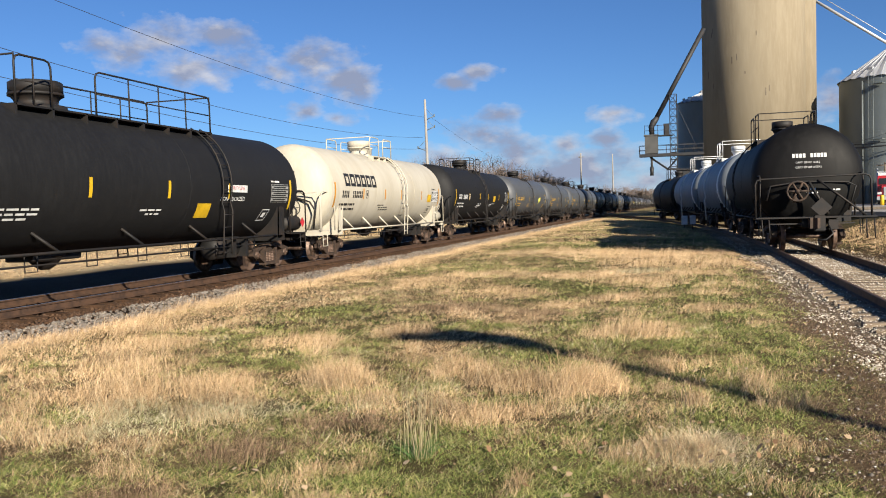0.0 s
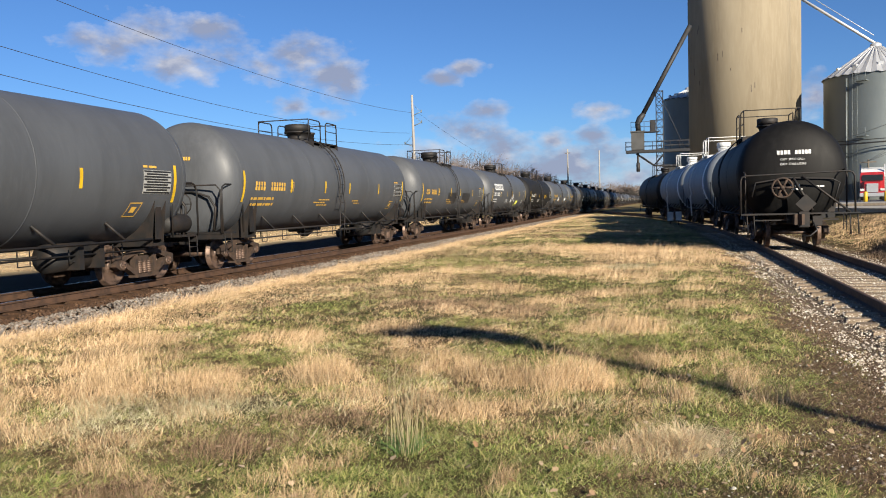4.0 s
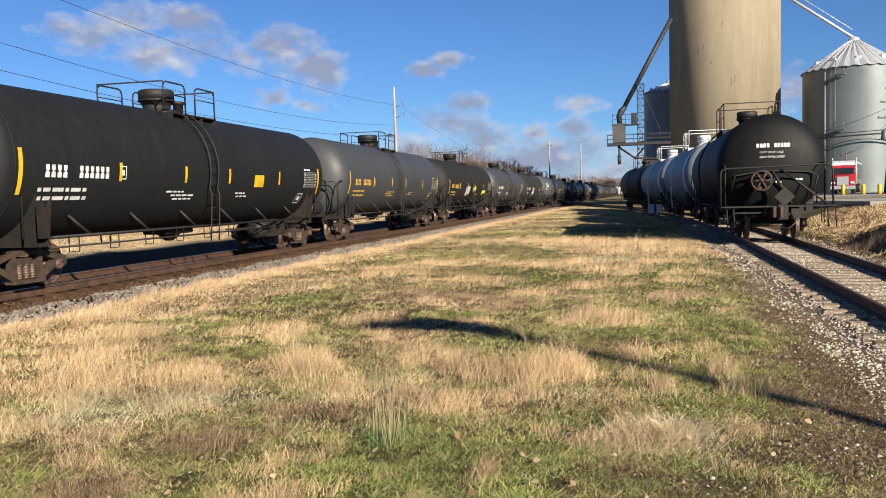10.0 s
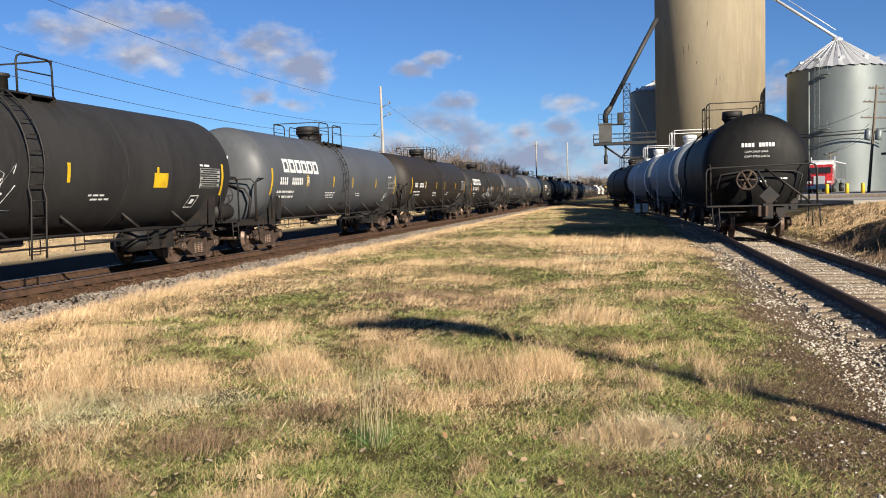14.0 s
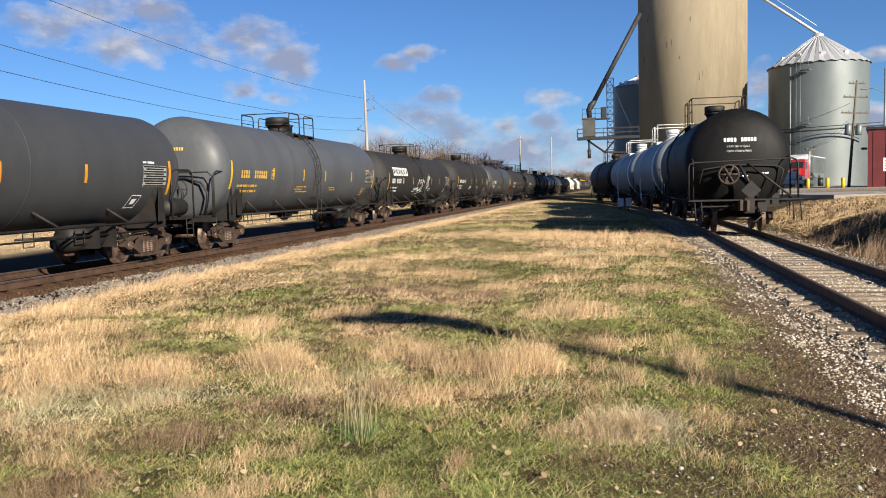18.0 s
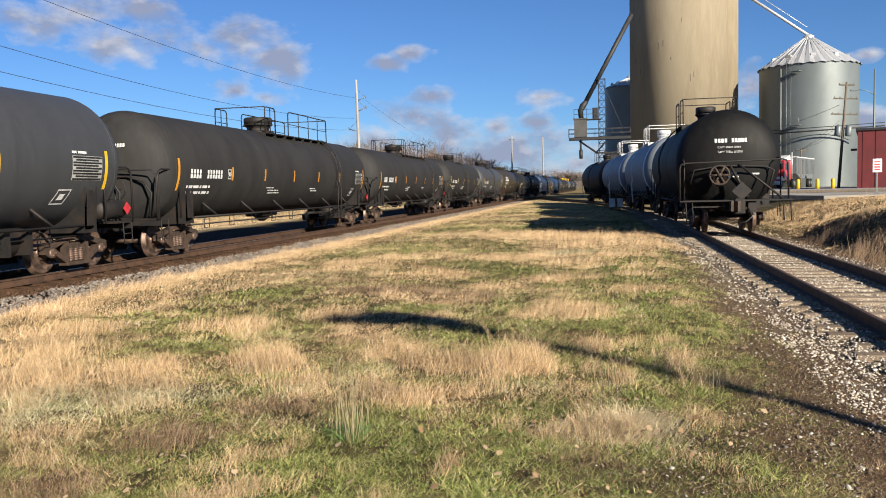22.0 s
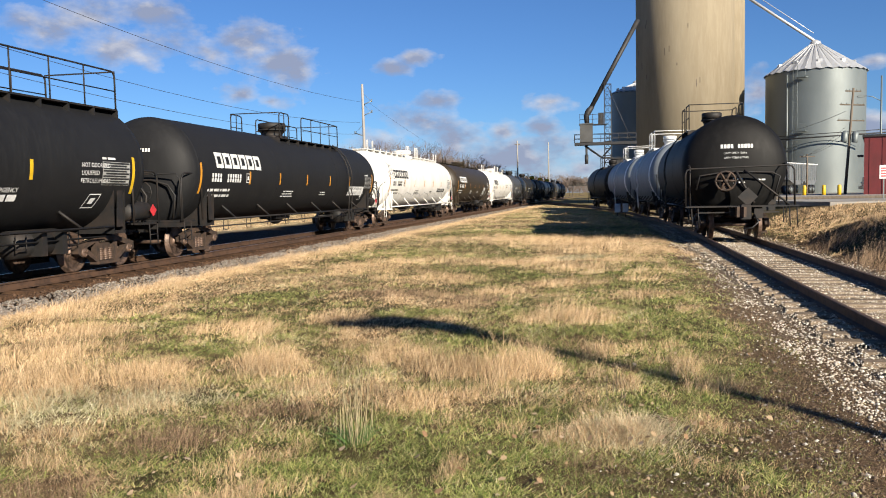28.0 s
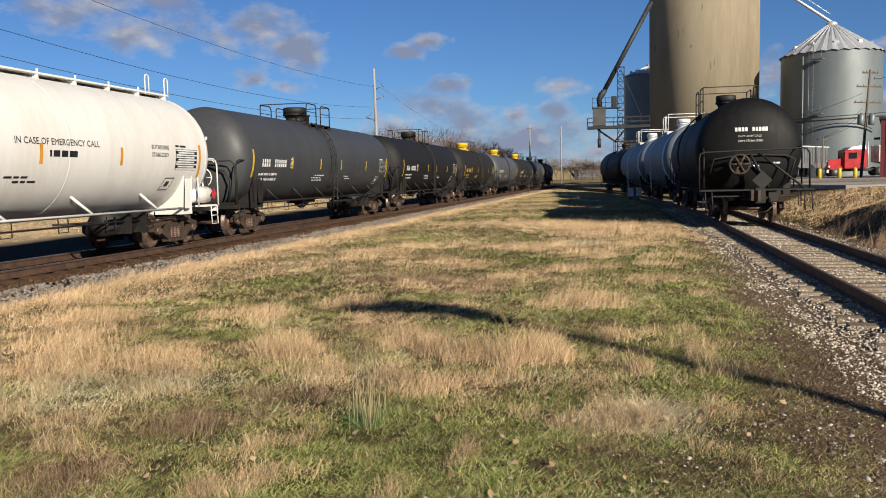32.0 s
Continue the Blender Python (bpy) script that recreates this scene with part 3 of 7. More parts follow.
def blade_mesh(name, x, y, h, w, lean, material, wind=(0.5, 0.2)):
    n = len(x)
    z = ground_z(x, y) - 0.012
    az = NP.random(n) * 2 * np.pi
    sx, sy = np.cos(az), np.sin(az)
    la = NP.random(n) * 2 * np.pi
    lx, ly = np.cos(la) * lean + wind[0] * lean * 0.6, np.sin(la) * lean + wind[1] * lean * 0.6
    base = np.stack([x, y, z], 1)
    side = np.stack([sx, sy, np.zeros(n)], 1) * (w * 0.5)[:, None]
    mid = base + np.stack([lx * h * 0.38, ly * h * 0.38, h * 0.58], 1)
    tip = base + np.stack([lx * h, ly * h, h * np.sqrt(np.clip(1 - 0.55 * (lx * lx + ly * ly), 0.1, 1))], 1)
    v = np.stack([base - side, base + side, mid - side * 0.75, mid + side * 0.75, tip], 1).reshape(-1, 3)
    i = np.arange(n)[:, None] * 5
    f = np.concatenate([i + [0, 1, 3], i + [0, 3, 2], i + [2, 3, 4]], 1).reshape(-1, 3)
    return raw_mesh(name, v, f, material, True)


def wisp_mesh(name, x, y, h, w, lean, material):
    """Fine bent blades of one triangle each."""
    h = h * 1.0
    n = len(x)
    z = ground_z(x, y) - 0.006
    az, la = NP.random(n) * 6.283, NP.random(n) * 6.283
    side = np.stack([np.cos(az), np.sin(az), np.zeros(n)], 1) * (w * 0.5)[:, None]
    l = lean * NP.uniform(0.3, 1.6, n)
    base = np.stack([x, y, z], 1)
    tip = base + np.stack([(np.cos(la) * l + 0.25) * h, (np.sin(la) * l + 0.1) * h, h * NP.uniform(0.4, 1.0, n)], 1)
    v = np.stack([base - side, base + side, tip], 1).reshape(-1, 3)
    return raw_mesh(name, v, np.arange(3 * n).reshape(-1, 3), material)


def island_material(name, colours, rough=0.8, spread=0.25):
    """Each blade or stone takes one colour of the ramp."""
    m = bpy.data.materials.new(name)
    m.use_nodes = True
    nt = m.node_tree
    bs = nt.nodes["Principled BSDF"]
    g = nt.nodes.new("ShaderNodeNewGeometry")
    rp = nt.nodes.new("ShaderNodeValToRGB")
    while len(rp.color_ramp.elements) < len(colours):
        rp.color_ramp.elements.new(0.5)
    for k, (e, c) in enumerate(zip(rp.color_ramp.elements, colours)):
        e.position, e.color = k / (len(colours) - 1), (*c, 1)
    nt.links.new(g.outputs["Random Per Island"], rp.inputs[0])
    tc = nt.nodes.new("ShaderNodeTexCoord")
    big = ramp_node(nt, noise_node(nt, tc.outputs["Object"], 0.9, 4), 0.35, 0.68)
    c2 = mix_node(nt, big, (1 - spread,) * 3, (1 + spread,) * 3)
    mx = nt.nodes.new("ShaderNodeMix")
    mx.data_type, mx.blend_type = "RGBA", "MULTIPLY"
    mx.inputs[0].default_value = 1
    nt.links.new(rp.outputs[0], mx.inputs[6])
    nt.links.new(c2, mx.inputs[7])
    nt.links.new(mx.outputs[2], bs.inputs["Base Color"])
    bs.inputs["Roughness"].default_value = rough
    bs.inputs["Specular IOR Level"].default_value = 0.10
    return m


M_STRAW = island_material("dry_straw", [(0.21, 0.125, 0.06), (0.6, 0.42, 0.235), (0.82, 0.62, 0.39), (0.31, 0.19, 0.092), (0.72, 0.52, 0.31)])
M_PALE = island_material("bleached_straw", [(0.36, 0.3, 0.16), (0.62, 0.55, 0.36), (0.44, 0.39, 0.2), (0.76, 0.69, 0.48), (0.2, 0.2, 0.075)])
M_BROWNG = island_material("withered_grass", [(0.1, 0.066, 0.044), (0.33, 0.22, 0.135), (0.2, 0.13, 0.085), (0.46, 0.33, 0.21), (0.14, 0.098, 0.06)])
M_GREEN = island_material("winter_green_grass", [(0.045, 0.085, 0.017), (0.19, 0.24, 0.055), (0.43, 0.41, 0.14), (0.09, 0.145, 0.034), (0.52, 0.47, 0.21), (0.17, 0.22, 0.06)])
M_TURF = island_material("mixed_turf", [(0.02, 0.052, 0.009), (0.14, 0.215, 0.042), (0.46, 0.45, 0.15), (0.05, 0.11, 0.02), (0.6, 0.52, 0.26), (0.1, 0.17, 0.036), (0.28, 0.33, 0.085), (0.38, 0.26, 0.13)])
M_BALLAST = island_material("grey_ballast", [(0.094, 0.082, 0.074), (0.234, 0.207, 0.179), (0.156, 0.133, 0.113), (0.312, 0.281, 0.242), (0.172, 0.121, 0.086), (0.109, 0.086, 0.070)], 0.9, 0.15)
M_RUSTSTONE = island_material("rust_dusted_ballast", [(0.047, 0.030, 0.020), (0.094, 0.053, 0.031), (0.066, 0.043, 0.031), (0.133, 0.078, 0.047)], 0.9, 0.15)
M_LIME = island_material("pale_limestone_gravel", [(0.58, 0.53, 0.44), (0.74, 0.69, 0.6), (0.38, 0.31, 0.23), (0.64, 0.58, 0.49), (0.22, 0.165, 0.11), (0.5, 0.43, 0.33), (0.7, 0.66, 0.58)], 0.9, 0.12)
M_PEBBLE = island_material("dirt_pebble", [(0.09, 0.065, 0.045), (0.2, 0.15, 0.11), (0.13, 0.095, 0.07), (0.26, 0.21, 0.16), (0.08, 0.058, 0.042), (0.6, 0.57, 0.51)], 0.95, 0.1)
M_CHAFF = island_material("dry_chaff", [(0.07, 0.046, 0.03), (0.26, 0.17, 0.1), (0.15, 0.095, 0.058), (0.46, 0.35, 0.22), (0.1, 0.066, 0.04)])
M_LEAF = island_material("dead_leaf", [(0.328, 0.218, 0.117), (0.429, 0.328, 0.211), (0.234, 0.133, 0.070), (0.484, 0.390, 0.281)], 0.75, 0.1)


def stuff(name, label, category, me):
    return tagged(new(name, me), label, category, "", "stuff")


def place(n, power):
    x, y, d = scatter(n, power)
    mn, off = x - main_x(y), x - siding_x(y)
    # no grass on the strip painted dark for the train's shade
    ok = ((mn > 2.9 + 0.6 * value_noise(x, y, 0.6, 21)) | (mn < -9.0)) & ((np.abs(off) > 1.5) | (NP.random(n) < 0.02))
    ok &= (off < 12) & ((y < 42) | (off < 0)) & (d > 2.6)
    x, y, d = x[ok], y[ok], d[ok]
    tan, pale, red, green, dirt = fields(x, y)
    return x, y, d, tan, pale, red, green, dirt, x - main_x(y), x - siding_x(y)


KINDS = (("dry_grass", "matted tan winter grass on the ground", "dry grass", M_STRAW, 0.9, 1.0, 0.95),
         ("bleached_grass", "patches of pale bleached straw", "dry grass", M_PALE, 1.0, 1.1, 1.1),
         ("withered_grass", "low reddish-brown withered grass", "dry grass", M_BROWNG, 0.85, 1.0, 0.95),
         ("green_grass", "short green grass growing through the straw", "grass", M_GREEN, 0.75, 1.5, 1.35))


def grow():
    # low mat of bent blades with gaps between its clumps
    x, y, d, tan, pale, red, green, dirt, mn, off = place(1080000, 1.6)
    n = len(x)
    sharp = 1.9
    wts = np.stack([tan ** sharp, pale ** sharp, red ** sharp * (1 + 2 * dirt), green ** sharp * (mn > 3.8) * (off < 4.5)], 0)
    cum = np.cumsum(wts / wts.sum(0), 0)
    pick = NP.random(n)
    kind = (pick > cum[0]).astype(int) + (pick > cum[1]) + (pick > cum[2])
    clump = value_noise(x, y, 0.11, 41) * 0.6 + value_noise(x, y, 0.26, 42) * 0.4
    clump = np.where(d > 14, 0.35 + 0.3 * clump, clump)
    keep = (NP.random(n) < np.clip(0.42 + 1.7 * (clump - 0.25), 0.3, 1)) & (NP.random(n) > 0.82 * dirt)
    h = (0.020 + 0.085 * clump ** 1.6) * NP.uniform(0.55, 1.35, n) * (1 - 0.45 * dirt) * (1 + 0.5 * smooth(3, 10, d) * 0.5)
    w = (0.0020 + 0.00038 * d) * NP.uniform(0.6, 1.5, n)
    for k, (name, label, cat, m, kh, kw, lean) in enumerate(KINDS):
        a = keep & (kind == k)
        stuff(name, label, cat, wisp_mesh(name, x[a], y[a], h[a] * kh, w[a] * kw, lean, m))
    # thatch of chaff and dead stems lying flat
    x, y, d, tan, pale, red, green, dirt, mn, off = place(300000, 1.9)
    n = len(x)
    brown = NP.random(n) < 0.45 + 0.4 * dirt
    lush = NP.random(n) < np.clip(green * 1.1 - 0.15, 0, 0.85)
    for name, label, m, a in (("thatch", "flat thatch of dead tan stems", M_PALE, ~brown & ~lush & (NP.random(n) > 0.6 * dirt)), ("brown_thatch", "flat thatch of brown chaff and stems", M_BROWNG, brown & ~lush)):
        k = int(a.sum())
        stuff(name, label, "dry grass", wisp_mesh(name, x[a], y[a], NP.uniform(0.010, 0.024, k), (0.0028 + 0.0006 * d[a]) * NP.uniform(0.6, 1.5, k), 2.3, m))
    # leafy turf close by
    x, y, d = scatter(460000, 1.2, 3.2, 12.0, -45, 16)
    tan, pale, red, green, dirt = fields(x, y)
    off = x - siding_x(y)
    gap = value_noise(x, y, 0.075, 45) * 0.6 + value_noise(x, y, 0.2, 46) * 0.4
    share = np.clip(2.6 * gap - 0.75, 0.04, 1) * np.clip(green ** 2 * 1.7 / (green ** 2 + tan ** 2 + red ** 2 + pale ** 2), 0, 1)
    a = (NP.random(len(x)) < share * (1 - 0.8 * dirt)) & (off < -1.9) & (x - main_x(y) > 4.2)
    k = int(a.sum())
    leafy = NP.uniform(0.012, 0.060, k) * (0.35 + 1.2 * value_noise(x[a], y[a], 0.14, 44))
    stuff("green_turf", "leafy green turf with yellowing blades", "grass", wisp_mesh("green_turf", x[a], y[a], leafy, NP.uniform(0.0016, 0.0042, k), 1.5, M_TURF))
    # standing tufts
    x, y, d, tan, pale, red, green, dirt, mn, off = place(900000, 1.55)
    n = len(x)
    t1, t2, t3 = tuft_height(x, y, TUFTS), tuft_height(x, y, PALES), tuft_height(x, y, REDS)
    rag = 0.45 + 1.1 * value_noise(x, y, 0.13, 34)
    band = np.exp(-((mn - 4.0) / 1.0) ** 2) * (0.6 + 0.7 * value_noise(x, y, 0.9, 33)) + smooth(1.9, 4.0, off) * value_noise(x, y, 0.5, 37)
    loose = value_noise(x, y, 0.28, 35) ** 3 * value_noise(x, y, 1.3, 36) * 0.42 * (1 - dirt)
    tall1 = (0.95 * t1 + 0.12 * band) * rag + loose
    sets = (("straw_tufts", "standing tufts of tan dry grass", M_STRAW, tall1, 0.72),
            ("bleached_tufts", "bent tufts of pale bleached straw", M_PALE, 0.8 * t2 * rag + 0.5 * loose, 1.1),
            ("brown_tufts", "standing tufts of reddish-brown dry stalks", M_BROWNG, 0.8 * t3 * rag + 0.6 * loose, 0.6))
    for j, (name, label, m, tall, lean) in enumerate(sets):
        a = (np.arange(n) % 8 < (8, 8, 8)[j]) & (NP.random(n) < np.clip((tall - 0.03) * 8.5, 0, 1) * (1.0, 0.7, 0.7)[j])
        h = (0.02 + tall) * NP.uniform(0.45, 1.2, n)
        w = (0.0007 + 0.00019 * d) * NP.uniform(0.6, 1.4, n)
        near = a & (d < 9.5)
        stuff(name, label, "dry grass", blade_mesh(name, x[near], y[near], h[near], w[near], lean, m))
        away = a & (d >= 9.5)
        stuff("far_" + name, label + ", farther off", "dry grass", wisp_mesh("far_" + name, x[away], y[away], h[away], w[away] * 1.5, lean * 0.55, m))


def stalks():
    """The tall thin stalks that stand out singly."""
    r = random.Random(17)
    for cx, cy, n, hh, lab in ((-1.70, 5.25, 30, 0.62, "clump of tall pale grass stalks with a green base"), (-6.0, 11.4, 4, 0.5, "few thin dry weed stalks"), (0.05, 6.3, 7, 0.5, "few dark dry weed stalks"), (-2.1, 6.6, 9, 0.4, "clump of thin grass stalks")):
        t = thing("weed_clump", lab, "weed", m=Matrix.Translation((cx, cy, float(ground_z(cx, cy)))))
        for k in range(n):
            a, q = r.uniform(0, 6.28), r.uniform(0.0, 0.13)
            b = Vector((math.cos(a) * q, math.sin(a) * q, -0.01))
            e = b + Vector((r.uniform(-0.14, 0.16), r.uniform(-0.1, 0.1), 1)) * hh * r.uniform(0.5, 1.05)
            m_ = b.lerp(e, 0.55) + Vector((r.uniform(-0.015, 0.015), 0, 0))
            part("stalk", Shape().tube([b, m_, e], [0.0022, 0.0017, 0.0008], 3, cap=False), M_PALESTALK if "dark" not in lab else M_WOOD, t)
        if n < 20:
            continue
        for k in range(60):
            a, q = r.uniform(0, 6.28), r.uniform(0.0, 0.12)
            b = Vector((math.cos(a) * q, math.sin(a) * q, -0.01))
            e = b + Vector((math.cos(a) * r.uniform(0.05, 0.2), math.sin(a) * r.uniform(0.05, 0.2), r.uniform(0.06, 0.2)))
            part("leaf_blade", Shape().tube([b, b.lerp(e, 0.5) + Vector((0, 0, 0.03)), e], [0.003, 0.0028, 0.0008], 3, cap=False), M_BLADE, t, "green blade")


M_BLADE = mat("green_blade", (0.078, 0.156, 0.039), 0.7, 0, (0.156, 0.211, 0.055), 9.0)
M_PALESTALK = mat("pale_stalk", (0.429, 0.359, 0.218), 0.8, 0, (0.312, 0.257, 0.140), 8.0)
def stone_mesh(name, x, y, z, size, material):
    n = len(x)
    dirs = np.array([(1, 0, 0), (0, 1, 0), (-1, 0, 0), (0, -1, 0), (0.1, 0.1, 0.8), (-0.1, 0, -0.8)])
    k = len(dirs)
    jit = 1 + NP.uniform(-0.35, 0.35, (n, k, 1))
    a = NP.random(n) * 6.283
    c, s = np.cos(a)[:, None], np.sin(a)[:, None]
    p = dirs[None] * jit
    q = np.stack([p[..., 0] * c - p[..., 1] * s, p[..., 0] * s + p[..., 1] * c, p[..., 2] * 0.8 + p[..., 0] * 0.25], 2) * size[:, None, None]
    v = (q + np.stack([x, y, z], 1)[:, None]).reshape(-1, 3)
    i = np.arange(n)[:, None] * k
    tri = [(0, 1, 4), (1, 2, 4), (2, 3, 4), (3, 0, 4), (1, 0, 5), (2, 1, 5), (3, 2, 5), (0, 3, 5)]
    f = np.concatenate([i + list(t) for t in tri], 1).reshape(-1, 3)
    return raw_mesh(name, v, f, material)


def bed_z(mn):
    """Top of the ballast at a distance from the main line's centre."""
    a = np.abs(mn)
    return -0.125 - 0.02 * smooth(0.9, 1.5, a) - 0.06 * smooth(1.7, 3.4, a)


def lay_stones():
    n = 44000
    y = 6 + 110 * NP.random(n) ** 2.0
    mn = NP.uniform(-0.2, 3.7, n) + NP.normal(0, 0.15, n)
    y0 = y
    rusty = mn < 1.75 + 0.35 * (value_noise(mn, y0, 0.7, 51) - 0.5)
    size = NP.uniform(0.016, 0.044, n) * (1 + y0 * 0.016)
    x = main_x(y0) + mn
    z = np.maximum(bed_z(mn) - 0.01, ground_z(x, y0) + 0.004)
    thin = NP.random(n) < smooth(4.0, 3.1, mn)
    a = ~rusty & thin
    stuff("ballast", "grey crushed stone ballast along the main line", "ballast", stone_mesh("ballast", x[a], y0[a], z[a], size[a], M_BALLAST))
    stuff("stained_ballast", "rust-stained ballast between and beside the rails", "ballast", stone_mesh("stained_ballast", x[rusty], y0[rusty], z[rusty] - 0.015, size[rusty], M_RUSTSTONE))
    n = 110000
    y = 3.5 + 40 * NP.random(n) ** 1.9
    off = NP.uniform(-2.7, 1.6, n) + NP.normal(0, 0.12, n)
    between = np.abs(off) < 0.74
    patch = value_noise(off * 1.5 + 5, y, 0.55, 61)
    keep = NP.random(n) < np.where(y > 9, 1 - 0.65 * smooth(9, 16, y) * ~between, 1) * np.where(between, 0.8 * (0.25 + 0.9 * patch), np.maximum.reduce([smooth(-2.7 + 1.1 * patch, -1.3, off) * (0.15 + 0.85 * patch), (off > -1.55 - 0.5 * patch) * (0.35 + 0.65 * patch), (y < 10) * smooth(-2.2, -1.6, off) * patch]))
    x, y = (siding_x(y) + off)[keep], y[keep]
    size = np.clip(np.exp(NP.normal(-4.95, 0.5, len(x))), 0.003, 0.017) * (1 + np.minimum(y, 20) * 0.03)
    bed = np.where(np.abs(x - siding_x(y)) < 0.75, -0.073, np.maximum(ground_z(x, y) + 0.003, np.where(x - siding_x(y) > -1.55, -0.072, -0.2)))
    stuff("limestone_gravel", "pale limestone gravel between the siding's ties", "gravel", stone_mesh("limestone_gravel", x, y, bed + 0.012 * NP.random(len(x)), size, M_LIME))
    n = 24000
    x, y = NP.uniform(-0.6, 3.0, n), 3.2 + 13.8 * NP.random(n) ** 1.3
    dirt = fields(x, y)[4]
    keep = NP.random(n) < dirt * 0.9
    x, y = x[keep], y[keep]
    size = NP.uniform(0.003, 0.008, len(x)) * np.where(NP.random(len(x)) < 0.12, 3.0, 1.3)
    stuff("pebbles", "small pebbles scattered on bare dirt", "pebbles", stone_mesh("pebbles", x, y, ground_z(x, y) + 0.003, size, M_PEBBLE))
    # litter of chaff and broken stems on the bare dirt
    n = 190000
    x, y = NP.uniform(-0.6, 3.0, n), 3.2 + 12 * NP.random(n) ** 1.3
    dirt = fields(x, y)[4]
    keep = NP.random(n) < dirt
    x, y = x[keep], y[keep]
    k = len(x)
    stuff("stem_litter", "broken brown stems and chaff on bare dirt", "litter", wisp_mesh("stem_litter", x, y, NP.uniform(0.006, 0.030, k), NP.uniform(0.002, 0.007, k), 1.9, M_CHAFF))


def leaf_mesh(name, x, y, z, size):
    n = len(x)
    ring = np.array([(0, -1), (0.45, -0.6), (0.7, -0.1), (0.45, 0.3), (0.5, 0.65), (0.1, 0.6), (0, 1), (-0.2, 0.55), (-0.6, 0.6), (-0.45, 0.2), (-0.7, -0.2), (-0.4, -0.7)])
    k = len(ring)
    a = NP.random(n) * 6.283
    c, s = np.cos(a)[:, None], np.sin(a)[:, None]
    px, py = ring[None, :, 0] * c - ring[None, :, 1] * s, ring[None, :, 0] * s + ring[None, :, 1] * c
    tilt = NP.normal(0, 0.35, (n, 2))
    pz = px * tilt[:, :1] + py * tilt[:, 1:] + 0.30 * (ring[None, :, 0] ** 2) * NP.choice([-1, 1], n)[:, None]
    v = np.stack([px, py, pz], 2) * size[:, None, None] + np.stack([x, y, z], 1)[:, None]
    f = np.arange(n)[:, None] * k + np.arange(k)[None]
    return raw_mesh(name, v.reshape(-1, 3), f, M_LEAF, True)


def drop_leaves():
    x, y, d = scatter(750, 1.3, 3.2, 18, -45, 12)
    ok = (x - main_x(y) > 4.5) & (x < 2.3)
    x, y = x[ok], y[ok]
    cx, cy = NP.normal(0.15, 0.28, 60), NP.normal(5.6, 0.28, 60)
    x, y = np.concatenate([x, cx]), np.concatenate([y, cy])
    z = ground_z(x, y) + NP.uniform(0.015, 0.06, len(x)) + np.where(np.hypot(x - 0.15, y - 5.6) < 0.6, 0.05, 0)
    stuff("fallen_leaves", "curled brown leaves fallen in the grass", "leaves", leaf_mesh("fallen_leaves", x, y, z, NP.uniform(0.012, 0.032, len(x))))


def straw_clump():
    """A mop of wiry bleached straw bent outwards."""
    n = 620
    a, q = NP.random(n) * 6.283, np.abs(NP.normal(0, 0.19, n))
    x, y = 0.15 + q * np.cos(a) * 1.25, 5.62 + q * np.sin(a)
    h = (0.30 - 0.45 * np.minimum(q, 0.5)) * NP.uniform(0.5, 1.15, n)
    stuff("straw_clump", "wiry clump of bleached straw bent outwards", "dry grass", blade_mesh("straw_clump", x, y, h, NP.uniform(0.0016, 0.0036, n), 1.15, M_STRAWBRIGHT))


M_STRAWBRIGHT = island_material("bright_wiry_straw", [(0.52, 0.38, 0.22), (0.80, 0.66, 0.44), (0.64, 0.49, 0.29), (0.86, 0.74, 0.52), (0.40, 0.28, 0.15)], 0.8, 0.1)
grow()
straw_clump()
stalks()
lay_stones()
drop_leaves()

# ---- tank cars ----
WHEEL_R = 0.4572


def wheelset_shape():
    s = Shape()
    w = [(0.66, 0.085), (0.66, 0.15), (0.685, 0.16), (0.70, 0.36), (0.682, 0.395), (0.682, 0.482), (0.705, 0.486), (0.722, 0.462),
         (0.80, 0.452), (0.81, 0.44), (0.81, 0.395), (0.775, 0.37), (0.765, 0.16), (0.80, 0.15), (0.83, 0.14), (0.83, 0.085)]
    for sg in (1, -1):
        s.lathe([(sg * h, r) for h, r in w], 32, "x")
        s.lathe([(sg * 0.82, 0.08), (sg * 1.03, 0.08), (sg * 1.035, 0.115), (sg * 1.09, 0.11), (sg * 1.10, 0.09)], 16, "x")
        for k in range(3):
            a = k * 2.0944
            s.lathe([(sg * 1.09, 0.022), (sg * 1.125, 0.02)], 6, "x", (0, 0.06 * math.cos(a), 0.06 * math.sin(a)))
    s.lathe([(-0.7, 0.088), (0, 0.08), (0.7, 0.088)], 14, "x")
    return s


ME_WHEELSET = wheelset_shape().mesh("wheelset")
ME_WHEELSET.materials.append(M_WHEEL)


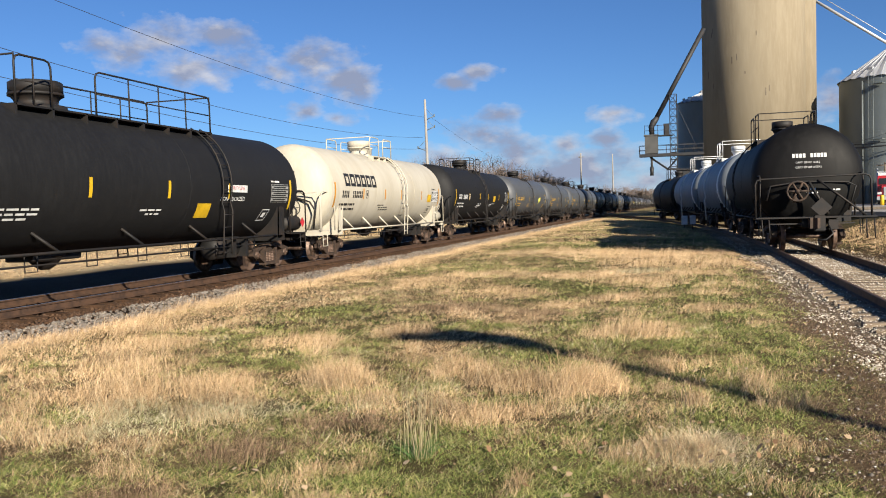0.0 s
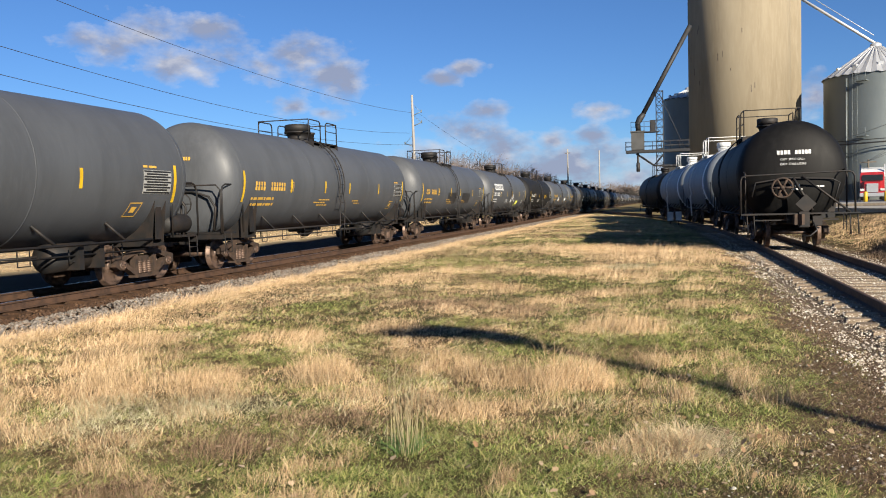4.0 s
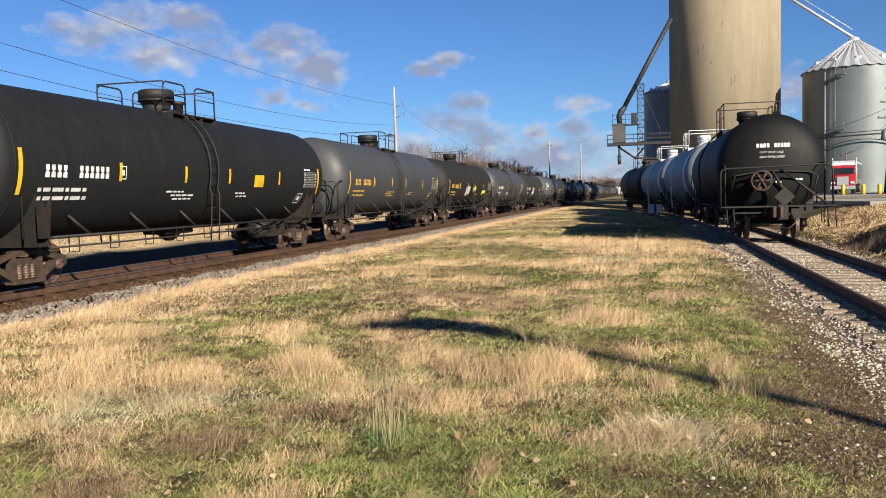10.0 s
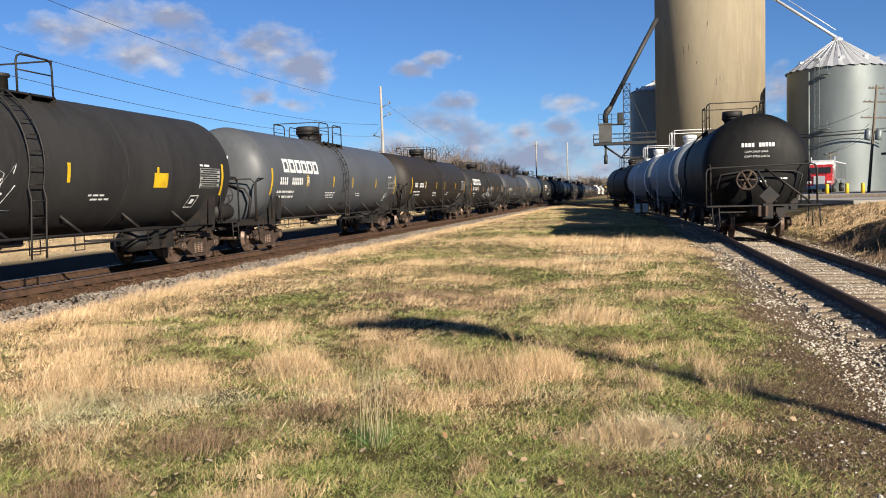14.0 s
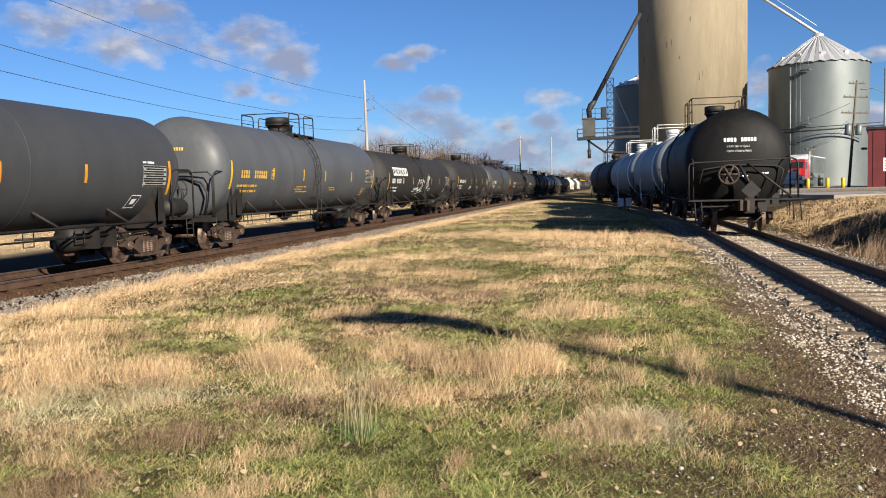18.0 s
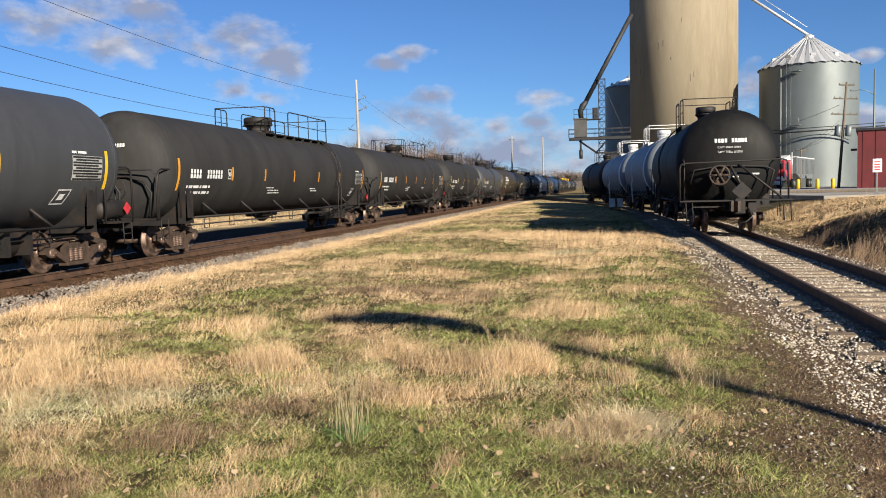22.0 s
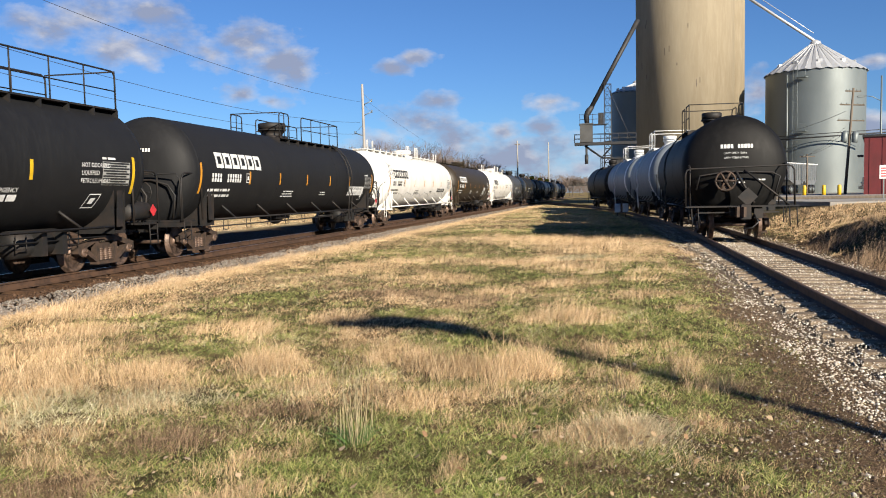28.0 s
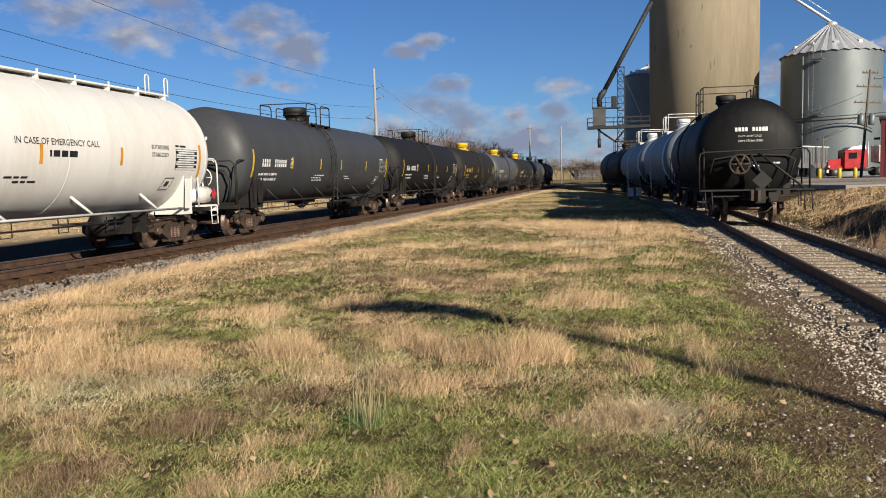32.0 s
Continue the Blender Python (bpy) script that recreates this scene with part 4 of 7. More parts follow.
def sideframe_shape(sg):
    s = Shape()
    x0, x1 = (0.90, 1.06)
    top = [(-1.12, 0.62), (-0.75, 0.70), (-0.35, 0.80), (0.35, 0.80), (0.75, 0.70), (1.12, 0.62), (1.12, 0.44), (0.98, 0.36), (0.80, 0.36),
           (0.78, 0.56), (0.46, 0.66), (0.30, 0.69), (-0.30, 0.69), (-0.46, 0.66), (-0.78, 0.56), (-0.80, 0.36), (-0.98, 0.36), (-1.12, 0.44)]
    s.plate(top, sg * x0, sg * x1)
    for q in (-1, 1):
        s.plate([(q * 0.80, 0.56), (q * 0.80, 0.42), (q * 0.38, 0.17), (q * 0.38, 0.29)], sg * x0, sg * x1)
        s.plate([(q * 0.42, 0.20), (q * 0.42, 0.70), (q * 0.29, 0.70), (q * 0.29, 0.20)], sg * (x0 + 0.01), sg * (x1 - 0.01))
    s.plate([(-0.42, 0.14), (0.42, 0.14), (0.42, 0.22), (-0.42, 0.22)], sg * (x0 - 0.04), sg * (x1 + 0.05))
    return s


def spring_shape(sg):
    s = Shape()
    prof = []
    for k in range(6):
        z = 0.225 + k * 0.05
        prof += [(z, 0.055), (z + 0.012, 0.075), (z + 0.03, 0.075), (z + 0.042, 0.055)]
    s.lathe(prof, 10, "z", (sg * 0.98, 0, 0))
    return s


ME_FRAME = {sg: sideframe_shape(sg).mesh("sideframe") for sg in (1, -1)}
ME_SPRING = {sg: spring_shape(sg).mesh("spring") for sg in (1, -1)}
ME_BOLSTER = Shape().box(-1.0, 1.0, -0.2, 0.2, 0.46, 0.66, bev=0.04).box(-0.25, 0.25, -0.25, 0.25, 0.64, 0.74, bev=0.02).mesh("bolster")
ME_BEAM = Shape().box(-0.8, 0.8, -0.06, 0.06, 0.36, 0.50, bev=0.02).box(0.66, 0.70, -0.1, 0.1, 0.25, 0.62).box(-0.70, -0.66, -0.1, 0.1, 0.25, 0.62).mesh("brake_beam")
for me in list(ME_FRAME.values()) + [ME_BOLSTER, ME_BEAM]:
    me.materials.append(M_RUST)
for me in ME_SPRING.values():
    me.materials.append(M_WHEEL)
SPINNING = []


def add_truck(car, y, rolling):
    tr = new("truck")
    tr.parent, tr.location = car, (0, y, 0)
    for sg in (1, -1):
        part("sideframe", ME_FRAME[sg], None, tr)
        for y_ in (-0.17, 0.02, 0.19):
            part("spring", ME_SPRING[sg], None, tr).location = (0, y_, 0)
    part("bolster", ME_BOLSTER, None, tr)
    for q in (-1, 1):
        part("brake_beam", ME_BEAM, None, tr).location = (0, q * 0.36, 0)
        ws = part("wheelset", ME_WHEELSET, None, tr)
        ws.matrix_parent_inverse = Matrix.Translation((0, q * 0.889, WHEEL_R))
        if rolling:
            ws["rolling"] = 1


def wrap(R, zc, y0, y1, z0, z1, lift=0.006, side=1, slant=0.0, n=3):
    """A patch of paint or foil that lies on the barrel."""
    v, f = [], []
    a0, a1 = [math.asin(max(-0.999, min(0.999, (z - zc) / R))) for z in (z0, z1)]
    n = max(1, math.ceil(abs(a1 - a0) / 0.08))
    for i in range(n + 1):
        a = a0 + (a1 - a0) * i / n
        sh = slant * i / n
        v += [(side * (R + lift) * math.cos(a), y0 + sh, zc + (R + lift) * math.sin(a)), (side * (R + lift) * math.cos(a), y1 + sh, zc + (R + lift) * math.sin(a))]
    for i in range(n):
        f.append((2 * i, 2 * i + 1, 2 * i + 3, 2 * i + 2))
    return v, f


def hoop(x, y0, y1, z0, z1, r=0.12):
    """An upside-down U with rounded corners in a plane of constant x."""
    k = [(y0, z0), (y0, z1 - r), (y0 + r * 0.3, z1 - r * 0.3), (y0 + r, z1), (y1 - r, z1), (y1 - r * 0.3, z1 - r * 0.3), (y1, z1 - r), (y1, z0)]
    return [(x, a, b) for a, b in k]


def tank_shell(R, zc, half, depth):
    prof = []
    for i in range(13):
        a = math.pi / 2 * i / 12
        prof.append((-half - depth * math.cos(a), max(0.02, R * math.sin(a) ** 0.82)))
    for i in reversed(range(13)):
        a = math.pi / 2 * i / 12
        prof.append((half + depth * math.cos(a), max(0.02, R * math.sin(a) ** 0.82)))
    return Shape().lathe(prof, 56, "y", (0, 0, zc))


def tank_car(label, L, kind, body, R=1.51, zc=2.42, rolling=True, group="cars of the passing train", fit=None, ladder_y=-0.2, end_gap=0.75, lid=None):
    car = thing("tank_car", label, "tank car", group)
    fit = fit or (body if kind == "walk" else M_FRAME)
    half_all = L / 2 - end_gap
    depth = 0.72
    half = half_all - depth
    part("tank", tank_shell(R, zc, half, depth), body, car)
    for y in (-half, -0.36 * half, 0.36 * half, half):
        part("girth_seam", Shape().lathe([(y - 0.02, R - 0.01), (y - 0.012, R + 0.004), (y + 0.012, R + 0.004), (y + 0.02, R - 0.01)], 56, "y", (0, 0, zc)), body, car)
    top = zc + R
    tc = L / 2 - 2.3
    low = M_FRAME if kind != "walk" and body not in (PAINT["cream"], PAINT["white"]) else body
    for q in (-1, 1):
        add_truck(car, q * tc, rolling)
        s = Shape().box(-0.26, 0.26, min(q * (tc - 1.6), q * (L / 2 - 0.55)), max(q * (tc - 1.6), q * (L / 2 - 0.55)), 0.74, 1.08, bev=0.02)
        part("stub_sill", s, M_FRAME, car)
        # saddle with its sloping side webs
        s = Shape()
        for g in (-0.22, 0.22):
            s.plate([(-1.42, 0.92), (1.42, 0.92), (1.42, 1.06), (R * 0.93, zc - R * 0.32), (R * 0.6, zc - R * 0.78), (0, zc - R * 0.96), (-R * 0.6, zc - R * 0.78), (-R * 0.93, zc - R * 0.32), (-1.42, 1.06)],
                    q * tc + g - 0.012, q * tc + g + 0.012, "y")
        s.box(-1.42, 1.42, q * tc - 0.24, q * tc + 0.24, 0.86, 0.93)
        part("saddle", s, low, car)
        s = Shape().plate([(q * (tc + 0.12), 1.02), (q * (tc + 0.14), zc - R * 0.34), (q * (tc - 0.06), zc - R * 0.32), (q * (tc - 0.14), 1.02)], 1.425, 1.445)
        part("saddle_web", s, low, car)
        # knuckle coupler
        ye = q * (L / 2)
        s = Shape().box(-0.09, 0.09, min(q * (L / 2 - 0.75), ye - q * 0.2), max(q * (L / 2 - 0.75), ye - q * 0.2), 0.80, 0.98, bev=0.02)
        s.plate([(-0.14, ye - q * 0.25), (0.15, ye - q * 0.25), (0.17, ye - q * 0.05), (0.08, ye + q * 0.02), (-0.02, ye - q * 0.10), (-0.12, ye - q * 0.02)], 0.72, 1.04, "z")
        part("coupler", s, M_RUST, car)
        # end platform, sill steps and grab irons
        y0, y1 = sorted((q * (L / 2 - 0.62), q * (L / 2 - 1.35)))
        s = Shape().box(-1.45, 1.45, y0, y1, 1.02, 1.07)
        if rolling:
            s.box(-1.45, 1.45, q * (L / 2 - 0.66) - 0.03, q * (L / 2 - 0.66) + 0.03, 0.88, 1.07)
        part("end_platform", s, low, car)
        for sx in (1, -1):
            y0, y1 = sorted((q * (L / 2 - 0.62), q * (L / 2 - 1.75)))
            s = Shape().tube(hoop(sx * 1.46, y0, y1, 1.04, 2.38, 0.20), 0.024, 6)
            part("end_handrail", s, low, car)
            s = Shape().tube([(sx * 1.46, q * (L / 2 - 0.70), 1.04), (sx * 1.47, q * (L / 2 - 0.70), 0.52), (sx * 1.47, q * (L / 2 - 1.06), 0.52), (sx * 1.46, q * (L / 2 - 1.06), 1.04)], 0.016, 5)
            s.tube([(sx * 1.47, q * (L / 2 - 0.70), 0.76), (sx * 1.47, q * (L / 2 - 1.06), 0.76)], 0.013, 5)
            part("sill_step", s, low, car)
        ye = q * (L / 2 - 0.58)
        if not rolling:
            continue
        part("end_rail", Shape().tube([(-1.44, ye, 1.04), (-1.44, ye, 2.22), (-1.3, ye, 2.36), (1.3, ye, 2.36), (1.44, ye, 2.22), (1.44, ye, 1.04)], 0.022, 6), low, car)
        s = Shape()
        bend = [(1.12, 1.12), (1.2, 1.75), (1.0, 2.05), (0.5, 2.2), (-0.5, 2.2), (-1.0, 2.05), (-1.2, 1.75), (-1.12, 1.12)]
        part("head_brace", s.tube([(a, q * (L / 2 - 0.72), b) for a, b in bend], 0.032, 6), M_FRAME, car)
    # running rails with braces and safety loops
    a = tc - 0.25
    for sx in (1, -1):
        s = Shape().tube([(sx * 1.43, -a, 1.03), (sx * 1.43, a, 1.03)], 0.032, 6)
        part("side_rail", s, low, car)
        k = 6
        for i in range(k):
            y = -a + (i + 0.5) * 2 * a / k
            ang = math.radians(-42)
            p = (sx * (R - 0.01) * math.cos(ang), y - 0.28, zc + (R - 0.01) * math.sin(ang))
            part("rail_brace", Shape().tube([p, (sx * 1.43, y + 0.12, 1.03)], 0.034, 5), low, car)
    s = Shape()
    s.tube([(1.2, -a, 0.80), (1.2, a, 0.80)], 0.022, 5)
    for i in range(9):
        y = -a + (i + 0.7) * 2 * a / 9.4
        s.tube([(1.2, y - 0.16, 0.98), (1.2, y - 0.16, 0.68), (1.2, y + 0.16, 0.68), (1.2, y + 0.16, 0.98)], 0.014, 5)
    part("brake_rod", s, M_FRAME, car)
    s = Shape().lathe([(zc - R - 0.30, 0.10), (zc - R - 0.22, 0.22), (zc - R - 0.02, 0.40), (zc - R + 0.06, 0.46)], 16, "z")
    s.box(-0.35, 0.35, -0.7, 0.7, zc - R - 0.10, zc - R + 0.05, bev=0.03)
    part("bottom_outlet", s, M_FRAME, car)
    s = Shape().lathe([(tc - 3.1, 0.10), (tc - 3.05, 0.3), (tc - 1.6, 0.3), (tc - 1.5, 0.10)], 16, "y", (0.82, 0, 0.76))
    s.box(0.5, 1.3, tc - 2.6, tc - 2.45, 0.5, 1.0).box(0.5, 1.3, tc - 1.95, tc - 1.8, 0.5, 1.0)
    s.tube([(0.75, tc - 2.6, 0.82), (0.6, tc - 3.4, 0.80), (0.3, tc - 4.0, 0.8)], 0.03, 6)
    part("brake_cylinder", s, M_FRAME, car)
    s = Shape().lathe([(L / 2 - 1.72, 0.05), (L / 2 - 1.66, 0.2), (L / 2 - 1.62, 0.235), (L / 2 - 0.72, 0.235), (L / 2 - 0.68, 0.2), (L / 2 - 0.62, 0.05)], 18, "y", (1.12, 0, 1.36))
    part("air_reservoir", s, low, car)
    s = Shape()
    s.tube([(0.95 + 0.28 * math.cos(i * 0.5236), L / 2 - 0.52, 1.85 + 0.28 * math.sin(i * 0.5236)) for i in range(12)], 0.018, 5, True)
    for i in range(4):
        s.tube([(0.95, L / 2 - 0.52, 1.85), (0.95 + 0.28 * math.cos(i * 1.57), L / 2 - 0.52, 1.85 + 0.28 * math.sin(i * 1.57))], 0.012, 4)
    s.tube([(0.95, L / 2 - 0.54, 1.85), (0.95, L / 2 - 0.56, 1.05)], 0.03, 5)
    part("brake_wheel", s, low, car)
    # top fittings
    if kind == "general":
        dome(car, R, zc, -0.3, 0.46 if rolling else 0.36, 0.58, lid or fit)
        platform(car, top, -1.1, 1.15, fit, [(-1.5, -0.45, 0.62), (0.05, 1.1, 0.62)], tall=0.64 if rolling else 0.8)
        ladder(car, R, zc, ladder_y, fit)
        s = Shape().lathe([(top - 0.05, 0.14), (top + 0.28, 0.14), (top + 0.29, 0.18), (top + 0.36, 0.18), (top + 0.38, 0.05)], 14, "z", (0.1, 0.62, 0))
        part("valve", s, fit, car)
    elif kind == "pressure":
        dome(car, R, zc, 0.0, 0.52, 0.55, fit)
        platform(car, top, -1.6, 5.2, fit, [(-1.6, -0.65, 0.85), (0.65, 5.15, 0.85)], posts=True)
        ladder(car, R, zc, 4.7, fit)
    elif kind == "long":
        dome(car, R, zc, -2.6, 0.52, 0.55, fit)
        platform(car, top, -6.0, 9.0, fit, [(-6.0, -3.2, 0.85), (-2.0, 8.95, 0.85)], posts=True)
        ladder(car, R, zc, -5.2, fit)
    else:
        dome(car, R, zc, 0.0, 0.60, 0.42, body)
        s = Shape().box(-0.42, 0.42, -half - 0.15, half + 0.15, top + 0.05, top + 0.09)
        for i in range(15):
            y = -half + i * 2 * half / 14
            s.box(-0.42, 0.42, y - 0.03, y + 0.03, top - 0.06, top + 0.06)
            s.box(0.40, 0.43, y - 0.02, y + 0.02, top + 0.05, top + 0.17)
        part("running_board", s, fit, car)
        for y in (-half - 0.05, -half + 0.95, half - 0.85, half + 0.1):
            part("grab_hoop", Shape().tube(hoop(0.40, y - 0.09, y + 0.09, top + 0.02, top + 0.55, 0.08), 0.02, 6), fit, car)
        for y in (-1.6, -1.15, 0.75, 1.25):
            part("platform_hoop", Shape().tube(hoop(0.75, y - 0.17, y + 0.17, top - 0.12, top + 0.62, 0.12), 0.02, 6), fit, car)
        ladder(car, R, zc, -half + 0.1, fit, (-1,))
    return car


def dome(car, R, zc, y, r, h, m):
    top = zc + R
    s = Shape().lathe([(top - 0.15, r * 1.25), (top + 0.03, r * 1.15), (top + 0.05, r * 0.78), (top + h * 0.30, r * 0.84), (top + h * 0.45, r), (top + h * 0.45, r + 0.03), (top + h * 0.55, r + 0.03)], 28, "z", (0, y, 0))
    d = part("protective_housing", s, m, car)
    s = Shape().lathe([(top + h * 0.55, r + 0.015), (top + h * 0.95, r + 0.015), (top + h, r - 0.03), (top + h + 0.02, 0.1)], 28, "z", (0, y, 0))
    part("housing_lid", s, m, d)


def platform(car, top, y0, y1, m, rails, posts=False, tall=0.80):
    s = Shape()
    for x0, x1 in ((-0.98, -0.55), (0.55, 0.98)):
        s.box(x0, x1, y0, y1, top - 0.16, top - 0.12)
        n = max(3, int((y1 - y0) / 0.9))
        for i in range(n + 1):
            y = y0 + (y1 - y0) * i / n
            s.box(x0, x1, y - 0.025, y + 0.025, top - 0.42, top - 0.14)
    part("platform", s, m, car)
    hi = top + tall
    for sx in (1, -1):
        for a, b, h in rails:
            s = Shape().tube(hoop(sx * 0.97, a, b, top - 0.14, hi, 0.14), 0.022, 6)
            n = max(2, round((b - a) / 1.25))
            if posts:
                for i in range(1, n):
                    y = a + (b - a) * i / n
                    s.tube([(sx * 0.97, y, top - 0.14), (sx * 0.97, y, hi)], 0.018, 5)
            s.tube([(sx * 0.97, a + 0.02, top + 0.32), (sx * 0.97, b - 0.02, top + 0.32)], 0.016, 5)
            part("guard_rail", s, m, car)
    a, b = rails[0][0], rails[-1][1]
    for y in (a, b):
        s = Shape().tube([(-0.97, y, top - 0.14), (-0.97, y, hi), (0.97, y, hi), (0.97, y, top - 0.14)], 0.022, 6)
        part("end_guard", s, m, car)


def ladder(car, R, zc, y, m, sides=(1, -1)):
    for sx in sides:
        s = Shape()
        ang = [math.radians(62 - 78 * i / 9) for i in range(10)]
        path = [((R + 0.14) * math.cos(a), zc + (R + 0.14) * math.sin(a)) for a in ang]
        path += [(R + 0.13, zc - 0.7), (R + 0.08, 1.0), (R + 0.06, 0.62)]
        for o in (-0.21, 0.21):
            s.tube([(sx * x, y + o, z) for x, z in path], 0.022, 5)
        run = [Vector((x, 0, z)) for x, z in path]
        total, step = 0, 0.33
        for p, q in zip(run, run[1:]):
            d = (q - p).length
            k = step - total
            while k < d:
                c = p.lerp(q, k / d)
                s.tube([(sx * c.x, y - 0.21, c.z), (sx * c.x, y + 0.21, c.z)], 0.013, 5)
                k += step
            total = (total + d) % step
        part("ladder", s, m, car)


def decal(car, name, R, zc, y0, y1, z0, z1, m, label="", lift=0.006, slant=0.0, n=3):
    v, f = wrap(R, zc, y0, y1, z0, z1, lift, 1, slant, n)
    return part(name, Shape().add(v, f, True), m, car, label)


def blocks(car, name, R, zc, y0, z, h, widths, gap, m, label="", lift=0.006):
    """Writing too small to read, or a company's name: plain blocks of its size."""
    s, y = Shape(), y0
    for w in widths:
        s.add(*wrap(R, zc, y, y + w, z, z + h, lift), True)
        y += w + gap
    return part(name, s, m, car, label)


def logo(car, R, zc, y0, z, h, m):
    """A company's name as a row of plain hollow squares."""
    w, t = h * 1.02, h * 0.27
    for i in range(6):
        a = y0 + i * (w + h * 0.17)
        s = Shape()
        for p, q, u, v in ((0, t, 0, h), (w - t, w, 0, h), (t, w - t, h - t * 0.9, h), (t, w - t, 0, t * 0.9)):
            s.add(*wrap(R, zc, a + p, a + q, z + u, z + v), True)
        part("company_mark", s, m, car, "bold square letter-like shape")


def head_y(x, z, L, R, zc, gap=0.75):
    """Depth of the domed end at a place on it."""
    r = min(0.98, math.hypot(x, z - zc) / R)
    return -(L / 2 - gap - 0.72) - 0.72 * math.cos(math.asin(r ** (1 / 0.82))) - 0.012


def head_blocks(car, name, L, R, zc, x0, z, h, widths, gap, m, end_gap=0.75):
    s, x = Shape(), x0
    for w in widths:
        k = [(x, z), (x + w, z), (x + w, z + h), (x, z + h)]
        s.add([(a, head_y(a, b, L, R, zc, end_gap), b) for a, b in k], [(0, 1, 2, 3)])
        x += w + gap
    return part(name, s, m, car)


def wording(car, words, R, zc, y, z, size, m, label=""):
    """Readable lettering laid on the barrel."""
    me = text_mesh(words, size)
    for q in me.vertices:
        a = math.asin((z + q.co.y - zc) / R)
        q.co = ((R + 0.011) * math.cos(a), y + q.co.x, zc + (R + 0.011) * math.sin(a))
    part("lettering", me, m, car, label)


RNG = random.Random(11)


def glyphs(car, name, R, zc, y, z, h, n, step, m):
    """A mark or number as plain shapes: for each character a waisted block."""
    for k in range(n):
        a, w = y + k * step, step * 0.70
        v, f = [], []
        for u, q in ((0, 0), (0.40, 0), (0.46, 0.30), (0.54, 0.30), (0.60, 0.06), (1.0, 0.06)):
            t = math.asin((z + h * u - zc) / R)
            v += [((R + 0.006) * math.cos(t), a + w * q, zc + (R + 0.006) * math.sin(t)), ((R + 0.006) * math.cos(t), a + w * (1 - q), zc + (R + 0.006) * math.sin(t))]
        f = [(2 * i, 2 * i + 1, 2 * i + 3, 2 * i + 2) for i in range(5)]
        part(name, Shape().add(v, f, True), m, car)


def data_table(car, R, zc, y0, y1, z0, z1, ink):
    """An inspection table: a pale plate with rows of dense print."""
    plate = Shape().add(*wrap(R, zc, y0, y1, z0, z1), True)
    table = part("data_panel", plate, M_LABEL if ink is not M_DARKLET else M_DARKLET, car, "ruled inspection table")
    rows = 9
    for k in range(rows):
        z, dz = z0 + (z1 - z0) * (k + 0.14) / rows, (z1 - z0) / rows * 0.66
        part("inscription", Shape().add(*wrap(R, zc, y0 + 0.02 + 0.10 * (k % 3 == 1), y1 - 0.02 - 0.12 * (k % 2), z, z + dz, 0.010), True), M_DARKLET if ink is not M_DARKLET else M_WHITE, table)


def markings(car, L, R, zc, stripe, ink, brand=None, extras=()):
    half = L / 2 - 1.47
    mid = (-0.58, -0.22, 0.085, 0.52) if L < 20 else (-0.62, -0.34, -0.04, 0.26, 0.56)
    for y in (-half + 0.12, half - 0.36):
        decal(car, "reflective_stripe", R, zc, y - 0.055, y + 0.055, zc - 0.66, zc + 0.22, stripe, lift=0.008)
    for u in mid:
        decal(car, "reflective_stripe", R, zc, u * half - 0.05, u * half + 0.05, zc - 0.37, zc + 0.04, stripe, lift=0.008)
    y = -half + 0.78
    if brand:
        logo(car, R, zc, y + 0.3, zc + 0.10, 0.46, brand)
    glyphs(car, "reporting_mark", R, zc, y, zc - 0.32, 0.25, 4, 0.17, ink)
    glyphs(car, "car_number", R, zc, y + 1.0, zc - 0.32, 0.25, 6, 0.17, ink)
    ring(car, R, zc, y + 2.35, zc - 0.33, 0.24, 0.30, ink)
    for j in range(2):
        blocks(car, "small_print", R, zc, y - 0.15 + 0.05 * j, zc - 0.60 - j * 0.17, 0.075, [0.1, 0.2, 0.32, 0.1, 0.3, 0.12], 0.06, ink)
    for j in range(3):
        blocks(car, "small_print", R, zc, -0.30 * half + RNG.uniform(-0.2, 0.2), zc - 0.62 - j * 0.09, 0.04, [RNG.uniform(0.1, 0.3) for _ in range(4)], 0.05, ink)
    for j in range(2):
        blocks(car, "small_print", R, zc, 0.16 * half + RNG.uniform(-0.1, 0.3), zc - 0.66 - j * 0.09, 0.04, [RNG.uniform(0.1, 0.25) for _ in range(3)], 0.05, ink)
    data_table(car, R, zc, half - 1.6, half - 0.52, zc - 0.46, zc + 0.08, ink if ink is not M_GOLD else M_WHITE)
    blocks(car, "small_print", R, zc, half - 1.6, zc + 0.13, 0.05, [0.16, 0.3], 0.05, ink)
    ring(car, R, zc, half - 2.05, zc - 0.98, 0.44, 0.32, ink, 0.12)
    head_blocks(car, "end_number", L, R, zc, -0.37, zc + 0.52, 0.10, [0.055] * 4 + [0.0] + [0.055] * 6, 0.026, ink)
    for j in range(4):
        head_blocks(car, "end_print", L, R, zc, -0.30 + 0.04 * (j % 2), zc + 0.36 - j * 0.10, 0.032, [0.08, 0.14, 0.06, 0.12][: 4 - j % 2], 0.03, ink)
    for e in extras:
        e(car, L, R, zc, half)


def ring(car, R, zc, y, z, w, h, m, slant=0.0):
    """A framed stencil with a short entry in it."""
    g, t = Shape(), 0.022
    for a, b, c, d in ((0, w, 0, t), (0, w, h - t, h), (0, t, t, h - t), (w - t, w, t, h - t), (w * 0.3, w * 0.7, h * 0.3, h * 0.7)):
        g.add(*wrap(R, zc, y + a + slant * c / h, y + b + slant * c / h, z + c, z + d, 0.006, 1, slant * (d - c) / h), True)
    part("stencil_box", g, m, car)

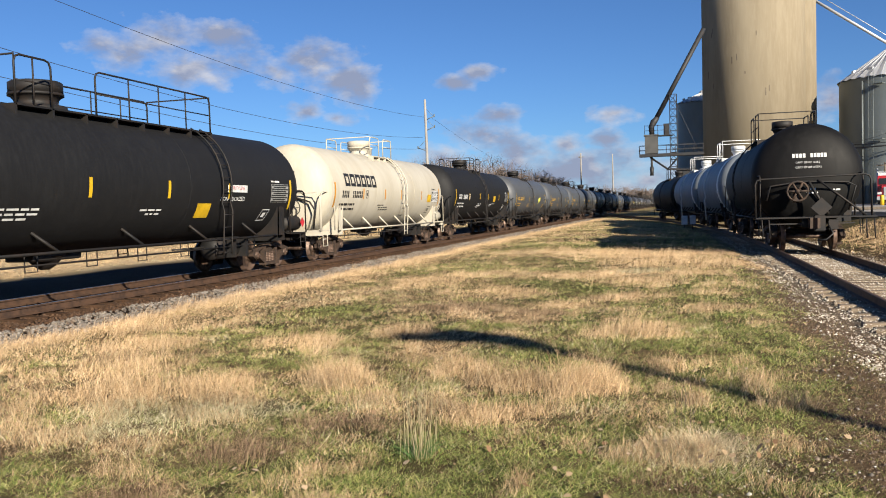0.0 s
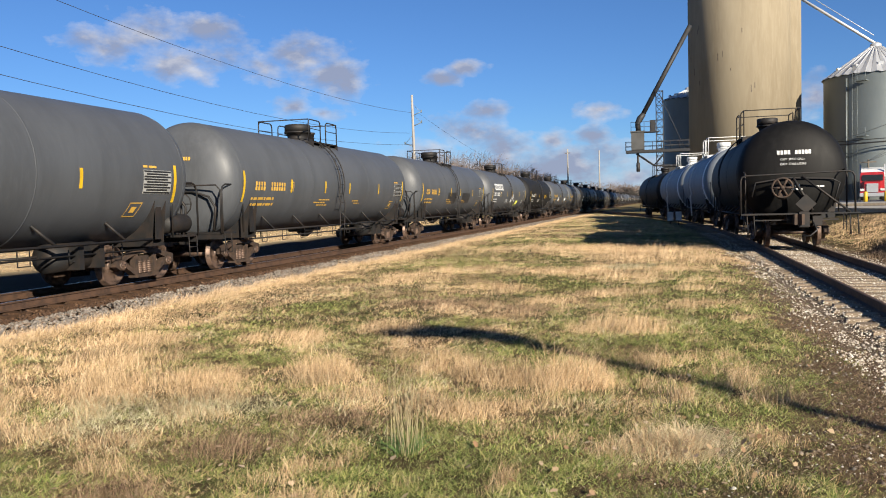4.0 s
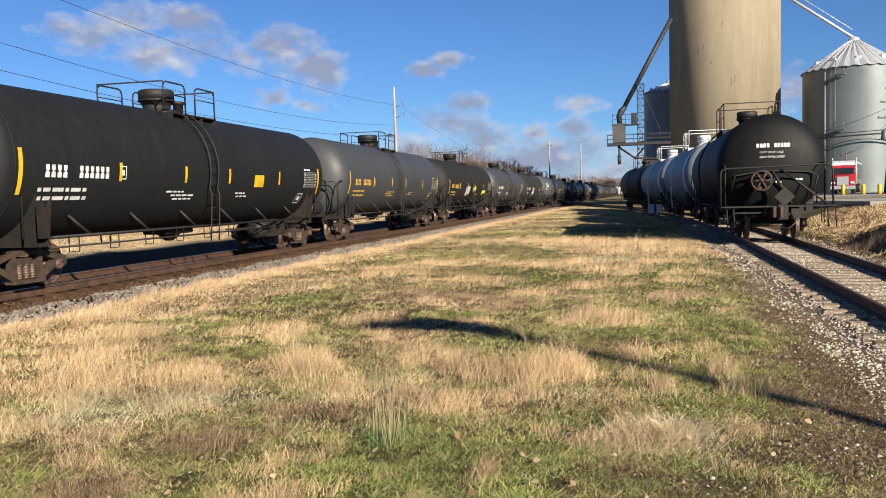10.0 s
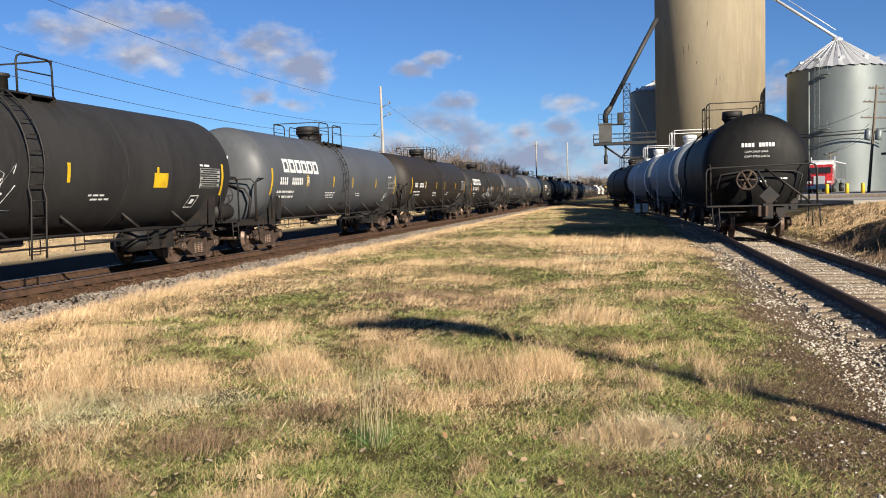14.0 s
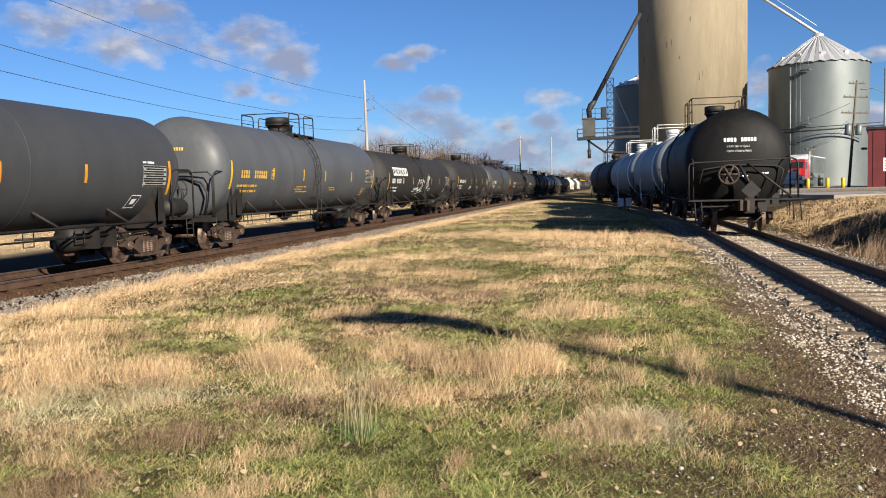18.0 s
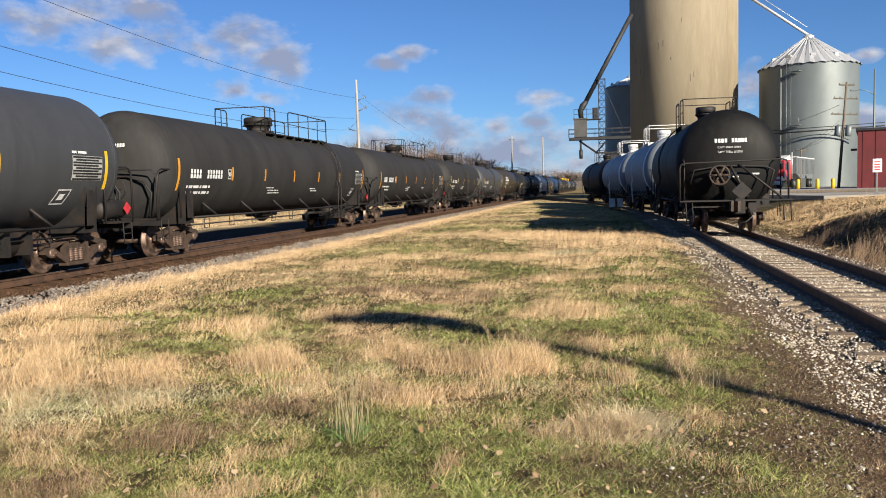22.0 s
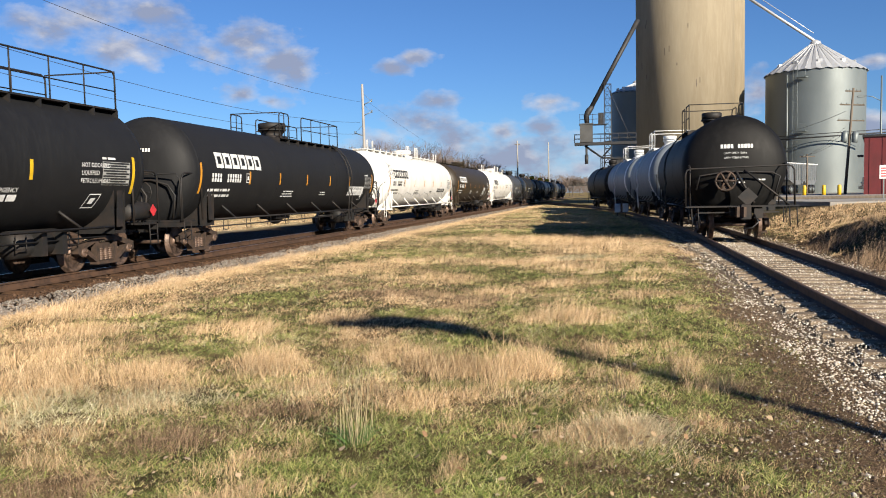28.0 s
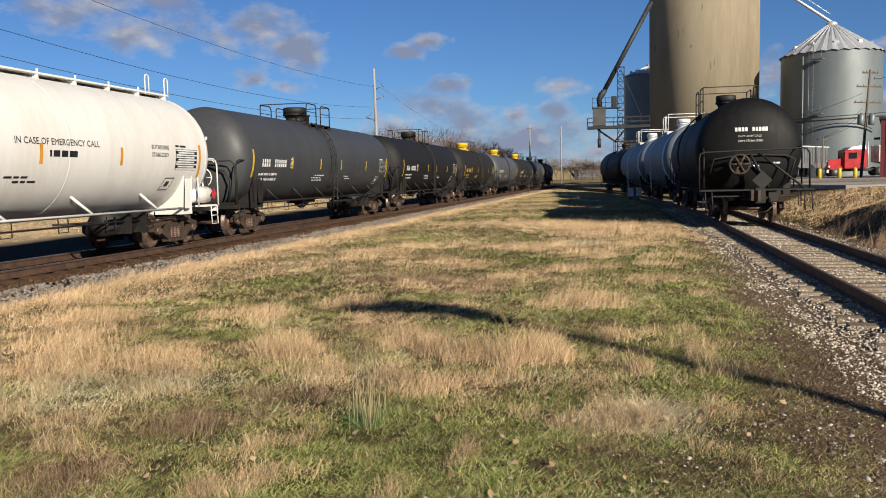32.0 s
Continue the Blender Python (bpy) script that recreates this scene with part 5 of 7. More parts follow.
# ---- the passing train ----
MAIN_X = -12.86


def on_main(s):
    """Place and heading on the main line, s metres along it."""
    d = min(max(0.0, s - CURVE_FROM), BEND)
    a = d / CURVE_R
    on = max(0.0, s - CURVE_FROM - BEND)
    return MAIN_X + CURVE_R * (1 - math.cos(a)) + on * math.sin(a), min(s, CURVE_FROM) + CURVE_R * math.sin(a) + on * math.cos(a), -a


def run(t):
    """How far the train has come after t seconds."""
    k = t / 16
    return 307.02 * k + 5.423 * k * k - 0.2155 * k ** 3


RAIL_Z = 0.07
TRAIN = []


def X(fn, *a):
    return lambda car, L, R, zc, half: fn(car, L, R, zc, half, *a)


def placards(car, L, R, zc, half):
    for y in (half + 0.62,):
        s = Shape().plate([(y, 1.22), (y + 0.16, 1.38), (y, 1.54), (y - 0.16, 1.38)], 1.45, 1.46)
        part("placard", s, M_RED, car, "red diamond hazard placard")


def yellow_panel(car, L, R, zc, half, at=0.62, z=-0.46):
    decal(car, "yellow_panel", R, zc, half * at, half * at + 0.62, zc + z, zc + z + 0.36, M_YELLOW, "yellow rectangular notice")


def patch(car, L, R, zc, half, a, b, z0=-0.8, z1=-0.2):
    decal(car, "repainted_patch", R, zc, a, b, zc + z0, zc + z1, M_PATCH, "dark repainted rectangle")


def scrawl(car, L, R, zc, half, y, z, w, h, m, seed):
    """Spray paint: a tag of hooked strokes crowded together, with no letters in it."""
    r = random.Random(seed)
    n = max(4, round(w / (0.34 * h)))

    def on(u, v):
        cz = max(zc - 0.95 * R, min(zc + 0.95 * R, z + v))
        a = math.asin((cz - zc) / R)
        return (R * math.cos(a) + 0.003, y + u, zc + R * math.sin(a))

    s = Shape()
    for k in range(n):
        c, g = w * (k + 0.5) / n, w / n
        turn, lean = r.uniform(0, 6.28), r.uniform(0.1, 0.35) * h
        pts = []
        for i in range(7):
            a = turn + i * r.uniform(0.7, 1.15) * (1 if k % 2 else -1)
            pts.append(on(c + g * 0.62 * math.cos(a) + lean * math.sin(a), h * (0.5 + r.uniform(0.32, 0.5) * math.sin(a))))
        s.tube(pts, 0.013, 4)
        if r.random() < 0.5:
            s.tube([on(c - g * 0.3, h * r.uniform(0, 0.3)), on(c + g * 0.5, h * r.uniform(0.6, 1.1))], 0.013, 4)
    s.tube([on(-0.05 * w, -0.06 * h), on(0.5 * w, 0.02 * h), on(1.08 * w, -0.02 * h)], 0.011, 4)
    part("spray_paint", s, m, car, "scrawled spray paint")


def drip_line(car, L, R, zc, half, z, m):
    """A thin wavy stain edge along the barrel's lower side."""
    pts = []
    for i in range(90):
        y = -half + 0.2 + (2 * half - 0.5) * i / 89
        cz = zc + z + 0.09 * math.sin(y * 2.6) + 0.05 * math.sin(y * 5.3 + 1)
        a = math.asin((cz - zc) / R)
        pts.append((R * math.cos(a) + 0.002, y, zc + R * math.sin(a)))
    part("stain_line", Shape().tube(pts, 0.010, 4), m, car, "thin wavy grey stain")


def words(car, L, R, zc, half, lines, y, z, size, m, back=None):
    if back:
        n = max(len(t) for t in lines)
        decal(car, "text_panel", R, zc, y - 0.06, y + n * size * 0.62 + 0.08, zc + z - size * 1.25 * (len(lines) - 1) - 0.07, zc + z + size * 0.95, back, "painted panel behind lettering", lift=0.007)
    for k, t in enumerate(lines):
        wording(car, t, R, zc, y, zc + z - k * size * 1.25, size, m)


def phone_bar(car, L, R, zc, half, y, z, m):
    blocks(car, "small_print", R, zc, y, zc + z, 0.13, [0.06, 0.2, 0.2, 0.26], 0.05, m)


P = PAINT
G_, P_, L_, W_ = "general", "pressure", "long", "walk"
# length, fittings, paint, stripes, lettering, company lettering, extras, label
CARS = [
    (20.9, P_, P["black"], M_YELLOW, M_WHITE, None, [placards, X(yellow_panel, 0.40, -0.85), X(words, ["ISOBUTYLENE"], 5.0, -0.12, 0.13, M_RED, M_WHITE), X(words, ["NON-ODORIZED"], 4.6, -0.42, 0.16, M_WHITE)], "black pressure tank car with a railed top platform"),
    (16.6, G_, P["cream"], M_ORANGE, M_DARKLET, M_DARKLET, [X(yellow_panel, 0.66)], "cream tank car with dark block lettering and rusty trucks"),
    (18.2, G_, P["black"], M_YELLOW, M_WHITE, None, [X(yellow_panel, 0.29), X(words, ["VENT TANK WHEN UNLOADING"], 1.6, -0.62, 0.10, M_WHITE)], "black tank car with yellow reflective stripes"),
    (18.5, G_, P["gray"], M_YELLOW, M_GOLD, None, [X(scrawl, 3.0, 2.0, 0.9, 0.5, M_SPRAY, 3)], "grey tank car with gold lettering and yellow spray paint"),
    (18.2, G_, P["gray"], M_YELLOW, M_GOLD, None, [], "grey tank car with gold lettering"),
    (18.2, G_, P["gray"], M_YELLOW, M_GOLD, None, [], "grey tank car with gold lettering"),
    (18.0, G_, P["gray"], M_YELLOW, M_GOLD, None, [X(patch, -2.2, -0.3), X(patch, 1.2, 3.2)], "grey tank car with two dark repainted patches"),
    (18.3, G_, P["gray"], M_YELLOW, M_WHITE, M_WHITE, [X(scrawl, 0.3, 1.7, 0.9, 0.7, M_SPRAYW, 5), X(scrawl, 2.8, 1.5, 0.9, 0.4, M_SPRAY, 6)], "grey tank car with white block lettering and spray paint"),
    (18.0, G_, P["black"], M_YELLOW, M_WHITE, None, [X(yellow_panel, 0.29)], "black tank car with a yellow notice on its side"),
    (18.2, G_, P["gray"], M_YELLOW, M_GOLD, None, [X(scrawl, -3.4, 1.8, 0.6, 0.4, M_SPRAYW, 8), X(scrawl, 3.2, 1.8, 1.4, 0.4, M_SPRAYW, 9)], "grey tank car with gold lettering and white spray paint"),
    (18.4, G_, P["gray"], M_YELLOW, M_GOLD, None, [], "grey tank car with gold lettering"),
    (18.0, G_, P["black"], M_YELLOW, M_WHITE, None, [X(yellow_panel, 0.29)], "black tank car with a yellow notice on its side"),
    (18.1, G_, P["slate"], M_YELLOW, M_GOLD, None, [], "dark grey tank car with gold lettering"),
    (17.9, G_, P["soot"], M_YELLOW, M_GOLD, None, [X(scrawl, -2.2, 1.8, 1.2, 0.6, M_SPRAYW, 12), X(scrawl, 0.2, 2.0, 1.0, 0.4, M_SPRAY, 13), X(scrawl, 3.8, 1.8, 1.2, 0.3, M_SPRAY, 14)], "sooty black tank car covered in yellow spray paint"),
    (18.4, G_, P["slate"], M_YELLOW, M_WHITE, None, [X(patch, -1.6, 1.5), X(patch, 2.2, 5.2)], "dark grey tank car with repainted lower panels"),
    (18.2, G_, P["worn"], M_YELLOW, M_WHITE, None, [X(scrawl, -2.5, 1.6, 1.6, 0.9, M_SPRAYW, 16), X(yellow_panel, 0.5)], "black tank car with white spray paint"),
    (18.2, G_, P["gray"], M_YELLOW, M_WHITE, M_WHITE, [], "grey tank car with white block lettering"),
    (18.5, G_, P["brown"], M_YELLOW, M_WHITE, None, [], "brown-black tank car with rust streaks"),
    (20.3, G_, P["worn"], M_ORANGE, M_WHITE, M_WHITE, [X(scrawl, -1.0, 1.5, 2.6, 0.9, M_SPRAYW, 19)], "black tank car with white block lettering and spray paint"),
    (20.6, G_, P["slate"], M_ORANGE, M_WHITE, None, [], "weathered grey tank car"),
    (18.8, G_, P["gray"], M_YELLOW, M_GOLD, None, [], "grey tank car with gold lettering"),
    (20.2, G_, P["worn"], M_ORANGE, M_WHITE, M_WHITE, [X(scrawl, -1.7, 1.5, 1.8, 0.9, M_SPRAYW, 22), X(scrawl, 0.9, 1.8, 0.7, 0.9, M_SPRAYW, 23)], "black tank car with white block lettering and spray paint"),
    (19.4, G_, P["worn"], M_YELLOW, M_WHITE, None, [placards], "black tank car with yellow stripes"),
    (18.9, G_, P["slate"], M_YELLOW, M_WHITE, None, [placards], "dark grey tank car with white lettering"),
    (21.2, P_, P["worn"], M_ORANGE, M_WHITE, None, [placards], "dull black pressure tank car with a railed platform"),
    (20.8, P_, P["worn"], M_ORANGE, M_WHITE, None, [placards], "dull black pressure tank car with a railed platform"),
    (18.9, G_, P["worn"], M_YELLOW, M_WHITE, None, [placards], "black tank car with yellow stripes"),
    (18.9, G_, P["slate"], M_YELLOW, M_WHITE, None, [placards], "dark grey tank car with white lettering"),
    (21.0, W_, P["olive"], M_YELLOW, M_WHITE, M_WHITE, [], "olive brown tank car with white block lettering"),
    (21.0, L_, P["black"], M_YELLOW, M_WHITE, None, [placards, X(words, ["NOT ODORIZED", "LIQUEFIED", "PETROLEUM GAS"], 6.65, -0.06, 0.14, M_WHITE), X(words, ["IN CASE OF EMERGENCY", "CALL"], 3.3, -0.62, 0.13, M_WHITE), X(phone_bar, 3.9, -0.80, M_WHITE)], "black pressure tank car with a long railed top platform"),
    (20.9, P_, P["black"], M_ORANGE, M_WHITE, M_WHITE, [placards, X(words, ["LIQUEFIED PETROLEUM GAS", "NOT ODORIZED"], 5.1, -0.52, 0.15, M_DARKLET, M_WHITE)], "black pressure tank car with white block lettering"),
    (21.0, W_, P["white"], M_ORANGE, M_DARKLET, M_DARKLET, [placards, X(words, ["BUTADIENE STABILIZED"], 4.0, -0.62, 0.19, M_WHITE, M_DARKLET), X(drip_line, -0.80, M_LABEL), X(scrawl, -9.0, 2.6, 1.0, 0.9, M_DARKLET, 41)], "white tank car with black block lettering and a full-length running board"),
    (20.9, W_, P["olive"], M_ORANGE, M_WHITE, M_WHITE, [placards, X(scrawl, 5.0, 1.5, 1.0, 0.8, M_SPRAYW, 42), X(words, ["BUTADIENE", "STABILIZED"], 6.9, 0.12, 0.14, M_WHITE)], "olive brown tank car with white block lettering"),
    (21.0, W_, P["white"], M_ORANGE, M_DARKLET, M_DARKLET, [placards, X(words, ["IN CASE OF EMERGENCY CALL"], 1.6, 0.02, 0.19, M_DARKLET), X(phone_bar, 2.6, -0.22, M_DARKLET), X(words, ["BUTADIENE", "STABILIZED"], 6.3, 0.05, 0.15, M_DARKLET)], "white tank car with black block lettering and rust stains"),
    (18.7, G_, P["slate"], M_YELLOW, M_WHITE, None, [], "dark grey tank car with white lettering"),
    (18.3, G_, P["black"], M_YELLOW, M_WHITE, None, [], "black tank car with yellow stripes"),
    (18.4, G_, P["soot"], M_YELLOW, M_GOLD, None, [], "black tank car with yellow stripes"),
    (18.2, G_, P["gray"], M_YELLOW, M_WHITE, None, [], "grey tank car with white lettering"),
    (18.3, G_, P["soot"], M_YELLOW, M_WHITE, None, [], "dull black tank car with yellow stripes"),
    (18.2, G_, P["slate"], M_YELLOW, M_WHITE, None, [], "dark grey tank car"),
    (18.2, G_, P["black"], M_YELLOW, M_WHITE, None, [], "black tank car at the end of the train"),
]
FIRST_COUPLING = 23.5 + 1.4            # rear coupling of the first car at the start


YELLOW_TOPS = (36, 37, 38)             # cars with yellow-painted housings on top


def build_train():
    at = FIRST_COUPLING
    for i, (L, kind, body, stripe, ink, brand, extras, label) in enumerate(CARS):
        if i:
            at += L
        R = 1.64 if 2 <= i <= 12 else 1.50 if i == 21 else 1.47 if i in (18, 19) else 1.56 if kind in (P_, L_) else 1.60
        zc = R + 0.91
        car = tank_car(label, L, kind, body, R, zc, fit=body if body is P["cream"] else None, lid=M_YELLOW if i in YELLOW_TOPS else None, ladder_y=0.8 if i == 1 else -0.45)
        markings(car, L, R, zc, stripe, ink, brand, extras)
        TRAIN.append((car, at - L / 2 - 0.17))


build_train()


def motions():
    wheels = [o for o in scene.objects if "rolling" in o]
    first = wheels[0]
    n = frame(32.0)
    walk(first, [((k - 1) / FPS, Matrix.Rotation(math.fmod(run((k - 1) / FPS) / WHEEL_R, 2 * math.pi), 4, "X")) for k in range(1, n + 1)])
    for o in wheels[1:]:
        o.rotation_mode = "QUATERNION"
        o.animation_data_create()
        o.animation_data.action = first.animation_data.action
        o.animation_data.action_slot = first.animation_data.action_slot
    for car, start in TRAIN:
        rows = []
        for k in range(33):
            x, y, a = on_main(start - run(k))
            rows.append((k, Matrix.Translation((x, y, RAIL_Z)) @ Matrix.Rotation(a, 4, "Z")))
        walk(car, rows)
    lorry_motion()

# ---- parked cars on the siding ----
def parked(label, y, L, body, R=1.64, zc=2.36, fit=None, band=False, **kw):
    car = tank_car(label, L, "general", body, R, zc, False, "cars parked on the siding", fit, end_gap=0.75, **kw)
    x = float(siding_x(y))
    d = float(siding_x(y + 1) - siding_x(y - 1)) / 2
    car.matrix_basis = Matrix.Translation((x, y, 0.10)) @ Matrix.Rotation(-math.atan(d), 4, "Z")
    # near-end ring in extra white, a sunlit look put into its colour
    if band:
        s = Shape()
        y0 = -L / 2 + 1.47
        prof = [(y0 + 0.10, R + 0.004), (y0 + 0.11, R + 0.016), (y0 + 0.60, R + 0.016), (y0 + 0.61, R + 0.004)]
        part("white_band", s.lathe(prof, 56, "y", (0, 0, zc)), M_BAND, car, "white band round the barrel, toned as if sunlit")
        for sx in (-1,):
            for i in range(6):
                a = math.radians(190 + i * 9)
                s = Shape().tube([((R + 0.05) * math.cos(a), y0 - 0.05, zc + (R + 0.05) * math.sin(a)), ((R + 0.05) * math.cos(a), y0 + 0.6, zc + (R + 0.05) * math.sin(a))], 0.025, 5)
                part("side_step", s, M_WHITE, car, "white rung")
    return car


def front_car():
    R, zc, L = 1.64, 2.36, 14.2
    car = parked("black parked tank car with a rusty brake wheel on its end", 33.55, L, P["dusty"], R, zc)
    ye = -L / 2 + 0.42
    s = Shape().tube([(-1.62, ye, 1.05), (-1.62, ye, 2.10), (-1.58, ye, 2.22), (-1.46, ye, 2.26), (1.46, ye, 2.32), (1.58, ye, 2.28), (1.64, ye, 2.16), (1.66, ye, 1.05)], 0.03, 6)
    part("end_handrail", s, M_FRAME, car)
    s = Shape().tube([(-1.3, ye - 0.02, 1.6), (-1.18, ye - 0.02, 2.04), (-0.3, ye - 0.02, 2.16), (1.0, ye - 0.02, 2.10), (1.22, ye - 0.02, 1.98), (1.02, ye - 0.02, 1.25)], 0.028, 6)
    part("grab_iron", s, M_FRAME, car)
    s = Shape().tube([(0.15, ye - 0.06, 2.20), (1.5, ye - 0.06, 1.08)], 0.035, 6).tube([(-0.1, ye - 0.03, 2.16), (0.45, ye - 0.03, 1.15)], 0.045, 6)
    part("diagonal_brace", s, M_FRAME, car)
    s = Shape()
    c = (-0.42, ye - 0.10, 1.86)
    s.tube([(c[0] + 0.30 * math.cos(i * 0.3927), c[1], c[2] + 0.30 * math.sin(i * 0.3927)) for i in range(16)], 0.036, 6, True)
    for i in range(6):
        a = i * 1.0472
        s.tube([c, (c[0] + 0.29 * math.cos(a), c[1], c[2] + 0.29 * math.sin(a))], 0.036, 5)
    s.lathe([(c[1] - 0.05, 0.07), (c[1] + 0.12, 0.07)], 12, "y", (c[0], 0, c[2]))
    s.box(c[0] - 0.10, c[0] + 0.10, c[1] + 0.05, c[1] + 0.25, c[2] - 0.35, c[2] + 0.1, bev=0.02)
    part("brake_wheel", s, M_RUST, car, "rusty brake wheel")
    s = Shape().plate([(0.25, 1.05), (0.55, 1.35), (0.25, 1.65), (-0.05, 1.35)], ye - 0.12, ye - 0.10, "y")
    part("placard_holder", s, M_FRAME, car)
    s = Shape().box(-1.62, 1.78, ye - 0.12, ye + 0.1, 1.03, 1.07).box(-1.2, 1.2, ye + 0.02, ye + 0.06, 0.84, 0.88)
    for x in (1.48, 1.70, -1.45, -1.25):
        s.tube([(x, ye - 0.1, 1.0), (x + 0.03, ye - 0.1, 0.40)], 0.022, 5)
    part("end_sill", s, M_FRAME, car)
    s = Shape().box(0.05, 0.35, ye - 0.16, ye + 0.1, 0.62, 1.12, bev=0.03).box(0.45, 0.72, ye - 0.08, ye + 0.1, 0.66, 0.98, bev=0.02)
    part("striker", s, M_FRAME, car)
    part("air_hose", Shape().tube([(0.45, ye - 0.1, 0.8), (0.55, ye - 0.22, 0.55), (0.35, ye - 0.28, 0.38), (0.1, ye - 0.25, 0.36)], 0.025, 6), M_DARKLET, car)
    # stencils on the domed end
    def end_blocks(x0, z, h, widths, gap):
        head_blocks(car, "stencil", L, R, zc, x0, z, h, widths, gap, M_WHITE, 0.75)

    end_blocks(-0.50, 2.90, 0.125, [0.075] * 4, 0.026)
    end_blocks(0.02, 2.90, 0.125, [0.075] * 5, 0.022)
    for z, words in ((2.72, "CAPY 20437 GALS"), (2.57, "CAPY 77360 LITERS")):
        me = text_mesh(words, 0.09)
        for q in me.vertices:
            x, zz = q.co.x - 0.42, z + q.co.y
            q.co = (x, head_y(x, zz, L, R, zc, 0.75), zz)
        part("stencil", me, M_WHITE, car)
    end_blocks(-0.12, 1.90, 0.05, [0.08, 0.05, 0.07], 0.04)
    end_blocks(-0.10, 1.78, 0.05, [0.10, 0.06, 0.09], 0.04)
    end_blocks(0.62, 1.86, 0.05, [0.10, 0.12], 0.03)
    return car


front_car()
parked("pale grey parked tank car with white band and white fittings", 48.7, 14.9, P["pale"], 1.71, 2.42, fit=M_WHITE, band=True)
parked("pale grey parked tank car with white band and white fittings", 63.9, 14.9, P["pale"], 1.71, 2.42, fit=M_WHITE, band=True)
parked("black tank car parked on the siding beneath the loading spout", 79.1, 14.9, P["dusty"])


def at(bearing, dist, z=0.0):
    a = radians(bearing)
    return Vector((dist * math.sin(a), dist * math.cos(a), z))


# ---- grain elevator ----
def concrete_tower():
    c = at(5.40, 118)
    t = thing("grain_tower", "tall weathered tan concrete grain silo", "grain silo", m=Matrix.Translation(c))
    prof = [(0, 6.51), (48, 6.51)]
    part("shaft", Shape().lathe(prof, 96, "z"), M_CONC, t)
    part("roof_slab", Shape().lathe([(48, 6.75), (48.5, 6.75)], 48, "z"), M_CONC, t)
    s = Shape().lathe([(0, 2.13), (46, 2.13)], 32, "z", (6.37, 3.77, 0))
    part("stair_shaft", s, M_CONC, t)
    s = Shape()
    r = random.Random(3)
    for i in range(14):
        a, z = radians(r.uniform(190, 300)), r.uniform(8, 24)
        m = Matrix.Rotation(a, 4, "Z")
        s.box(6.505, 6.52, -0.05, 0.05, z, z + r.uniform(0.3, 1.0), m)
    part("spalled_patch", s, M_WOOD, t, "dark spalled scars in the concrete")


def grain_bin(name, label, c, r, eave, peak, n=30):
    t = thing(name, label, "grain bin", m=Matrix.Translation(c))
    prof, z = [], 0.0
    while z < eave:
        prof += [(z, r), (z + 0.1, r + 0.02)]
        z += 0.2
    part("wall", Shape().lathe(prof + [(eave, r)], 96, "z"), M_GALV, t)
    v, f = [], []
    for i in range(n * 2):
        a = math.pi * i / n
        lift = 0.16 if i % 2 else 0.0
        v += [((r + 0.25) * math.cos(a), (r + 0.25) * math.sin(a), eave - 0.1 + lift), (0.7 * math.cos(a), 0.7 * math.sin(a), peak - 0.3 + lift)]
    m = n * 2
    f = [(2 * i, 2 * ((i + 1) % m), 2 * ((i + 1) % m) + 1, 2 * i + 1) for i in range(m)]
    part("roof", Shape().add(v, f), M_GALVROOF, t)
    part("roof_cap", Shape().lathe([(peak - 0.5, 0.7), (peak + 0.1, 0.7), (peak + 0.35, 0.3), (peak + 0.4, 0.1)], 20, "z"), M_GALVROOF, t)
    for i in range(10):
        a = 2 * math.pi * i / 10 + 0.2
        m = Matrix.Rotation(a, 4, "Z")
        part("roof_vent", Shape().box(r * 0.72, r * 0.80, -0.3, 0.3, eave + (peak - eave) * 0.2, eave + (peak - eave) * 0.2 + 0.55, m, bev=0.05), M_GALVROOF, t)
    return t


def bin_ladder(t, r, eave, a):
    m = Matrix.Rotation(a, 4, "Z")
    s = Shape()
    for y in (-0.28, 0.28):
        s.tube([m @ Vector((r + 0.35, y, 0.3)), m @ Vector((r + 0.35, y, eave + 0.9))], 0.03, 5)
    for k in range(int(eave / 0.45)):
        s.tube([m @ Vector((r + 0.35, -0.28, 0.6 + k * 0.45)), m @ Vector((r + 0.35, 0.28, 0.6 + k * 0.45))], 0.018, 4)
    for z in (eave * 0.5, eave * 0.93):
        s.box(r + 0.1, r + 1.1, 0.3, 1.6, z, z + 0.08, m)
        s.tube([m @ Vector(p) for p in ((r + 1.05, 0.35, z), (r + 1.05, 0.35, z + 1.0), (r + 1.05, 1.55, z + 1.0), (r + 1.05, 1.55, z))], 0.03, 5)
    part("ladder", s, M_GALV, t)
    part("conduit", Shape().tube([m @ Vector((r + 0.2, -1.1, 0.2)), m @ Vector((r + 0.2, -1.1, eave - 0.5))], 0.12, 8), M_GALV, t)


def hidden_silo(c, r):
    """A silo behind the tall one, known by its shadow across the main line."""
    t = thing("grain_silo", "squat concrete grain silo behind the tall one", "grain silo", "silos behind the tower", m=Matrix.Translation(c))
    part("shaft", Shape().lathe([(0, r), (27, r)], 64, "z"), M_CONC, t)
    part("roof_slab", Shape().lathe([(27, r + 0.2), (27.5, r + 0.2)], 48, "z"), M_CONC, t)


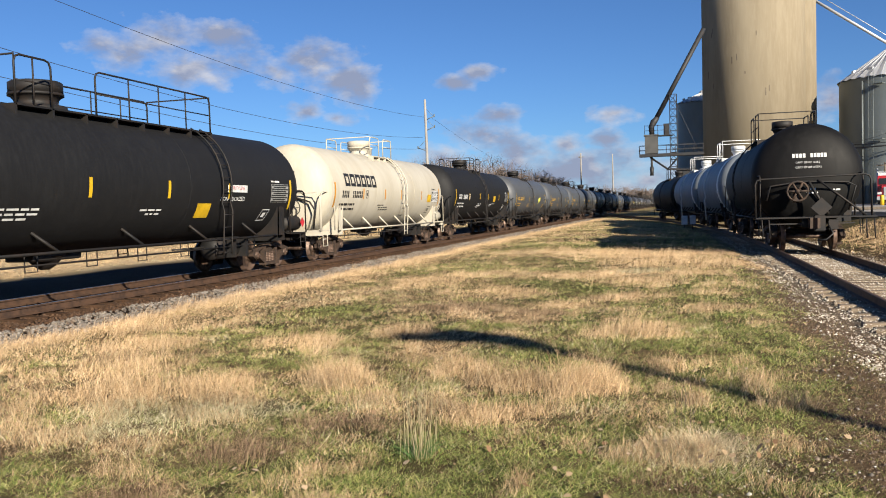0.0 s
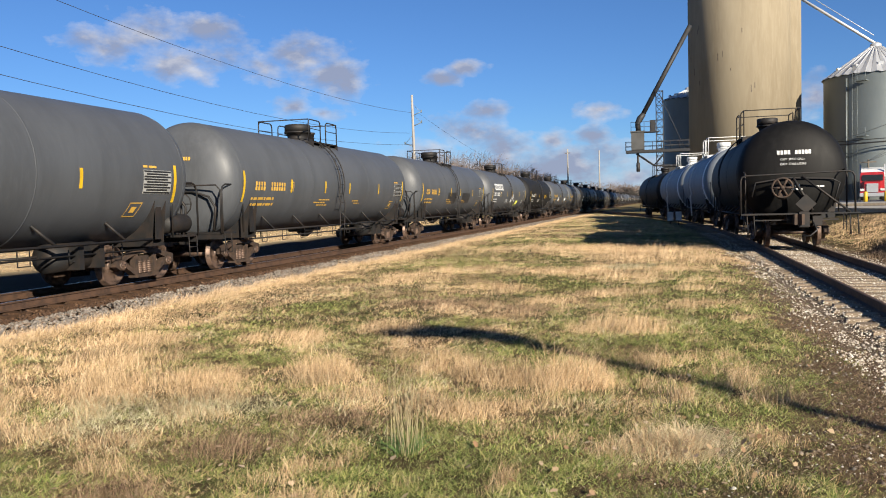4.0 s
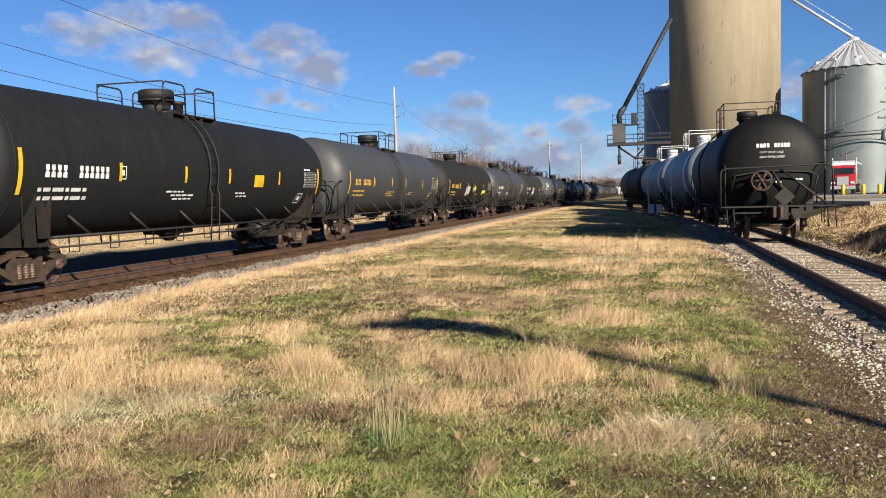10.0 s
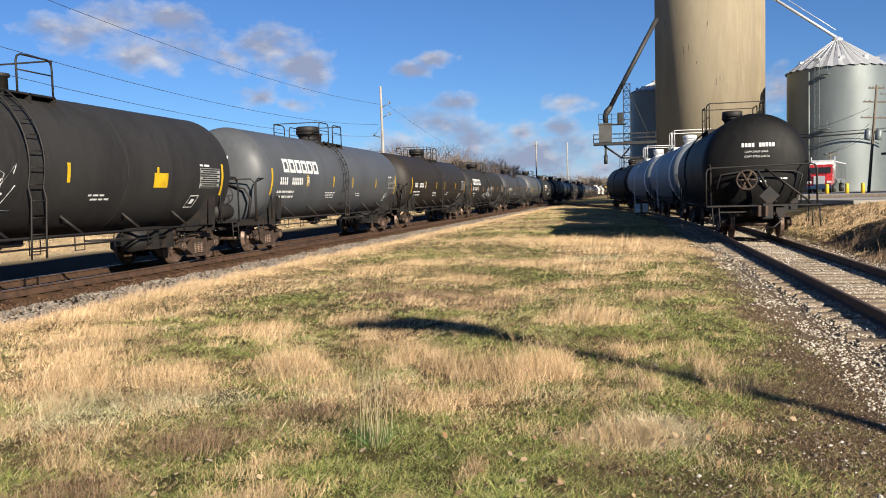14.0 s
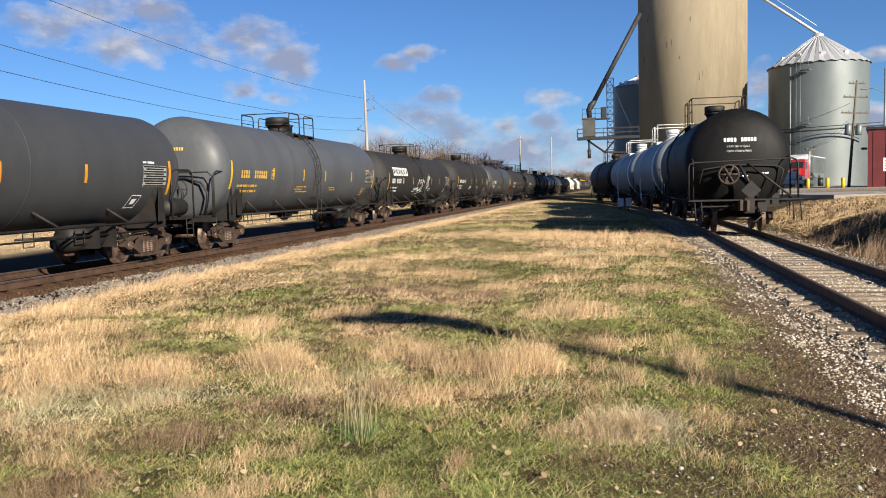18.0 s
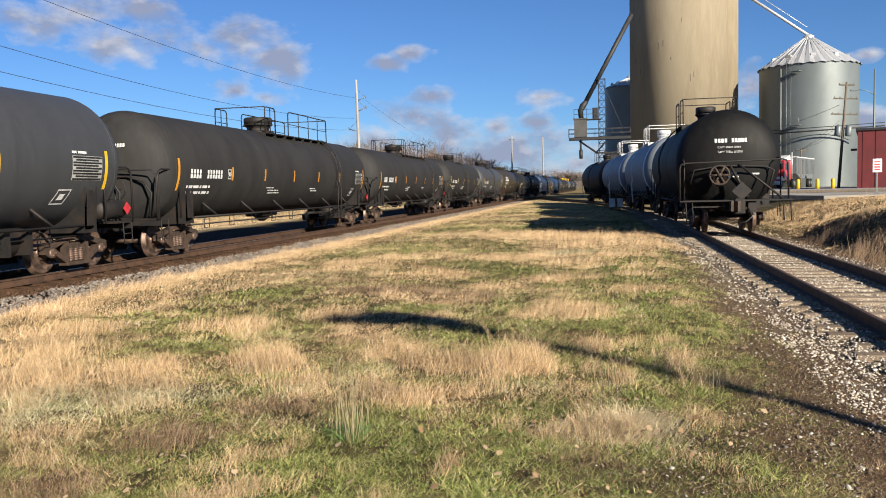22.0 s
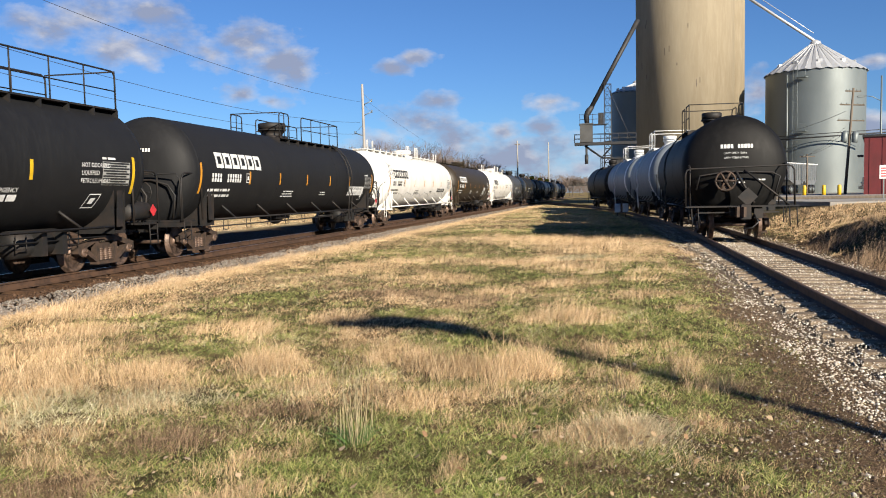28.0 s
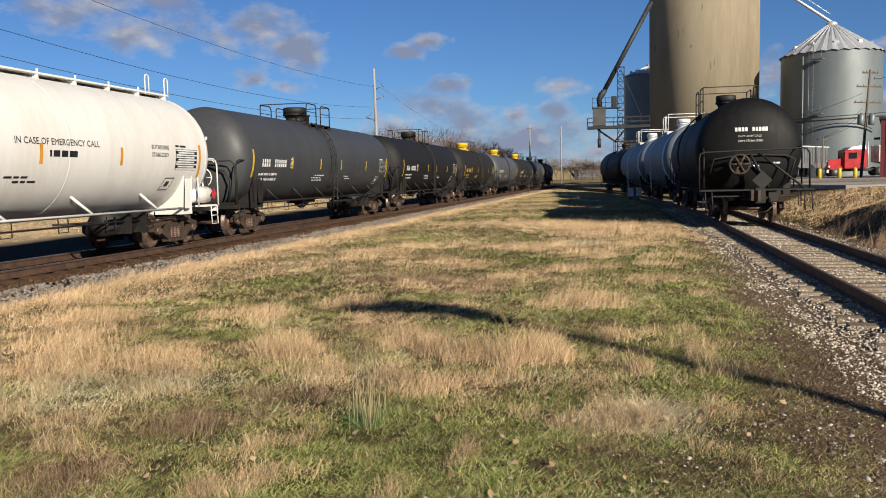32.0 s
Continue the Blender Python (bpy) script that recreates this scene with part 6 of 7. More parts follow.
concrete_tower()
hidden_silo(at(5.4, 150), 7.6)
hidden_silo(at(5.5, 187), 9.6)
BIG = at(13.4, 122, 0.9)
big = grain_bin("grain_bin", "large corrugated galvanised grain bin with a conical roof", BIG, 6.24, 16.1, 20.3)
bin_ladder(big, 6.24, 16.1, radians(236))
part("conveyor_bridge", Shape().tube([(-7, -7.2, 7.0), (7, -8.4, 7.5)], 0.10, 6).tube([(-7, -7.2, 7.4), (7, -8.4, 7.9)], 0.05, 5), M_STEEL, big, "dark pipe bridge across the bin's front")
grain_bin("small_grain_bin", "corrugated steel grain bin half hidden by the concrete silo", at(2.3, 140, 0.5), 4.2, 17.4, 19.2)
down = thing("grain_spout", "long pale grain spout sloping to the bin's peak", "grain spout")
part("pipe", Shape().tube([BIG + Vector((0, 0, 20.5)), at(7.2, 128, 33.2)], 0.20, 10), M_GALVROOF, down)
part("truss", Shape().tube([BIG + Vector((-0.2, 0, 21.6)), at(7.2, 128, 34.3)], 0.05, 5), M_GALVROOF, down)


def loader():
    t = thing("grain_loader", "steel rail-car loading platform with hopper and lattice mast", "grain loader", m=Matrix.Translation(at(-0.2, 106)))
    z = 8.0
    part("walkway", Shape().box(-3.2, 4.6, -0.7, 0.7, z - 0.35, z), M_STEEL, t)
    s = Shape()
    for y in (-0.7, 0.7):
        for h in (0.5, 1.05):
            s.tube([(-3.2, y, z + h), (4.6, y, z + h)], 0.03, 5)
        for k in range(8):
            s.tube([(-3.2 + k * 1.1, y, z), (-3.2 + k * 1.1, y, z + 1.05)], 0.03, 5)
    part("guard_rail", s, M_STEEL, t)
    part("hopper", Shape().box(-2.5, -0.9, -0.8, 0.8, z, z + 2.3, bev=0.06).box(-2.6, -0.8, -0.9, 0.9, z + 2.25, z + 2.4), M_HOPPER, t, "dull grey sheet-metal hopper")
    s = Shape()
    for x in (-2.5, -0.9, 0.2):
        s.tube([(x, -0.8, z + 2.4), (x, -0.8, z + 3.6)], 0.03, 5)
    for h in (2.9, 3.5):
        s.tube([(-2.5, -0.8, z + h), (0.2, -0.8, z + h)], 0.03, 5)
    s.box(-0.9, 0.9, -0.7, 0.7, z + 2.2, z + 2.3)
    s.box(-0.2, 0.5, -0.5, 0.5, z + 2.3, z + 3.7)
    part("upper_landing", s, M_STEEL, t)
    s = Shape().tube([(-1.6, 0, z + 2.3), (-1.7, 0, z + 3.4), (-1.4, 0, z + 4.0), (-0.9, 0, z + 4.6)], [0.32, 0.36, 0.42, 0.30], 10)
    part("elbow", s, M_STEEL, t)
    part("spout_pipe", Shape().tube([(-1.2, 0, z + 4.2), (4.8, 0.3, 23.2)], 0.30, 10), M_STEEL, t, "dark inclined spout pipe")
    s = Shape()
    x0, w = 1.0, 0.42
    for dx in (-w, w):
        for dy in (-w, w):
            s.tube([(x0 + dx, dy, 0), (x0 + dx, dy, 15.3)], 0.055, 5)
    for k in range(17):
        za, zb = k * 0.9, k * 0.9 + 0.9
        for p, q in (((-w, -w), (w, -w)), ((w, -w), (w, w)), ((w, w), (-w, w)), ((-w, w), (-w, -w))):
            s.tube([(x0 + p[0], p[1], za), (x0 + q[0], q[1], zb)], 0.03, 4)
            s.tube([(x0 + p[0], p[1], zb), (x0 + q[0], q[1], zb)], 0.03, 4)
    part("lattice_mast", s, M_STEEL, t)
    part("loading_spout", Shape().tube([(-1.7, 0, z - 0.3), (-1.7, 0, z - 2.4)], 0.14, 8).lathe([(z - 2.7, 0.22), (z - 1.6, 0.24)], 10, "z", (-1.7, 0, 0)), M_STEEL, t)
    s = Shape().tube([(-1.9, 0, z - 0.4), (0.3, 0, z - 2.0), (1.6, 0, z - 2.0)], 0.14, 6).tube([(0.2, 0, z - 2.0), (1.4, 0, z - 0.6)], 0.09, 6)
    part("brace", s, M_STEEL, t)
    part("control_shed", Shape().box(1.4, 3.4, -1.0, 1.0, 3.2, 5.8, bev=0.05).box(1.2, 3.6, -1.2, 1.2, 5.8, 5.95).box(1.5, 1.8, -1.1, -0.8, 0, 3.2).box(3.2, 3.5, -1.1, -0.8, 0, 3.2), M_STEEL, t)
    part("stay_cable", Shape().tube([(1.0, 0, 15.0), (4.0, 0, 8.0)], 0.03, 4), M_CABLE, t)


loader()


# ---- poles and wires ----
def power_pole(name, label, p, h, m, arms, lean=0.0, r=0.15):
    t = thing(name, label, "utility pole", m=Matrix.Translation(p) @ pose(0, 0, 0, 0, lean, 0))
    part("pole", Shape().tube([(0, 0, -0.6), (0, 0, h)], [r, r * 0.65], 10), m, t)
    for z, w in arms:
        a = part("crossarm", Shape().box(-w, w, -0.06, 0.06, z - 0.06, z + 0.06), M_WOOD, t)
        for x in (-0.9, -0.45, 0.45, 0.9):
            part("insulator", Shape().lathe([(z + 0.06, 0.03), (z + 0.12, 0.05), (z + 0.2, 0.03)], 8, "z", (x * w, 0, 0)), M_GALV, a)
    return t


POLE = Vector((-24.3, 81.5, -0.1))
tall = power_pole("line_pole", "tall pale wooden utility pole behind the train", POLE, 13.4, M_PALEPOLE, [], -0.6, 0.18)
for z, sx in ((10.5, 1), (8.4, -1), (11.6, 1)):
    s = Shape().tube([(0, 0, z - 0.35), (sx * 0.9, 0, z)], 0.045, 5).tube([(0, 0, z + 0.9), (sx * 0.9, 0, z)], 0.02, 4)
    s.lathe([(z - 0.1, 0.05), (z + 0.2, 0.07)], 8, "z", (sx * 0.95, 0, 0))
    part("bracket", s, M_GALV, tall)
power_pole("line_pole", "slim pale utility pole far along the railway", at(-5.9, 165), 12.3, M_PALEPOLE, [(11.5, 0.5)], 0, 0.2)
power_pole("line_pole", "slim pale utility pole far along the railway", at(-3.74, 205), 14.3, M_PALEPOLE, [], 0, 0.22)
up = power_pole("utility_pole", "leaning wooden utility pole with two transformers", at(15.2, 88, 0.9), 10.3, M_WOOD, [(10.0, 0.7), (8.7, 1.1), (7.2, 1.2)], 3.6)
for x in (-0.5, 0.45):
    part("transformer", Shape().lathe([(5.1, 0.27), (5.15, 0.30), (6.0, 0.30), (6.05, 0.24), (6.2, 0.08)], 16, "z", (x, -0.15, 0)), M_GALV, up, "grey cylindrical transformer")
power_pole("utility_pole", "short wooden pole beside the grain bin", at(13.0, 101, 0.9), 4.6, M_WOOD, [(4.3, 0.8)], 0, 0.12)


def wire(label, pts, sag, r=0.013):
    a, b = Vector(pts[0]), Vector(pts[1])
    s = Shape().tube([a.lerp(b, i / 16) - Vector((0, 0, sag * 4 * (i / 16) * (1 - i / 16))) for i in range(17)], r, 4)
    tagged(part("overhead_wire", s, M_CABLE), label, "power line")


for dx, z0, z1, sag in ((-0.2, 11.46, 12.74, 1.63), (-0.5, 9.38, 10.17, 1.81), (-0.2, 8.16, 8.73, 1.6)):
    wire("thin overhead power line beside the railway", (POLE + Vector((dx, 0, z0 + 0.1)), POLE + Vector((dx, -78, z1 + 0.1))), sag)
wire("thin overhead power line running on along the railway", (POLE + Vector((0.5, 0, 11.5)), at(-9.0, 160, 7.5)), 0.8)
wire("thin overhead wire by the grain bin", (at(15.2, 88, 9.0), at(9.5, 125, 9.0)), 0.6, 0.02)
for k in range(3):
    wire("thin overhead wire by the grain bin", (at(15.2, 88, 6.5 + k * 0.5), at(12.95, 101, 5.3)), 0.2, 0.015)


# ---- street lamp, building, bollards, sign ----
lamp = thing("street_lamp", "tall steel street lamp with a curved arm", "street lamp", m=Matrix.Translation(at(17.15, 96, 0.9)))
part("pole", Shape().tube([(0, 0, 0), (0, 0, 12.2)], [0.14, 0.08], 8), M_GALV, lamp)
part("arm", Shape().tube([(0, 0, 9.6), (-0.9, 0, 10.1), (-1.7, 0, 10.2)], 0.04, 6), M_GALV, lamp)
part("lamp_head", Shape().box(-2.3, -1.6, -0.14, 0.14, 10.05, 10.25, bev=0.05), M_GALV, lamp)


def red_building():
    p = at(16.25, 80, 0.9)
    t = thing("red_shed", "dark red metal-clad shed with a flat roof", "shed", m=Matrix.Translation(p) @ pose(0, 0, 0, 0, 0, -17))
    part("wall", Shape().box(0, 24, 0, 10, -0.3, 5.1), M_REDWALL, t)
    part("roof", Shape().box(-0.15, 24.2, -0.15, 10.2, 5.1, 5.3), M_STEEL, t)
    for k in range(24):
        part("rib", Shape().box(0.4 + k, 0.46 + k, -0.035, -0.005, 0, 5.05), M_REDWALL, t)
    part("eave_lamp", Shape().box(-0.55, -0.05, 1.0, 1.3, 3.4, 3.6, bev=0.04), M_STEEL, t)


red_building()
for b, dd in ((12.85, 82), (13.99, 81.5), (14.88, 81)):
    bo = thing("bollard", "yellow-painted steel safety post", "bollard", "yellow posts before the bin", m=Matrix.Translation(at(b, dd, 0.95)))
    part("post", Shape().lathe([(-0.2, 0.17), (0.86, 0.17), (0.95, 0.11), (0.97, 0.02)], 14, "z"), M_YELLOW, bo)
sg = thing("road_sign", "white regulatory sign on a steel post", "sign", m=Matrix.Translation(at(17.35, 50, 0.85)))
part("post", Shape().box(-0.03, 0.03, -0.02, 0.02, 0, 2.0), M_GALV, sg)
pl = part("plate", Shape().box(-0.23, 0.23, -0.045, -0.025, 1.25, 1.98, bev=0.005), M_WHITE, sg)
for k in range(4):
    part("bar", Shape().box(-0.15, 0.15, -0.052, -0.047, 1.36 + k * 0.14, 1.43 + k * 0.14), M_RED, pl, "red bar of unreadable lettering")
for x, y in ((0.95, 57.0), (1.5, 57.6)):
    ds = thing("derail_sign", "small white panel on a short post by the siding", "sign", "panels by the siding", m=pose(x, y, -0.1, 0, 0, 12))
    part("post", Shape().box(-0.03, 0.03, -0.03, 0.03, 0, 1.1), M_RUST, ds)
    part("plate", Shape().box(-0.2, 0.2, -0.06, -0.035, 0.35, 0.95, bev=0.01), M_WHITE, ds)

# ---- paved yard ----
yard = Shape().plate([(10.5, 41), (120, 41), (120, 104), (6.2, 104), (6.6, 70), (8.4, 52)], 0.75, 1.0, "z")
tagged(part("pavement", yard, mat("worn_concrete_paving", (0.34, 0.32, 0.29), 0.9, 0, (0.26, 0.24, 0.21), 0.3, fine=6, bump=0.01)), "worn pale concrete yard paving", "pavement", "", "structure")
tagged(part("kerb", Shape().box(9.2, 110, 52, 52.4, 0.98, 1.16, bev=0.04), M_WOOD), "low dark timber kerb across the yard", "kerb", "", "structure")


# ---- distance: overpass, trees ----
def overpass():
    t = thing("overpass", "dark concrete road bridge far down the line", "bridge", m=Matrix.Translation(at(-2.0, 430)) @ pose(0, 0, 0, 0, 0, -4))
    part("deck", Shape().box(-14, 32, -4, 4, 5.0, 6.1), M_BRIDGE, t)
    part("parapet", Shape().box(-14, 32, -4.1, -3.8, 6.1, 7.0), M_BRIDGE, t)
    for x in (-5.5, 9.0, 22):
        part("pier", Shape().box(x - 0.6, x + 0.6, -3.5, 3.5, 0, 5.0), M_BRIDGE, t)
    part("embankment", Shape().plate([(-60, 0), (-14, 5.2), (-9, 4.6), (-5.8, 0.2)], -9, 9, "y"), M_EARTH, t)


M_BRIDGE = mat("dark_concrete", (0.058, 0.055, 0.051), 0.9, 0, (0.039, 0.037, 0.034), 0.2, fine=1.5)
M_EARTH = mat("dry_grassy_earth", (0.234, 0.179, 0.101), 0.95, 0, (0.109, 0.101, 0.047), 0.08, fine=1.2, bump=0.05)
overpass()
M_BARK = mat("grey_brown_bark", (0.078, 0.062, 0.051), 0.9, 0, (0.109, 0.090, 0.074), 2.0, bump=0.01)
M_TWIG = island_material("bare_twigs", [(0.15, 0.12, 0.105), (0.22, 0.175, 0.15), (0.18, 0.14, 0.12), (0.26, 0.21, 0.18)], 0.9, 0.1)


def bare_tree(seed, h):
    """Meshes of a leafless tree: limbs, and a crown of fine twigs."""
    r = random.Random(seed)
    limbs, twigs = Shape(), []

    def grow_limb(p, d, length, rad, depth):
        q = p + d * length
        mid = p.lerp(q, 0.5) + Vector((r.uniform(-1, 1), r.uniform(-1, 1), r.uniform(-0.3, 0.5))) * length * 0.07
        limbs.tube([p, mid, q], [rad, rad * 0.82, rad * 0.62], 5 if depth < 2 else 3, cap=False)
        if depth >= 4:
            for _ in range(40):
                e = (d + Vector((r.uniform(-1, 1), r.uniform(-1, 1), r.uniform(-0.5, 0.9))) * 0.9).normalized()
                s = p.lerp(q, r.uniform(0.1, 1.0))
                twigs.append((s, s + e * length * r.uniform(0.5, 1.1)))
            return
        n = 3 if depth else 4
        for k in range(n + (depth == 0)):
            a = 2 * math.pi * (k + r.random() * 0.7) / n
            tilt = r.uniform(0.35, 0.75)
            side = Vector((math.cos(a), math.sin(a), 0))
            e = (d * math.cos(tilt) + side * math.sin(tilt) + Vector((0, 0, 0.12))).normalized()
            grow_limb(p.lerp(q, r.uniform(0.55, 1.0)), e, length * r.uniform(0.58, 0.8), rad * 0.55, depth + 1)

    grow_limb(Vector((0, 0, -0.3)), Vector((r.uniform(-0.05, 0.05), r.uniform(-0.05, 0.05), 1)), h * 0.30, h * 0.012, 0)
    v, f = [], []
    for a, b in twigs:
        w = Vector((r.uniform(-1, 1), r.uniform(-1, 1), 0)).normalized() * 0.011
        k = len(v)
        v += [a - w, a + w, b]
        f.append((k, k + 1, k + 2))
    return limbs.mesh("trunk"), raw_mesh("crown", [tuple(p) for p in v], f, M_TWIG)


def plant_trees():
    kinds = [bare_tree(s, 11.0) for s in (1, 2, 3, 4, 5)]
    r = random.Random(8)
    spots_ = []
    for k in range(34):
        b = -25.0 + k * 0.54 + r.uniform(-0.3, 0.3)
        dd = r.uniform(118, 150) + max(0, b + 14) * 7
        spots_.append((b, dd, r.uniform(0.8, 1.15)))
    spots_ += [(-22.6, 112, 1.15), (-13.6, 140, 1.15), (-30, 110, 1.0), (-33, 115, 0.95), (-38, 105, 0.9), (-41, 110, 1.0)]
    spots_ += [(-4.6 + 0.5 * k, 330 + r.uniform(-20, 30), r.uniform(0.8, 1.2)) for k in range(7)] + [(-2.3, 360, 1.1)]
    for b, dd, sc in spots_:
        limbs, crown = r.choice(kinds)
        t = thing("bare_tree", "leafless brown winter tree beyond the railway", "tree", "trees beyond the railway", m=Matrix.Translation(at(b, dd, -0.1)) @ pose(0, 0, 0, 0, 0, r.uniform(0, 360)) @ Matrix.Scale(sc, 4))
        part("trunk", limbs, M_BARK, t)
        part("crown", crown, None, t)


plant_trees()


M_WOODS = island_material("hazy_bare_woods", [(0.11, 0.088, 0.075), (0.17, 0.135, 0.115), (0.13, 0.105, 0.09), (0.20, 0.16, 0.14)], 0.95, 0.1)


def far_woods():
    """Brush and distant woodland, too dense to count: short twigs round many rough crowns."""
    k = 420
    near = NP.random(k) < 0.68
    deg = np.where(near, NP.uniform(-37, -6.3, k), np.where(NP.random(k) < 0.55, NP.uniform(-7, -0.8, k), NP.uniform(-60, 25, k)))
    d = np.where(near, NP.uniform(135, 200, k), NP.uniform(440, 620, k))
    top = np.where(near, np.interp(deg, [-37, -25, -19, -16, -12, -8.5, -6.3], [2.9, 3.6, 3.3, 4.0, 3.8, 2.5, 1.6]), np.interp(deg, [-60, -7, -4.5, -1.5, 25], [0.9, 1.1, 1.5, 1.3, 0.7]))
    tall = (d * np.tan(np.radians(top)) + 1.7) * NP.uniform(0.6, 1.05, k)
    a = np.radians(deg)
    cx, cy = d * np.sin(a), d * np.cos(a)
    n = 84000
    t = NP.integers(0, k, n)
    h, dist = tall[t], d[t]
    u = NP.uniform(0.12, 0.86, n)
    spread = h * (0.10 + 0.20 * np.sin(np.pi * np.clip(u, 0, 1)))
    ang = NP.random(n) * 6.283
    r = spread * np.sqrt(NP.random(n))
    p = np.stack([cx[t] + r * np.cos(ang), cy[t] + r * np.sin(ang), u * h], 1)
    out = np.stack([np.cos(ang) * 0.55, np.sin(ang) * 0.55, NP.uniform(0.2, 1.1, n)], 1) + NP.normal(0, 0.45, (n, 3))
    q = p + out * (h * NP.uniform(0.08, 0.24, n))[:, None]
    q[:, 2] = np.minimum(q[:, 2], h)
    w = (0.008 + dist * 0.0001) * NP.uniform(0.6, 1.4, n)
    side = np.stack([np.cos(a[t]), -np.sin(a[t]), NP.normal(0, 0.5, n)], 1) * w[:, None]
    v = np.stack([p - side, p + side, q], 1).reshape(-1, 3)
    stuff("far_woods", "brown leafless brush and distant bare woodland", "woods", raw_mesh("far_woods", v, np.arange(3 * n).reshape(-1, 3), M_WOODS))


far_woods()


# ---- lorries ----
def semi_tractor(label, m):
    t = thing("truck_tractor", label, "truck")
    # faces -Y, its rear coupling at the origin
    part("chassis", Shape().box(-0.5, 0.5, -6.2, 0.8, 0.55, 0.85, bev=0.03), M_FRAME, t)
    part("hood", Shape().plate([(-6.3, 0.75), (-6.3, 1.75), (-6.1, 1.92), (-4.6, 2.1), (-4.6, 0.75)], -0.75, 0.75), m, t)
    cab = part("cab", Shape().box(-1.15, 1.15, -4.6, -2.2, 0.85, 3.05, bev=0.12), m, t)
    part("windscreen", Shape().box(-1.0, 1.0, -4.66, -4.6, 2.1, 2.75, bev=0.02), M_GLASS, cab)
    part("side_window", Shape().box(1.15, 1.17, -4.2, -3.3, 2.0, 2.7), M_GLASS, cab)
    part("roof_fairing", Shape().plate([(-4.3, 3.05), (-3.9, 3.35), (-2.4, 3.6), (-2.2, 3.05)], -1.1, 1.1), M_WHITE, t)
    part("grille", Shape().box(-0.55, 0.55, -6.4, -6.3, 0.85, 1.8, bev=0.03), M_GALVROOF, t, "chrome radiator grille")
    part("bumper", Shape().box(-1.2, 1.2, -6.6, -6.35, 0.4, 0.8, bev=0.05), M_GALVROOF, t)
    for x in (-0.95, 0.95):
        part("headlight", Shape().box(x - 0.2, x + 0.2, -6.38, -6.2, 1.0, 1.25, bev=0.04), M_WHITE, t)
        part("fender", Shape().plate([(-6.3, 0.8), (-6.2, 1.2), (-5.6, 1.35), (-5.0, 1.2), (-4.8, 0.8)], x - 0.22, x + 0.22), m, t)
        part("exhaust_pipe", Shape().tube([(x * 1.25, -2.1, 1.0), (x * 1.25, -2.1, 3.95)], 0.08, 8), M_GALVROOF, t)
        for y in (-5.6, -0.7, 0.5):
            w = part("wheel", Shape().lathe([(x - 0.18, 0.2), (x - 0.18, 0.48), (x - 0.14, 0.51), (x + 0.14, 0.51), (x + 0.18, 0.48), (x + 0.18, 0.2)], 20, "x", (0, y, 0.51)), M_DARKLET, t)
            part("rim", Shape().lathe([(x - 0.19, 0.05), (x - 0.185, 0.26), (x + 0.185, 0.26), (x + 0.19, 0.05)], 16, "x", (0, y, 0.51)), M_GALV, w)
    return t


def semi_trailer(label, m):
    t = thing("grain_trailer", label, "trailer")
    part("body", Shape().plate([(-0.9, 3.35), (10.8, 3.35), (10.8, 1.5), (9.4, 1.05), (6.2, 1.05), (5.2, 1.5), (4.2, 1.05), (1.6, 1.05), (-0.9, 1.6)], -1.22, 1.22), m, t)
    for k in range(14):
        for x in (-1.25, 1.25):
            part("side_post", Shape().box(x - 0.03, x + 0.03, -0.7 + k * 0.86, -0.62 + k * 0.86, 1.55, 3.3), M_GALV, t)
    part("tarp_rail", Shape().box(-1.28, 1.28, -0.95, 10.85, 3.35, 3.48, bev=0.04), M_WHITE, t)
    for x in (-0.95, 0.95):
        for y in (8.4, 9.7):
            w = part("wheel", Shape().lathe([(x - 0.2, 0.2), (x - 0.2, 0.48), (x - 0.15, 0.51), (x + 0.15, 0.51), (x + 0.2, 0.48), (x + 0.2, 0.2)], 20, "x", (0, y, 0.51)), M_DARKLET, t)
            part("rim", Shape().lathe([(x - 0.21, 0.05), (x - 0.205, 0.26), (x + 0.205, 0.26), (x + 0.21, 0.05)], 16, "x", (0, y, 0.51)), M_GALV, w)
    part("landing_leg", Shape().box(-0.8, -0.7, 2.2, 2.35, 0.25, 1.2).box(0.7, 0.8, 2.2, 2.35, 0.25, 1.2), M_GALV, t)
    return t


